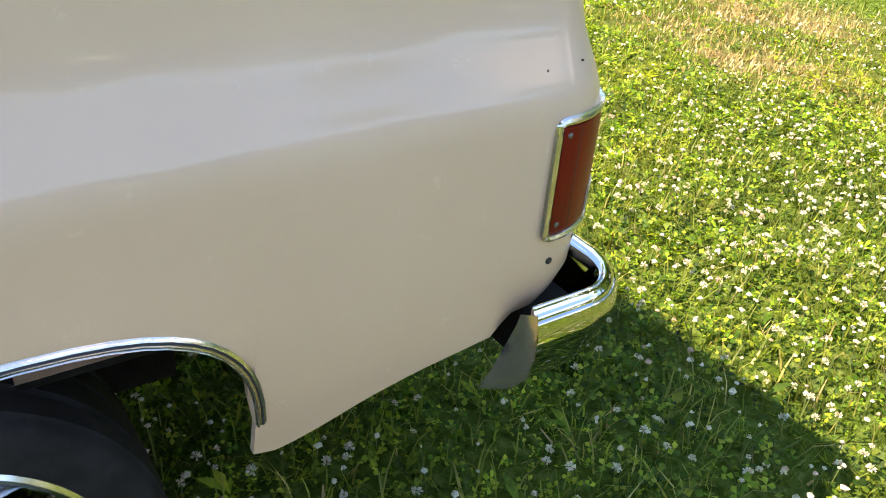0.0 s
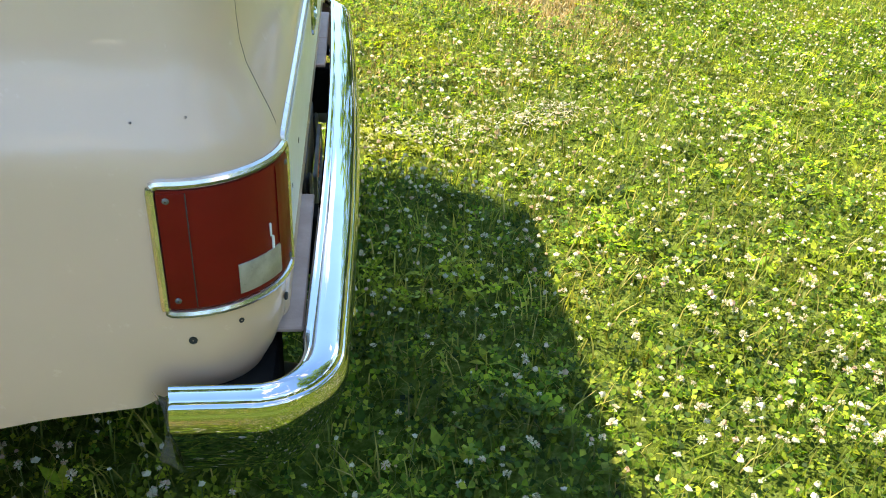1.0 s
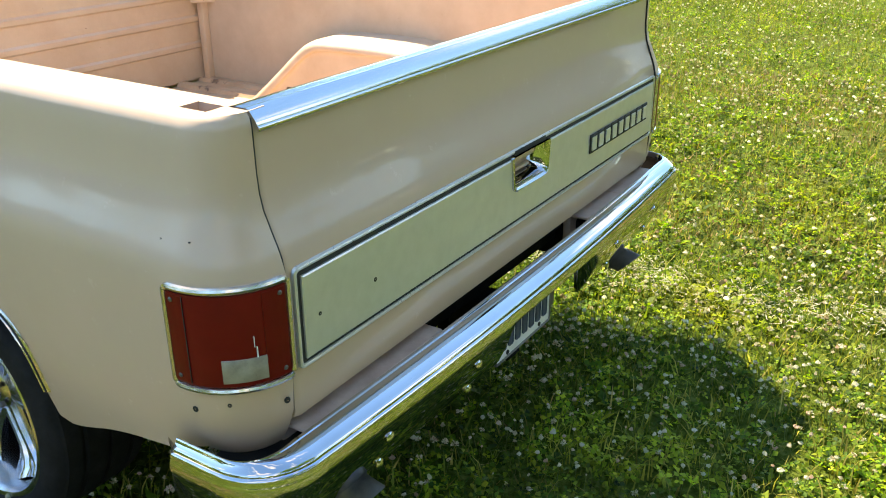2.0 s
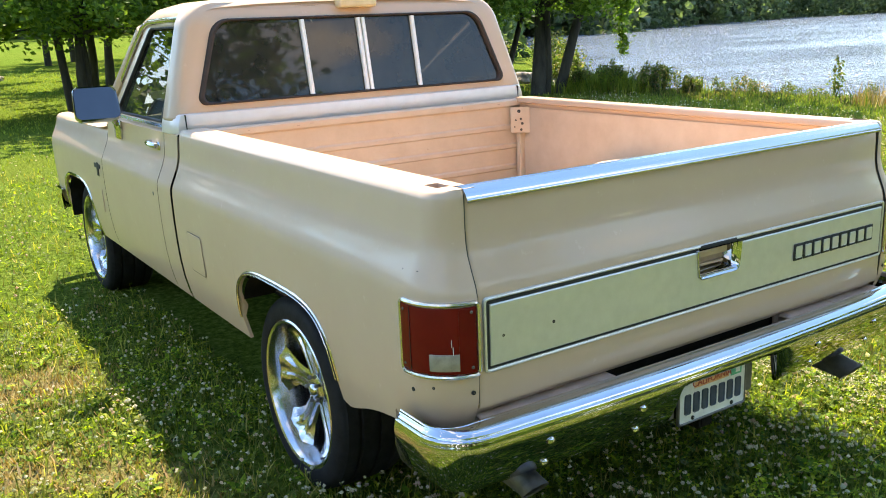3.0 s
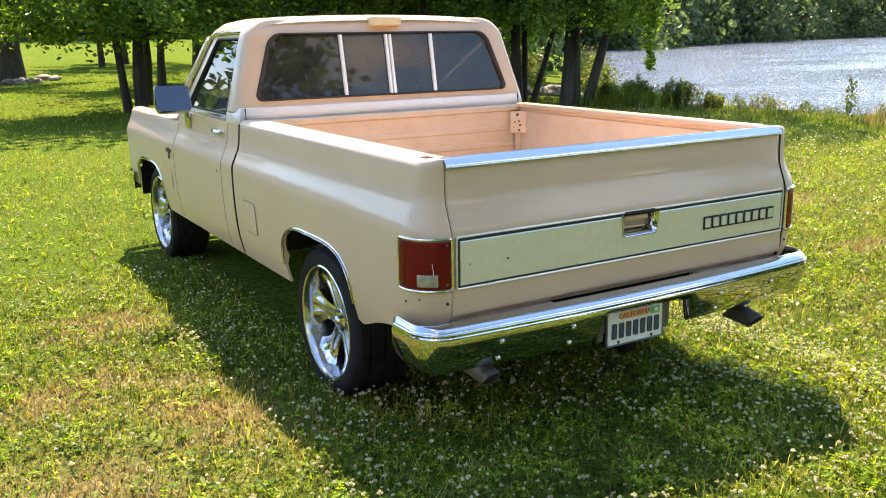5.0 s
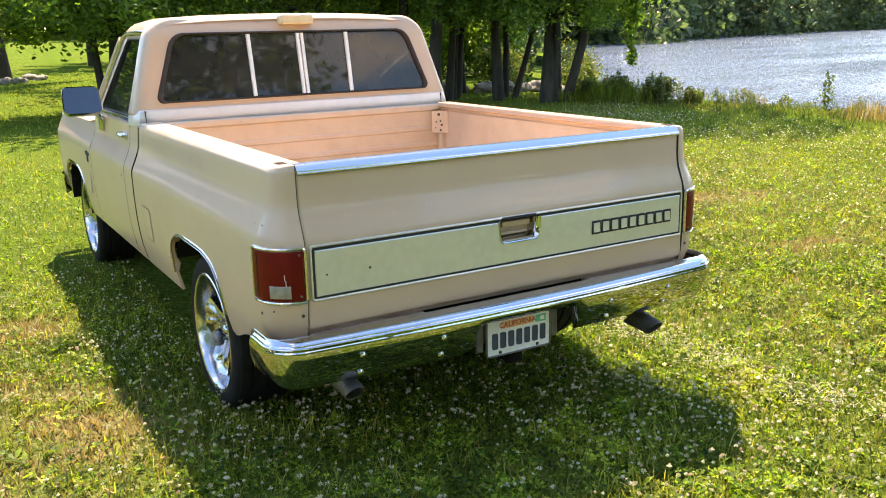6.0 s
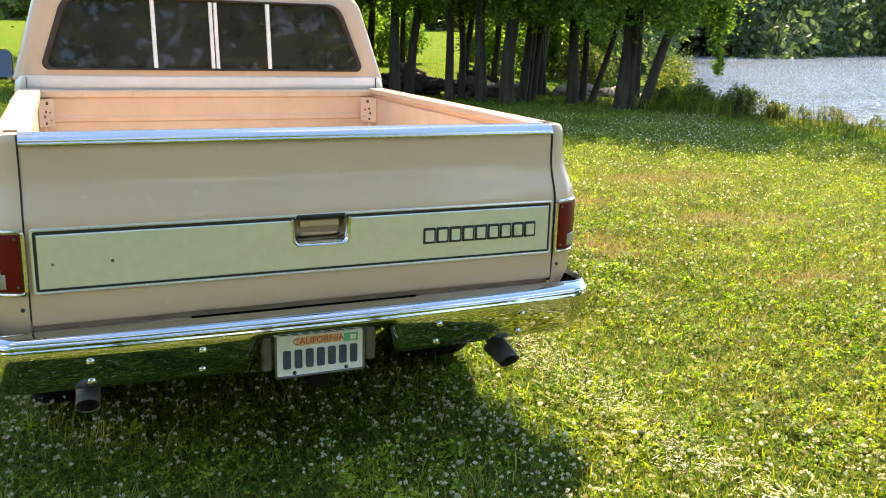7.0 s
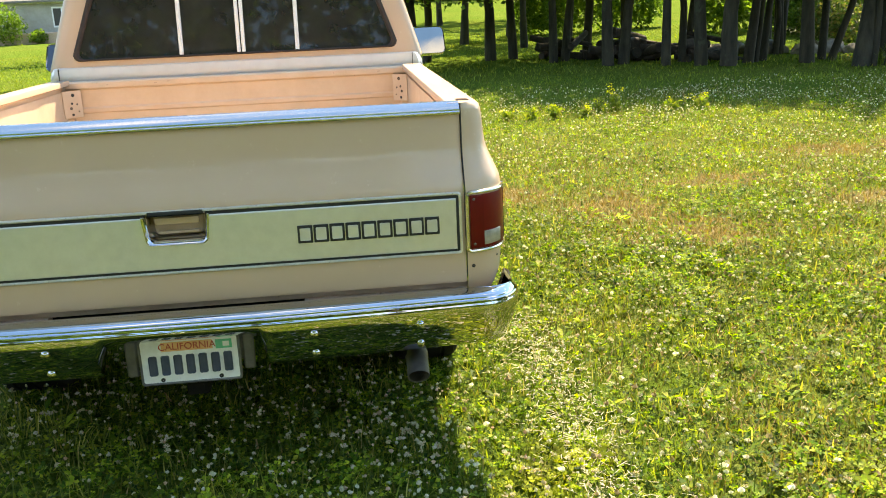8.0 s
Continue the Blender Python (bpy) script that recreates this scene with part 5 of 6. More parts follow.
def height(x, y):
    """The lawn's height: flat by the truck, rising behind, falling to the lake."""
    x, y = np.asarray(x, float), np.asarray(y, float)
    d = np.hypot(x, y)
    rise = 0.021 * np.maximum(0, d - 19) * smooth(0.62, 0.42, np.arctan2(x, np.maximum(y, 0.01)) * (y > 0) + 9.0 * (y <= 0) * (x > 0))
    rise = np.minimum(rise, 3.0) * (0.22 + 0.78 * smooth(-0.30, -0.08, np.arctan2(x, np.maximum(y, 0.01))))
    bank = past_bank(x, y)
    shore = far_shore(x, y)
    far = smooth(shore, shore + 8, d)
    drop = smooth(0.0, 5.0, bank) * (1 - far)
    z = rise * (1 - smooth(0, 2, bank)) - 2.2 * drop + far * smooth(0, 6, bank) * -0.75
    z = z + 0.055 * np.exp(-(((x + 1.0) / 1.1) ** 2 + ((y + 0.8) / 1.1) ** 2)) - 0.06 * np.exp(-(((x - 0.3) / 1.7) ** 2 + ((y - 1.0) / 1.3) ** 2)) + 0.05 * np.exp(-(((x - 3.6) / 1.6) ** 2 + ((y - 1.2) / 3.0) ** 2))
    return z + 0.03 * np.sin(x * 0.7 + 1) * np.sin(y * 0.6) * smooth(4, 9, np.hypot(x, y - 2))


DRY_SPOTS = ((2.45, 3.2, 0.55, 0.8), (2.6, 2.45, 0.6, 0.55), (1.8, 3.9, 0.4, 0.35), (4.4, 2.95, 0.8, 0.3), (3.4, 3.9, 0.9, 0.3), (3.4, 1.2, 0.6, 0.2), (5.2, 5.0, 1.2, 0.4), (-1.65, 2.55, 0.35, 0.3), (-1.55, 1.1, 0.3, 0.7), (-1.95, 1.6, 0.4, 0.35), (-2.2, 0.5, 0.5, 0.4), (0.8, -2.8, 0.7, 0.35), (1.3, -3.6, 0.65, 0.5), (3.2, -1.2, 0.9, 0.4))


def dry(x, y):
    """How dry the lawn is, 0 to 1: brown patches with ragged edges."""
    d = 0.07 + 0.20 * smooth(1.1, 2.0, x) * smooth(9.5, 6.5, y) * smooth(-1.6, 0.2, y)
    for cx, cy, a, b in DRY_SPOTS:
        d = np.maximum(d, np.exp(-((x - cx) / a) ** 2 - ((y - cy) / b) ** 2))
    return np.clip(1.1 * d * (1.0 + 0.5 * np.sin(x * 7 + 2 * np.sin(y * 5)) * np.sin(y * 8 + np.sin(x * 4)) + 0.4 * np.sin(x * 23 + 3 * np.sin(y * 17)) * np.sin(y * 21 + 2 * np.sin(x * 13))) - 0.08, 0, 1)


def ground():
    radii = np.concatenate([np.linspace(0, 9, 61)[1:], np.linspace(9.4, 24, 37), np.linspace(25, 60, 36), np.linspace(63, 200, 56), np.linspace(204, 440, 60), np.geomspace(460, 2500, 10)])
    na = 200
    ang = np.linspace(0, 2 * np.pi, na, endpoint=False)
    R, A = np.meshgrid(radii, ang, indexing="ij")
    X, Y = R * np.sin(A), R * np.cos(A)
    V = np.stack([X, Y, height(X, Y)], -1).reshape(-1, 3)
    V = np.concatenate([V, [[0, 0, float(height(0, 0))]]])
    i = np.arange(len(radii) - 1)[:, None] * na
    j = np.arange(na)[None, :]
    k = (j + 1) % na
    F = np.stack([i + j, i + k, i + na + k, i + na + j], -1).reshape(-1, 4)
    ob = raw_mesh("ground", V, F[:, ::-1], LAWN, True)
    tri = np.array([[len(V) - 1, (q + 1) % na, q] for q in range(na)])
    bm = bmesh.new()
    bm.from_mesh(ob.data)
    bm.verts.ensure_lookup_table()
    for a, b, c in tri:
        bm.faces.new((bm.verts[a], bm.verts[b], bm.verts[c]))
    bmesh.ops.recalc_face_normals(bm, faces=bm.faces)
    bm.to_mesh(ob.data)
    bm.free()
    ob.data.polygons.foreach_set("use_smooth", [True] * len(ob.data.polygons))
    x, y = V[:, 0], V[:, 1]
    near = smooth(14.0, 9.0, np.hypot(x, y))
    ob.data.attributes.new("parched", "FLOAT", "POINT").data.foreach_set("value", (0.5 * dry(x, y) * near).astype(np.float32))
    tagged(ob, "lawn of short grass and white clover with dry patches", "lawn", kind="structure")


ground()


def lake():
    bm = bmesh.new()
    n = 60
    rows = []
    for i in range(n + 1):
        f = i / n
        x = 12.0 + 560 * f ** 2
        rows.append([(x, -300 + 700 * j / 40, LAKE_Z) for j in range(41)])
    sheet(bm, rows)
    ob = part("lake", bm, WATER)
    tagged(ob, "wind-rippled lake glittering in the sun", "lake", kind="structure")


lake()


def scatter(n, x0, x1, y0, y1, rng, keep=None):
    x, y = rng.uniform(x0, x1, n), rng.uniform(y0, y1, n)
    # thin out towards the edges, so that one growth melts into the next
    edge = np.minimum(np.minimum(x - x0, x1 - x), np.minimum(y - y0, y1 - y)) / (0.2 * min(x1 - x0, y1 - y0))
    soft = edge + 0.35 * np.sin(x * 1.7 + 2 * np.sin(y)) * np.sin(y * 1.3 + 1) > rng.uniform(0, 1, n)
    x, y = x[soft], y[soft]
    if keep is not None:
        k = keep(x, y, rng)
        x, y = x[k], y[k]
    return x, y


def clear_of_lake(x, y):
    return past_bank(x, y) < 0.6


def unit(v):
    return v / np.linalg.norm(v, axis=-1, keepdims=True)


def leaf_cloud(centres, size, rng, tilt=1.0, fold=0.25, narrow=0.6):
    """A four-cornered leaf at each centre, turned at random. Returns verts and quads."""
    n = len(centres)
    d = unit(rng.normal(size=(n, 3)) * np.array([1, 1, tilt]))
    s = unit(np.cross(d, rng.normal(size=(n, 3))))
    u = np.cross(d, s)
    L = (size * rng.uniform(0.6, 1.3, n))[:, None]
    V = np.stack([centres - d * L * 0.5, centres + s * L * narrow * 0.5 + u * L * fold * 0.3, centres + d * L * 0.5, centres - s * L * narrow * 0.5 + u * L * fold * 0.3], 1)
    F = np.arange(4 * n).reshape(n, 4)
    return V.reshape(-1, 3), F


def under_tyre(x, y):
    t = (np.abs(x) < 0.78) & (y > 1.35) & (y < 5.2)
    for sx in (-1, 1):
        for hy in (REAR_HUB, FRONT_HUB):
            t |= (np.abs(x - sx * 0.80) < 0.13) & (np.abs(y - hy) < 0.12)
    return t


def grass(name, n, box, hgt, wide, seed, material, label, plain=False, parched=False):
    """Bent blades of three points and a tip; plain ones are straight."""
    rng = np.random.default_rng(seed)
    x, y = scatter(n, *box, rng, lambda x, y, r: ~under_tyre(x, y) & clear_of_lake(x, y) & ((r.uniform(0, 1, len(x)) < 0.9 * dry(x, y)) == parched))
    n = len(x)
    z = height(x, y)
    a = rng.uniform(0, 2 * np.pi, n)
    h = hgt * rng.uniform(0.45, 1.3, n)
    lean = h * rng.uniform(0.2, 1.1, n)
    w = wide * rng.uniform(0.6, 1.3, n)
    dx, dy = np.cos(a), np.sin(a)
    base = np.stack([x, y, z - 0.004], 1)
    side = np.stack([-dy, dx, np.zeros(n)], 1) * w[:, None] * 0.5
    out = np.stack([dx, dy, np.zeros(n)], 1)
    up = np.array([0, 0, 1.0])
    mid = base + out * (lean * 0.35)[:, None] + up * (h * 0.65)[:, None]
    tip = base + out * lean[:, None] + up * h[:, None]
    V = np.stack([base - side, base + side, mid + side * 0.8, mid - side * 0.8, tip + side * 0.12, tip - side * 0.12], 1).reshape(-1, 3)
    k = np.arange(n)[:, None] * 6
    F = np.concatenate([k + np.array([[0, 1, 2, 3]]), k + np.array([[3, 2, 4, 5]])], 0)
    if plain:
        V = np.stack([base - side, base + side, tip + side * 0.25, tip - side * 0.25], 1).reshape(-1, 3)
        F = np.arange(len(V)).reshape(-1, 4)
    ob = raw_mesh(name, V, F, material, True)
    return tagged(ob, label, "grass", kind="stuff")


def clover(name, n, box, size, hgt, seed, label):
    """Three round leaflets on top of each stem."""
    rng = np.random.default_rng(seed)
    x, y = scatter(n, *box, rng, lambda x, y, r: ~under_tyre(x, y) & clear_of_lake(x, y) & (np.sin(x * 2.3 + 1.3 * np.sin(y * 1.7)) * np.sin(y * 2.1 + np.sin(x * 1.1)) + r.uniform(-1, 1, len(x)) > -0.7) & (r.uniform(0, 1, len(x)) > 0.93 * dry(x, y)))
    n = len(x)
    lush = 0.5 + 0.5 * np.sin(x * 5.1 + 2 * np.sin(y * 3.3)) * np.sin(y * 6.2 + 2 * np.sin(x * 2.7))
    c = np.stack([x, y, height(x, y) + hgt * (0.6 + 0.7 * lush) * rng.uniform(0.12, 1.0, n)], 1)
    nrm = unit(np.stack([rng.normal(0, 0.55, n), rng.normal(0, 0.55, n), np.ones(n)], 1))
    e1 = unit(np.cross(nrm, rng.normal(size=(n, 3))))
    e2 = np.cross(nrm, e1)
    s = size * (0.75 + 0.4 * lush) * rng.uniform(0.45, 1.3, n)
    V, F = [], []
    for k in range(3):
        a = 2 * np.pi * k / 3
        d = np.cos(a) * e1 + np.sin(a) * e2
        t = -np.sin(a) * e1 + np.cos(a) * e2
        L = s[:, None]
        V.append(np.stack([c, c + d * L * 0.6 + t * L * 0.42 + nrm * L * 0.22, c + d * L * 1.0 + nrm * L * 0.10, c + d * L * 0.6 - t * L * 0.42 + nrm * L * 0.22], 1))
    V = np.stack(V, 1).reshape(-1, 3)
    F = np.arange(len(V)).reshape(-1, 4)
    ob = raw_mesh(name, V, F, CLOVER, True)
    return tagged(ob, label, "clover", kind="stuff")


def blossoms(name, n, box, size, hgt, seed, material, label="white clover blossoms, some turning brown"):
    """Small ragged balls of florets on thin stems."""
    rng = np.random.default_rng(seed)
    patch = lambda x, y, r: ~under_tyre(x, y) & clear_of_lake(x, y) & (np.sin(x * 1.9 + np.sin(y * 1.3)) * np.sin(y * 1.6 + 2) + r.uniform(-1.2, 1.2, len(x)) > -0.2) & ((x < 0.9) | (y < -1.3) | (r.uniform(0, 1, len(x)) < 0.6)) & (r.uniform(0, 1, len(x)) > dry(x, y))
    x, y = scatter(n, *box, rng, patch)
    n = len(x)
    z = height(x, y) + hgt * rng.uniform(0.5, 1.25, n)
    s = size * rng.uniform(0.5, 1.25, n)
    # each head is a low ball with a ragged surface, closed over the top
    q = 5
    ang = np.arange(q) * 2 * np.pi / q
    c = np.stack([x, y, z], 1)[:, None]
    rings = []
    for zz, rr in ((-0.6, 0.65), (0.15, 1.1), (0.9, 0.3)):
        jit = rng.uniform(0.5, 1.4, (n, q))
        rings.append(c + np.stack([np.cos(ang)[None] * jit * rr, np.sin(ang)[None] * jit * rr, zz * rng.uniform(0.6, 1.4, (n, q))], -1) * s[:, None, None])
    V = np.stack(rings, 1)
    k = np.arange(n)[:, None] * (3 * q)
    j = np.arange(q)
    F = np.concatenate([np.stack([k + r * q + j, k + r * q + (j + 1) % q, k + r * q + q + (j + 1) % q, k + r * q + q + j], -1).reshape(-1, 4) for r in range(2)])
    ob = raw_mesh(name, V.reshape(-1, 3), F, material, False)
    tagged(ob, label, "clover flowers", kind="stuff")
    # stems
    base = np.stack([x + rng.normal(0, 0.012, n), y + rng.normal(0, 0.012, n), height(x, y)], 1)
    topc = np.stack([x, y, z - s * 0.5], 1)
    w = np.array([0.0012, 0, 0])
    w2 = np.array([0, 0.0012, 0])
    V = np.stack([base - w, base + w, topc + w, topc - w, base - w2, base + w2, topc + w2, topc - w2], 1).reshape(-1, 3)
    st = raw_mesh("clover_stems", V, np.arange(len(V)).reshape(-1, 4), STEM)
    tagged(st, "thin green clover stems", "clover stems", kind="stuff")


clover("clover_leaves", 122000, (-3.4, 4.4, -4.4, 4.0), 0.0162, 0.055, 11, "dense green clover leaves round the truck")
clover("clover_leaves", 78000, (-6.5, 11.0, -8.5, 11.0), 0.0188, 0.06, 12, "green clover leaves in the lawn")
clover("clover_leaves", 75000, (0.8, 9.5, -1.5, 9.5), 0.0155, 0.05, 36, "clover leaves in the sunlit lawn")
grass("lawn_grass", 66000, (-3.4, 4.4, -4.4, 4.0), 0.07, 0.0045, 13, BLADES, "short grass blades among the clover")
grass("lawn_grass", 110000, (-8.0, 12.5, -9.5, 12.0), 0.06, 0.009, 14, BLADES, "short sunlit grass, partly dry", True)
grass("lawn_grass", 60000, (0.2, 11.0, -1.5, 11.0), 0.038, 0.011, 25, DRY_BLADES, "drier yellow-green grass", True)
grass("lawn_grass", 36000, (7.5, 12.8, -2.0, 12.5), 0.06, 0.012, 28, GREEN_BLADES, "grass by the bank", True)
grass("lawn_grass", 75000, (-18.0, 15.0, 5.0, 38.0), 0.05, 0.022, 15, GREEN_BLADES, "mown grass further off", True)
grass("lawn_grass", 480000, (-4.5, 6.5, -5.0, 7.0), 0.034, 0.010, 27, BROWN_BLADES, "brown dry grass in parched patches", True, True)
def near_blossoms(name, n, box, size, hgt, seed):
    """Round heads of many small upright florets, for the clover that is seen close."""
    rng = np.random.default_rng(seed)
    x, y = scatter(n, *box, rng, lambda x, y, r: ~under_tyre(x, y) & (np.sin(x * 2.9 + np.sin(y * 2.3)) * np.sin(y * 2.6 + 2) + r.uniform(-1.2, 1.2, len(x)) > -0.2) & (r.uniform(0, 1, len(x)) > dry(x, y)))
    n, m = len(x), 30
    z = height(x, y) + hgt * rng.uniform(0.5, 1.25, n)
    s = (size * rng.uniform(0.55, 1.25, n))[:, None, None]
    d = rng.normal(size=(n, m, 3))
    d[..., 2] = np.abs(d[..., 2]) * 0.9 - 0.25
    d = unit(d)
    side = unit(np.cross(d, rng.normal(size=(n, m, 3))))
    c = np.stack([x, y, z], 1)[:, None]
    a, b = c + d * s * 0.25, c + d * s * rng.uniform(0.85, 1.3, (n, m, 1))
    V = np.stack([a - side * s * 0.08, a + side * s * 0.08, b + side * s * 0.24, b - side * s * 0.24], 2).reshape(-1, 3)
    tagged(raw_mesh(name, V, np.arange(len(V)).reshape(-1, 4), BLOSSOM), "fluffy white clover blossoms beside the truck", "clover flowers", kind="stuff")
    base = np.stack([x + rng.normal(0, 0.012, n), y + rng.normal(0, 0.012, n), height(x, y)], 1)
    topc = np.stack([x, y, z], 1)
    w = np.array([0.0012, 0, 0])
    V = np.stack([base - w, base + w, topc + w, topc - w], 1).reshape(-1, 3)
    tagged(raw_mesh("clover_stems", V, np.arange(len(V)).reshape(-1, 4), STEM), "thin green clover stems", "clover stems", kind="stuff")


near_blossoms("clover_blossoms", 3700, (-2.2, 2.6, -2.6, 1.6), 0.0088, 0.072, 35)
blossoms("clover_blossoms", 19000, (-3.0, 3.6, -4.6, 4.0), 0.0066, 0.07, 16, BLOSSOM)
blossoms("clover_blossoms", 9000, (-8.5, 6.0, -9.0, 13.0), 0.0086, 0.07, 17, BLOSSOM)
blossoms("faded_blossoms", 52000, (0.8, 11.5, -2.5, 12.0), 0.0098, 0.075, 29, TAN_BLOSSOM, "clover blossoms faded to tan and brown")


def broad_leaves(name, n, box, size, seed):
    """Flat rosettes of broad weed leaves."""
    rng = np.random.default_rng(seed)
    x, y = scatter(n, *box, rng, lambda x, y, r: ~under_tyre(x, y) & clear_of_lake(x, y))
    n = len(x)
    m = 5
    c = np.stack([x, y, height(x, y) + 0.012], 1)[:, None]
    a = rng.uniform(0, 2 * np.pi, (n, 1)) + np.arange(m)[None] * 2 * np.pi / m + rng.normal(0, 0.3, (n, m))
    up = rng.uniform(0.25, 0.9, (n, m))
    d = np.stack([np.cos(a), np.sin(a), up], -1)
    t = np.stack([-np.sin(a), np.cos(a), np.zeros_like(a)], -1)
    L = (size * rng.uniform(0.5, 1.25, (n, m)))[..., None]
    drop = np.array([0, 0, 1.0]) * L * 0.25
    V = np.stack([c + 0 * L, c + d * L * 0.5 + t * L * 0.20, c + d * L - drop, c + d * L * 0.5 - t * L * 0.20], 2)
    ob = raw_mesh(name, V.reshape(-1, 3), np.arange(n * m * 4).reshape(-1, 4), CLOVER, True)
    tagged(ob, "broad green weed leaves in the lawn", "weeds", kind="stuff")


broad_leaves("broadleaf_weeds", 1500, (-3.4, 4.0, -3.6, 4.0), 0.055, 18)
broad_leaves("broadleaf_weeds", 1700, (-6.5, 10.0, -7.0, 11.0), 0.052, 19)


def straw_line(name, n, path, spread, seed):
    """Pale cut grass lying flat along an old wheel track."""
    rng = np.random.default_rng(seed)
    P = np.array(path, float)
    i = rng.integers(0, len(P) - 1, n)
    f = rng.uniform(0, 1, n)
    x = P[i, 0] + (P[i + 1, 0] - P[i, 0]) * f + rng.normal(0, spread, n)
    y = P[i, 1] + (P[i + 1, 1] - P[i, 1]) * f + rng.normal(0, spread, n)
    z = height(x, y) + rng.uniform(0.02, 0.05, n)
    a = rng.uniform(0, 6.3, n)
    d = np.stack([np.cos(a), np.sin(a), rng.normal(0, 0.15, n)], 1) * rng.uniform(0.006, 0.022, n)[:, None]
    t = np.stack([-np.sin(a), np.cos(a), np.zeros(n)], 1) * 0.0013
    c = np.stack([x, y, z], 1)
    V = np.stack([c - d - t, c - d + t, c + d + t, c + d - t], 1).reshape(-1, 3)
    tagged(raw_mesh(name, V, np.arange(len(V)).reshape(-1, 4), STRAW), "pale dry straw lying in the grass", "straw", kind="stuff")


straw_line("dry_straw", 1400, TRACK, 0.085, 20)
straw_line("dry_straw", 280, [(1.32, -0.75), (1.45, -1.0)], 0.07, 37)
straw_line("dry_straw", 500, [(1.2, -2.2), (2.6, -1.2), (3.4, -2.6)], 0.5, 23)


# ---- trees ----
def tree(at, tall, girth, stems, crown_low, spread, leaves, seed, leaf=0.16, lean=(0, 0), label="leafy tree with a rough grey-brown trunk", drape=0.0, low=0, extra_canopy=850, hang=()):
    """Tapered stems with limbs, and a crown of leaf clumps round the limbs."""
    rng = np.random.default_rng(seed)
    x0, y0 = at
    z0 = float(height(x0, y0))
    t = thing("tree", (x0, y0, z0), label, "tree", "trees behind the lawn")
    bm = bmesh.new()
    tips = []
    for k in range(stems):
        a = 2 * math.pi * k / max(stems, 1) + rng.uniform(0, 1)
        off = 0.0 if stems == 1 else girth * 1.3
        bx, by = x0 + off * math.cos(a), y0 + off * math.sin(a)
        ln = rng.uniform(0.06, 0.16) if stems > 1 else 0.03
        pts, rad = [], []
        for i in range(8):
            f = i / 7
            h = tall * 0.85 * f
            bend = 0.15 * math.sin(f * 3 + k) + 0.10 * math.sin(f * 9 + seed)
            sway = 0.14 * math.sin(f * 8 + seed * 1.7 + k) * min(1, f * 4)
            pts.append((bx + math.cos(a) * ln * h + bend * 0.4 + sway + lean[0] * h, by + math.sin(a) * ln * h + bend * 0.3 + sway * 0.6 + lean[1] * h, z0 - 0.1 + h))
            flare = 1.15 if i == 0 else rng.uniform(0.9, 1.1)
            rad.append(max(0.02, 0.68 * girth * (0.75 if stems > 1 else 1.0) * (1 - 0.8 * f) * flare))
        tube(bm, pts, rad, 10)
        for j in range(9):
            f = rng.uniform(max(0.2, crown_low / tall + 0.04), 0.95)
            i = min(6, int(f * 7))
            p = Vector(pts[i]).lerp(Vector(pts[i + 1]), f * 7 - i)
            b = rng.uniform(0, 2 * math.pi)
            ll = spread * rng.uniform(0.45, 1.0) * (1.15 - 0.6 * f)
            rise = rng.uniform(0.05, 0.55)
            q = p + Vector((math.cos(b) * ll * 0.5, math.sin(b) * ll * 0.5, ll * rise * 0.5))
            e = p + Vector((math.cos(b) * ll, math.sin(b) * ll, ll * rise * (0.75 - drape)))
            r = girth * 0.3 * (1 - 0.6 * f)
            tube(bm, [p, q, e], [r, r * 0.6, 0.012], 6)
            tips += [(e, 1.0), (p.lerp(e, 0.6), 0.8), (q + Vector((0, 0, 0.2)), 0.8)]
    first_low = len(tips)
    for j in range(low):
        b = rng.uniform(0, 2 * math.pi)
        ll = spread * rng.uniform(0.35, 1.0)
        h0 = crown_low + rng.uniform(0.7, 2.2)
        p = Vector((x0, y0, z0 + h0))
        e = Vector((x0 + math.cos(b) * ll, y0 + math.sin(b) * ll, z0 + crown_low + rng.uniform(-0.1, 1.0)))
        q = p.lerp(e, 0.55) + Vector((0, 0, 0.25))
        tube(bm, [p, q, e], [0.014, 0.010, 0.005], 5)
        tips += [(e, 0.5), (q.lerp(e, 0.5), 0.5), (q, 0.5)]
    sprays = []
    for start_z, e, foot in hang:
        # a long limb whose end hangs down
        p, e = Vector((x0, y0, z0 + start_z)), Vector(e)
        q = p.lerp(e, 0.6) + Vector((0, 0, 0.5))
        tube(bm, [p, q, e, (e.x + 0.1, e.y, foot)], [0.05, 0.03, 0.015, 0.004], 6)
        sprays.append((q, e, foot))
    part("trunk", bm, BARK, t)
    C = np.array([[*p] for p, w in tips])
    idx = rng.integers(0, len(C), leaves)
    if low:
        k = int(leaves * 0.5)
        idx[:k] = rng.integers(first_low, len(C), k)
    rad = spread * 0.30
    off = unit(rng.normal(size=(leaves, 3))) * (rng.uniform(0, 1, (leaves, 1)) ** 0.55) * rad * (rng.uniform(0.5, 1.2, (len(C), 1)) * np.array([[w] for p, w in tips]))[idx]
    off[:, 2] *= 0.75
    # leaves gather into sprays
    spray = rng.integers(0, max(8, leaves // 26), leaves)
    soff = rng.normal(0, 0.35, (max(8, leaves // 26), 3)) * np.array([1, 1, 0.7])
    P = C[idx] + off * 0.75 + soff[spray] * 0.5
    P[:, 2] = np.maximum(P[:, 2], z0 + crown_low - 0.3 + rng.uniform(-0.4, 0.4, leaves))
    for q, e, foot in sprays:
        n = 430
        f = rng.uniform(0, 1, n)[:, None]
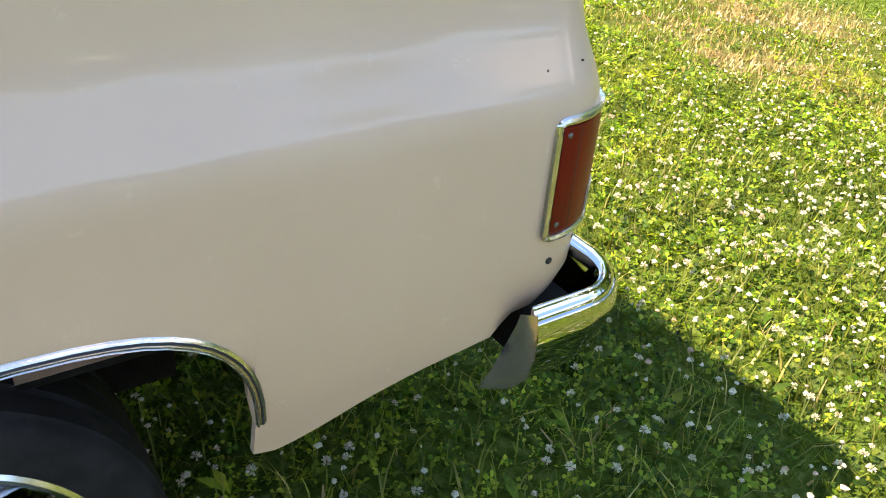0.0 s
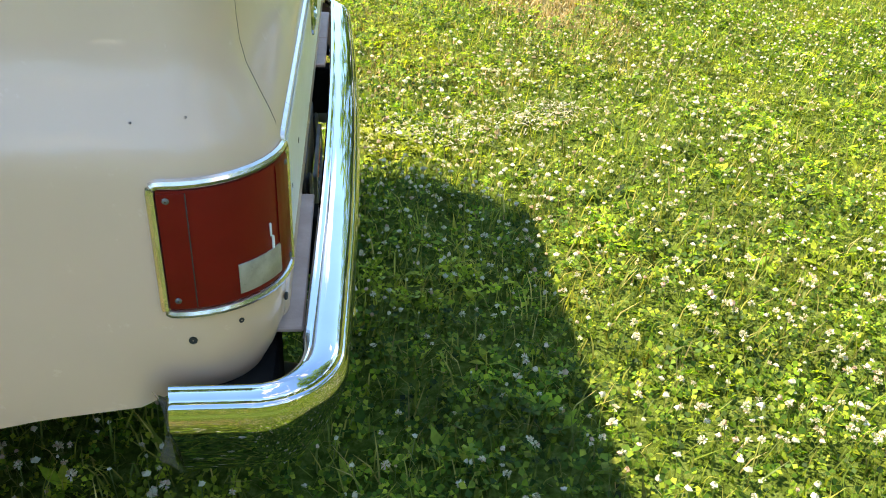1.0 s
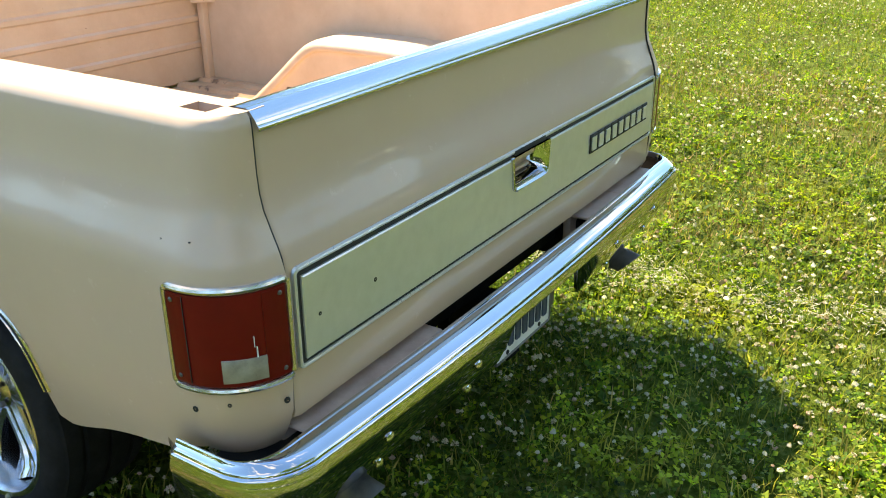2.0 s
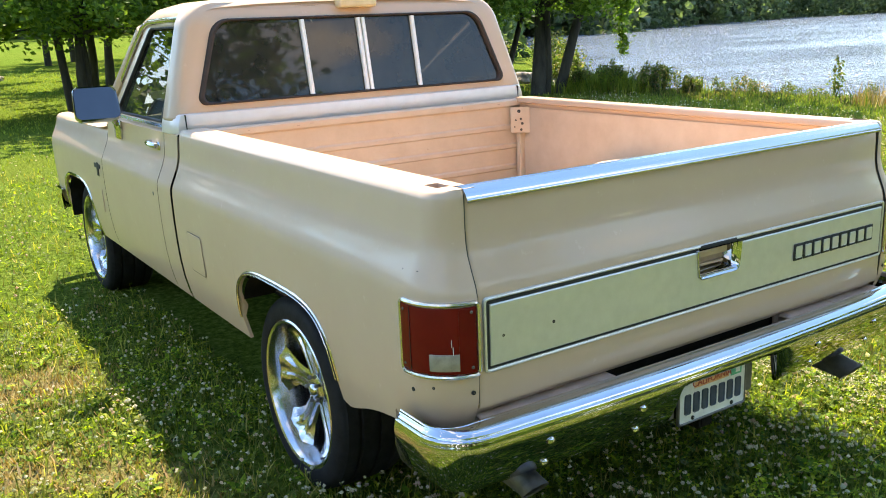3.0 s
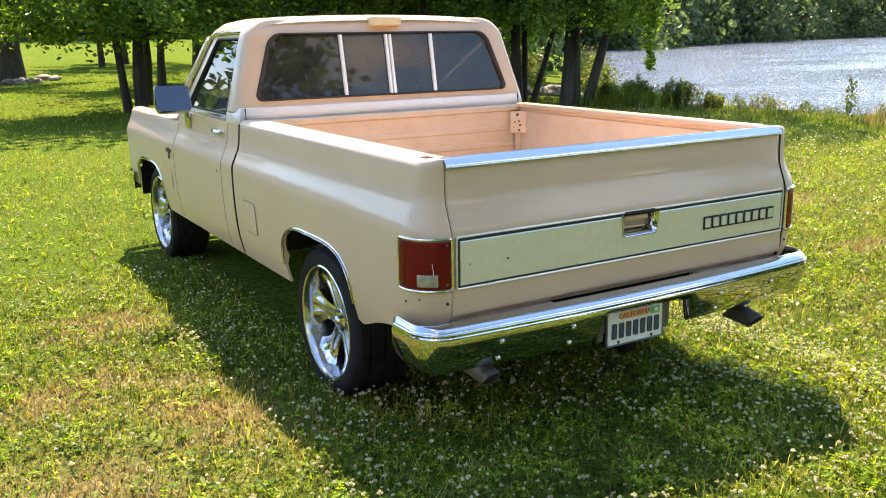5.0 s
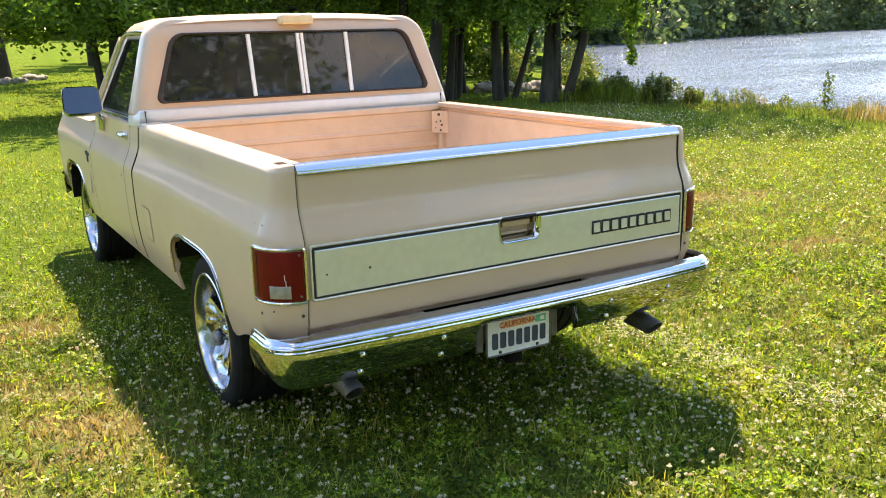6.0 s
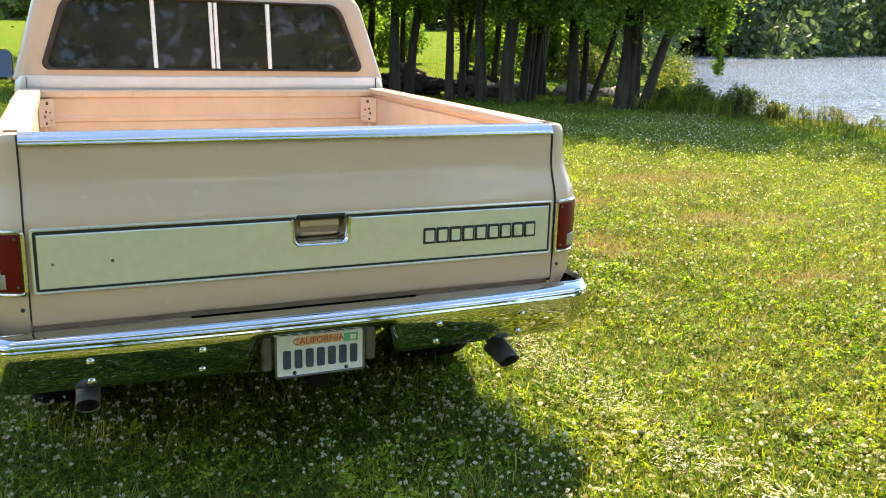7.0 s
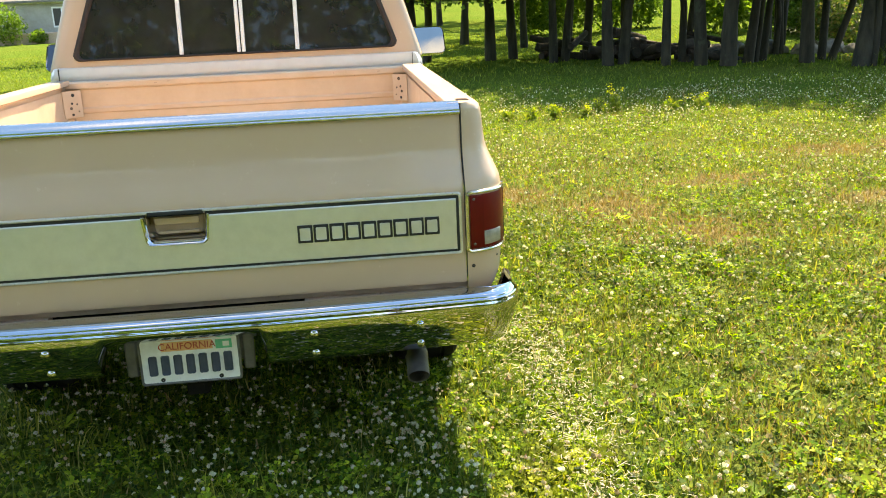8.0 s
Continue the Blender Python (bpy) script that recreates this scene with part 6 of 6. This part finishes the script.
        H = np.array([e.x, e.y, e.z]) + f * np.array([0.1, 0, foot - e.z]) + rng.normal(0, 1, (n, 3)) * np.array([0.12, 0.12, 0.1]) * (1.15 - 0.7 * f)
        f2 = rng.uniform(0.2, 1, n)[:, None]
        G = np.array([*q]) * (1 - f2) + np.array([*e]) * f2 + rng.normal(0, 0.22, (n, 3))
        P = np.concatenate([P, H, G])
    V, F = leaf_cloud(P, leaf, rng, 0.7)
    if extra_canopy:
        # extra upper crown of larger leaves, out of direct view, added to cast shade
        o = unit(rng.normal(size=(extra_canopy, 3))) * rng.uniform(0.2, 1, (extra_canopy, 1)) ** 0.5
        top = np.array([x0 + lean[0] * tall * 0.6, y0 + lean[1] * tall * 0.6, z0 + max(tall * 0.66, crown_low + 2.2)]) + o * np.array([spread * 0.8, spread * 0.8, tall * 0.30])
        V2, F2 = leaf_cloud(top, max(0.30, leaf), rng, 0.6)
        V, F = np.concatenate([V, V2]), np.concatenate([F, F2 + len(V)])
    cr = raw_mesh("crown", V, F, LEAVES)
    cr.parent = t
    cr.matrix_parent_inverse = parent_world(t).inverted()
    return t


# the row of trunks between lawn and shore
row = [(2.71, 20.42, 0.16, 1), (4.21, 19.65, 0.20, 1), (4.78, 19.67, 0.16, 1), (5.5, 18.12, 0.19, 2), (6.26, 19.91, 0.13, 1), (6.67, 19.54, 0.15, 1), (6.55, 16.44, 0.23, 2), (7.34, 15.81, 0.14, 1), (7.95, 16.53, 0.12, 1), (7.92, 15.35, 0.18, 1),
       (8.3, 14.83, 0.23, 1), (8.94, 15.3, 0.15, 1), (9.19, 15.49, 0.09, 1), (9.45, 15.75, 0.12, 1), (9.72, 14.4, 0.20, 1), (10.45, 15.19, 0.12, 1), (10.9, 13.7, 0.13, 1), (10.8, 17.6, 0.11, 1), (8.6, 17.8, 0.12, 1), (9.8, 18.6, 0.12, 1)]
for k, (x, y, g, st) in enumerate(row):
    tree((x, y), 9.6 + (k * 37 % 5) * 0.6, g, st, 1.9, 2.2, 4600, 100 + k, 0.105, lean=((k * 29 % 7 - 3) * 0.02, (k * 17 % 5 - 2) * 0.02), drape=0.4, low=9)
tree((10.45, 14.8), 8.0, 0.11, 1, 2.2, 2.0, 4000, 131, 0.105, lean=(0.24, -0.15), drape=0.3, low=8)
# the clump by the bank
tree((10.05, 13.02), 10.5, 0.22, 1, 1.7, 2.6, 9000, 207, 0.11, drape=0.6, low=22)
tree((10.27, 12.95), 8.5, 0.10, 1, 1.8, 2.0, 4000, 212, 0.11, drape=0.6, low=10)
tree((10.47, 12.86), 10.5, 0.16, 1, 2.0, 2.4, 7000, 213, 0.11, lean=(0.22, -0.14), drape=0.6, low=12, hang=((3.2, (12.5, 13.1, 2.3), 0.75), (3.6, (12.1, 12.6, 2.9), 1.7)))
# unseen tree, added to throw the shade band across the lawn
tree((-2.6, 20.4), 8.0, 0.30, 1, 2.6, 4.0, 6000, 214, 0.2, low=8, extra_canopy=2600)
tree((2.02, 18.4), 7.8, 0.20, 3, 1.75, 4.2, 20000, 201, 0.125, drape=0.5, low=34, extra_canopy=1300)
tree((0.75, 32.0), 10.0, 0.62, 1, 2.7, 4.4, 11000, 202, 0.17, drape=0.4, low=26, extra_canopy=0)
tree((4.45, 26.3), 8.5, 0.20, 1, 2.2, 3.4, 6000, 203, 0.2, low=16, extra_canopy=300)
tree((-5.5, 33.0), 11.0, 0.34, 1, 3.0, 4.5, 6000, 204, 0.22, low=10)
tree((6.0, 24.0), 10.0, 0.16, 1, 2.3, 3.6, 5000, 205, 0.16, low=14, extra_canopy=300)
tree((11.5, 19.0), 9.0, 0.14, 2, 2.2, 2.8, 3600, 206, 0.15, low=6, extra_canopy=300)
tree((10.6, 17.5), 8.0, 0.10, 1, 2.0, 2.4, 3000, 208, 0.14, extra_canopy=300)
tree((7.6, 19.5), 8.5, 0.12, 1, 2.2, 2.8, 3600, 209, 0.16)
for k, (x, y) in enumerate(((8.2, 27.5), (6.4, 29.0))):
    tree((x, y), 8.0, 0.12, 1, 1.3, 2.8, 3600, 240 + k, 0.16, low=14, extra_canopy=0)
tree((12.6, 22.0), 8.5, 0.14, 1, 2.0, 2.8, 3600, 210, 0.16, extra_canopy=300)
for k, (x, y) in enumerate(((5.2, 40.0), (6.9, 43.0), (8.6, 37.0), (11.0, 41.0))):
    tree((x, y), 9.0, 0.2, 1, 1.9, 3.6, 4200, 260 + k, 0.22, low=12, extra_canopy=400)
# behind the lawn, seen in glass and chrome
for k, (x, y) in enumerate(((-6.2, -12.4), (-3.6, -11.6), (-1.0, -12.2), (1.8, -11.4), (4.2, -12.6))):
    tree((x, y), 12.5, 0.2, 1, 1.4, 3.4, 4200, 320 + k, 0.28, low=20, extra_canopy=2400)
for k, (x, y) in enumerate(((11.3, -2.8), (11.2, -5.2), (11.4, -7.8))):
    tree((x, y), 5.6, 0.14, 1, 1.2, 2.2, 4000, 340 + k, 0.16, low=12, extra_canopy=700)
for k, (x, y) in enumerate(((-6, -26), (-15, -22), (-24, -12), (-26, 2), (6, -30), (16, -27), (-11, -25), (-20, -18))):
    tree((x, y), 9.5 + k % 3, 0.3, 1, 2.0, 4.5, 2500, 300 + k, 0.34, extra_canopy=0)


# ---- far woods ----
def woods(name, spots, tall, seed, n_leaf, leaf, label):
    rng = np.random.default_rng(seed)
    P = []
    per = n_leaf // len(spots)
    for x, y in spots:
        z = float(height(x, y))
        h = tall * rng.uniform(0.7, 1.2)
        w = h * rng.uniform(0.3, 0.45)
        blobs = [(rng.normal(0, w * 0.5), rng.normal(0, w * 0.5), h * rng.uniform(0.04, 0.9), w * rng.uniform(0.35, 0.6)) for _ in range(12)]
        for bx, by, bz, br in blobs:
            o = unit(rng.normal(size=(per // 12, 3))) * br * rng.uniform(0.55, 1.05, (per // 12, 1))
            P.append(np.array([x + bx, y + by, z + bz]) + o)
    P = np.concatenate(P)
    P[:, 2] = np.maximum(P[:, 2], -0.9)
    V, F = leaf_cloud(P, leaf, rng, 0.8)
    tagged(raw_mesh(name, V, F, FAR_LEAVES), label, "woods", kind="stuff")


rs = random.Random(7)
far_spots = []
for k in range(44):
    a = radians(29 + 33 * k / 44)
    for d in (3, 13):
        r = float(far_shore(math.sin(a), math.cos(a))) + d + rs.uniform(-2, 3)
        far_spots.append((r * math.sin(a), r * math.cos(a)))
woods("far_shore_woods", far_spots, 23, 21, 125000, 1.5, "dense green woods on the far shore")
side_spots = []
for k in range(26):
    a = radians(62 + 44 * k / 26)
    r = float(far_shore(math.sin(a), math.cos(a))) + 6
    side_spots.append((r * math.sin(a), r * math.cos(a)))
woods("far_shore_woods", side_spots, 26, 26, 14000, 4.0, "dense green woods on the far shore")
back_spots = []
for k in range(46):
    a = radians(-50 + 88 * k / 46)
    for d in (105, 118):
        back_spots.append(((d + rs.uniform(-5, 5)) * math.sin(a), (d + rs.uniform(-5, 5)) * math.cos(a)))
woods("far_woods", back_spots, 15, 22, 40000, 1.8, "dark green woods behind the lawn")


woods("shore_woods", [(16, 24.5), (19, 28.5), (22, 32.5), (25, 36.5), (29, 42), (33, 47.5), (38, 54), (44, 62)], 6, 27, 9600, 0.55, "green thicket along the near shore of the lake")


round_spots = []
for k in range(60):
    a = radians(108 + 200 * k / 60)
    d = 62 + rs.uniform(-4, 4)
    round_spots.append((d * math.sin(a), d * math.cos(a)))
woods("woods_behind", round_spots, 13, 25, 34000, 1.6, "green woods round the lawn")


# ---- bank: weeds, rocks, logs ----
def weeds(name, n, hgt, wide, seed, path, material, label, spread=0.9):
    rng = np.random.default_rng(seed)
    P = np.array(path, float)
    i = rng.integers(0, len(P) - 1, n)
    f = rng.uniform(0, 1, n)
    x = P[i, 0] + (P[i + 1, 0] - P[i, 0]) * f + rng.normal(0, spread, n)
    y = P[i, 1] + (P[i + 1, 1] - P[i, 1]) * f + rng.normal(0, spread, n)
    z = np.maximum(height(x, y), -1.05)
    clump = 0.45 + 0.55 * (0.5 + 0.5 * np.sin(x * 2.1 + 1.7 * np.sin(y * 1.3)) * np.sin(y * 1.9))
    h = hgt * clump * rng.uniform(0.5, 1.2, n)
    a = rng.uniform(0, 2 * np.pi, n)
    out = np.stack([np.cos(a), np.sin(a), np.zeros(n)], 1)
    side = np.stack([-np.sin(a), np.cos(a), np.zeros(n)], 1) * (wide * rng.uniform(0.5, 1.4, n))[:, None]
    base = np.stack([x, y, z - 0.02], 1)
    up = np.array([0, 0, 1.0])
    mid = base + out * (h * 0.12)[:, None] + up * (h * 0.6)[:, None]
    tip = base + out * (h * rng.uniform(0.2, 0.6, n))[:, None] + up * h[:, None]
    V = np.stack([base - side, base + side, mid + side, mid - side, tip + side * 0.1, tip - side * 0.1], 1).reshape(-1, 3)
    k = np.arange(n)[:, None] * 6
    F = np.concatenate([k + np.array([[0, 1, 2, 3]]), k + np.array([[3, 2, 4, 5]])], 0)
    tagged(raw_mesh(name, V, F, material, True), label, "weeds", kind="stuff")


BANK = [(11.8, -2), (12.0, 3), (11.9, 6), (12.0, 9), (11.7, 11.0), (11.6, 13.0), (11.4, 15)]
weeds("bank_weeds", 13000, 0.13, 0.008, 31, BANK, WEED, "tall green weeds along the bank", 0.5)
weeds("bank_weeds", 500, 0.42, 0.006, 32, BANK, WEED, "taller seeding grasses on the bank", 0.45)
weeds("bank_reeds", 3200, 0.5, 0.007, 33, [(10.75, 12.9), (11.05, 12.2), (11.3, 11.5)], GREEN_BLADES, "tall bright green reeds at the water", 0.24)
weeds("dry_weeds", 900, 0.42, 0.006, 34, [(11.7, 5.2), (11.9, 6.6)], BROWN_BLADES, "tall brown dry weeds on the bank", 0.3)


def bush(name, at, w, h, n, seed, leaf=0.07, material=None, label="low leafy bush on the bank"):
    rng = np.random.default_rng(seed)
    z0 = float(height(*at))
    o = unit(rng.normal(size=(n, 3))) * rng.uniform(0.3, 1.0, (n, 1)) ** 0.5
    b = 0.7 + 0.3 * np.sin(o[:, :1] * 5 + seed) * np.sin(o[:, 1:2] * 6)
    P = np.array([at[0], at[1], z0 + h * 0.42]) + o * b * np.array([w, w, h * 0.55])
    P[:, 2] = np.maximum(P[:, 2], z0 + 0.02)
    V, F = leaf_cloud(P, leaf, rng)
    ob = raw_mesh(name, V, F, material or WEED)
    tagged(ob, label, "bush", "bushes on the bank")


for k, (x, y, w, h) in enumerate(((10.85, 12.55, 0.34, 0.62), (11.15, 11.9, 0.5, 0.66), (11.45, 12.3, 0.42, 0.75), (11.65, 11.1, 0.5, 0.72), (11.9, 11.6, 0.5, 0.7), (11.9, 10.5, 0.34, 0.42))):
    bush("bush", (x, y), w, h, 1500, 41 + k, 0.055)
# low leafy plants along the edge of the bank
def bank_plants(name, n, seed, material, label):
    rng = np.random.default_rng(seed)
    P = []
    for y in rng.uniform(-1.0, 10.4, n):
        x = 11.95 - 0.4 * math.sin(y * 0.55) + rng.uniform(-0.25, 0.35)
        w, h = rng.uniform(0.10, 0.28), rng.uniform(0.14, 0.36)
        o = unit(rng.normal(size=(220, 3))) * rng.uniform(0.3, 1.0, (220, 1)) ** 0.5
        o[:, 2] = np.abs(o[:, 2])
        P.append(np.array([x, y, float(height(x, y)) + 0.02]) + o * np.array([w, w, h]))
    V, F = leaf_cloud(np.concatenate(P), 0.04, rng)
    tagged(raw_mesh(name, V, F, material), label, "weeds", kind="stuff")


bank_plants("bank_plants", 26, 44, WEED, "low leafy plants along the edge of the bank")
bank_plants("dry_plants", 6, 46, BROWN_BLADES, "low brown dry plants on the bank")
for k, (x, y) in enumerate(((12.8, 25.6), (14.4, 24.2), (15.6, 23.3), (14.6, 27.0))):
    bush("bush", (x, y), 1.25, 2.4 + 0.3 * (k % 3), 3200, 60 + k, 0.16, LEAVES, "tall leafy bush behind the row of trees")
for k, (x, y) in enumerate(((11.9, 17.6), (12.7, 18.6), (13.7, 19.8), (14.8, 21.0))):
    bush("bush", (x, y), 0.9, 1.5 - 0.1 * k, 1500, 80 + k, 0.11, WEED, "green bush at the head of the lake")
for k, (x, y) in enumerate(((13.4, 15.9), (14.6, 17.4), (15.9, 19.1), (17.8, 21.6), (20.3, 24.9))):
    bush("bush", (x, y), 0.7 + 0.1 * k, 1.3 + 0.15 * k, 1500, 180 + k, 0.09, WEED, "green bush along the shore")
for k, (x, y) in enumerate(((7.4, 29.0), (8.8, 29.8), (10.2, 29.4), (11.6, 30.2))):
    bush("bush", (x, y), 1.3, 2.3 + 0.3 * (k % 3), 2600, 190 + k, 0.16, LEAVES, "tall leafy bush behind the row of trees")
bush("bush", (11.7, 7.2), 0.16, 0.95, 260, 45, 0.06, None, "thin tall weed on the bank")


def rock(at, s, seed, group):
    bm = bmesh.new()
    bmesh.ops.create_icosphere(bm, subdivisions=3, radius=1)
    for v in bm.verts:
        k = 1 + 0.35 * noise.noise(v.co * 1.4 + Vector((seed * 3.1, 0, 0))) + 0.12 * noise.noise(v.co * 4 + Vector((0, seed, 0)))
        v.co = Vector((v.co.x * s * k * 1.2, v.co.y * s * k, v.co.z * s * k * 0.65))
        v.co += Vector((at[0], at[1], float(height(*at)) + s * 0.25))
    ob = part("rock", bm, ROCK)
    tagged(ob, "rough grey field stone lying on the grass", "rock", group)


rk = random.Random(12)
for k in range(26):
    a = rk.uniform(2.6, 6.8)
    d = rk.uniform(0.75, 1.5)
    rock((0.75 + d * math.cos(a) * 1.3, 32.0 + d * math.sin(a)), rk.uniform(0.10, 0.26), k, "stones round the big trunk")
for k in range(10):
    rock((9.6 + 0.42 * k, 18.6 - 0.32 * k + 0.3 * (k % 2)), 0.24 + 0.06 * (k % 3), 20 + k, "stones on the shore")


def log(a, b, r, seed):
    bm = bmesh.new()
    rnd = random.Random(seed)
    a, b = Vector(a), Vector(b)
    pts = [a.lerp(b, f) + Vector((rnd.uniform(-1, 1), rnd.uniform(-1, 1), rnd.uniform(-1, 1))) * r * 0.15 for f in (0, 0.25, 0.5, 0.75, 1)]
    tube(bm, pts, [r * 1.05, r, r * 0.95, r * 0.9, r * 0.8], 10)
    ob = part("log", bm, LOG)
    tagged(ob, "dark weathered log on a wood pile", "log", "logs of the wood pile")


rl = random.Random(3)
for k in range(52):
    u = rl.uniform(0, 1)
    x, y = 5.6 + 3.4 * u, 19.2 - 2.6 * u + rl.uniform(-0.5, 0.5)
    z = float(height(x, y)) + 0.07 + 0.55 * rl.uniform(0, 1) ** 1.6 * (0.5 + 0.5 * math.sin(7 * u + 1) ** 2)
    an, up = rl.uniform(0, 3.14), rl.uniform(-0.25, 0.25)
    ln = rl.uniform(0.22, 0.6)
    log((x - ln * math.cos(an), y - ln * math.sin(an), z - up * ln + 0.02), (x + ln * math.cos(an), y + ln * math.sin(an), z + up * ln + 0.02), rl.uniform(0.045, 0.13), k)


def tall_weed(at, h, seed):
    rnd = random.Random(seed)
    z0 = float(height(*at))
    t = thing("yellow_weed", (at[0], at[1], z0), "tall yellow-flowered weed in the lawn", "weed", "yellow weeds")
    bm = bmesh.new()
    tops = []
    for k in range(4):
        a = rnd.uniform(0, 6.28)
        e = Vector((at[0] + 0.10 * math.cos(a), at[1] + 0.10 * math.sin(a), z0 + h * rnd.uniform(0.7, 1.0)))
        tube(bm, [(at[0], at[1], z0), (at[0] + 0.03 * math.cos(a), at[1] + 0.03 * math.sin(a), z0 + h * 0.5), e], [0.006, 0.005, 0.003], 5)
        tops.append(e)
    part("stalk", bm, STEM, t)
    rng = np.random.default_rng(seed)
    f = rng.uniform(0.05, 0.8, 60)[:, None]
    k = rng.integers(0, len(tops), 60)
    base = np.array([at[0], at[1], z0])
    V, F = leaf_cloud(base + (np.array([[*e] for e in tops])[k] - base) * f + rng.normal(0, 0.03, (60, 3)), 0.07, rng)
    lv = tagged(raw_mesh("leaves", V, F, GREEN_BLADES), kind="stuff")
    lv.parent = t
    lv.matrix_parent_inverse = parent_world(t).inverted()
    for e in tops:
        V, F = leaf_cloud(np.array(e) + rng.normal(0, 0.022, (12, 3)), 0.02, rng)
        fl = tagged(raw_mesh("flower_head", V, F, YELLOW), kind="stuff")
        fl.parent = t
        fl.matrix_parent_inverse = parent_world(t).inverted()


for k, (x, y, h) in enumerate(((4.0, 8.5, 0.36), (3.75, 8.5, 0.18), (2.8, 8.3, 0.16), (3.15, 8.3, 0.17), (4.7, 8.2, 0.20), (4.95, 8.1, 0.20), (2.6, 8.4, 0.14), (3.45, 8.2, 0.14))):
    tall_weed((x, y), h, 50 + k)


# ---- house on the rise ----
def house():
    cx, cy = -20.5, 54.5
    z0 = float(height(cx, cy)) - 0.1
    h = thing("house", (cx, cy, z0), "single-storey house with pale siding and a grey roof", "house")
    bm = bmesh.new()
    slab(bm, (cx - 6, cy, z0), (cx + 6, cy + 7, z0 + 2.7), 0.02, 1)
    part("wall", bm, SIDING, h)
    for k in range(14):
        bm = bmesh.new()
        slab(bm, (cx - 6, cy - 0.03, z0 + 0.35 + 0.165 * k), (cx + 6, cy - 0.004, z0 + 0.50 + 0.165 * k), 0.006, 1)
        part("siding_board", bm, SIDING, h)
    bm = bmesh.new()
    slab(bm, (cx - 6.02, cy - 0.05, z0), (cx + 6.02, cy - 0.005, z0 + 0.34), 0.01, 1)
    part("plinth", bm, SILL_PAINT, h, "brick-red base")
    bm = bmesh.new()
    slab(bm, (cx - 6.05, cy - 0.06, z0 + 2.42), (cx + 6.05, cy - 0.005, z0 + 2.6), 0.01, 1)
    part("fascia", bm, WHITE_BAR, h, "white trim under the eaves")
    for x0, x1 in ((-5.5, -0.6), (1.2, 5.2)):
        bm = bmesh.new()
        slab(bm, (cx + x0, cy - 1.6, z0), (cx + x1, cy - 0.4, z0 + 0.75), 0.03, 1)
        part("planter", bm, SILL_PAINT, h, "brown brick planter")
    bm = bmesh.new()
    e = 0.5
    pts = [[(x, cy - e, z0 + 2.6), (x, cy + 3.5, z0 + 4.4), (x, cy + 7 + e, z0 + 2.6), (x, cy + 7 + e, z0 + 2.48), (x, cy + 3.5, z0 + 4.25), (x, cy - e, z0 + 2.48)] for x in (cx - 6.4, cx + 6.4)]
    vs = sheet(bm, pts, close=True)
    bm.faces.new(vs[0])
    bm.faces.new(vs[1])
    part("roof", bm, ROOFING, h)
    for x in (-4.2, -1.6, 4.6):
        bm = bmesh.new()
        slab(bm, (cx + x - 0.6, cy - 0.07, z0 + 1.0), (cx + x + 0.6, cy - 0.02, z0 + 2.2), 0.01, 1)
        w = part("window", bm, WHITE_BAR, h)
        for dx in (-0.28, 0.28):
            bm = bmesh.new()
            slab(bm, (cx + x + dx - 0.23, cy - 0.08, z0 + 1.1), (cx + x + dx + 0.23, cy - 0.071, z0 + 2.1))
            part("pane", bm, DASH, w)


house()
bush("bush", (-18.6, 52.6), 1.4, 2.6, 2600, 46, 0.14, LEAVES, "round shrub before the house")
bush("bush", (-16.9, 52.8), 0.7, 1.0, 1000, 47, 0.14, LEAVES, "low shrub before the house")
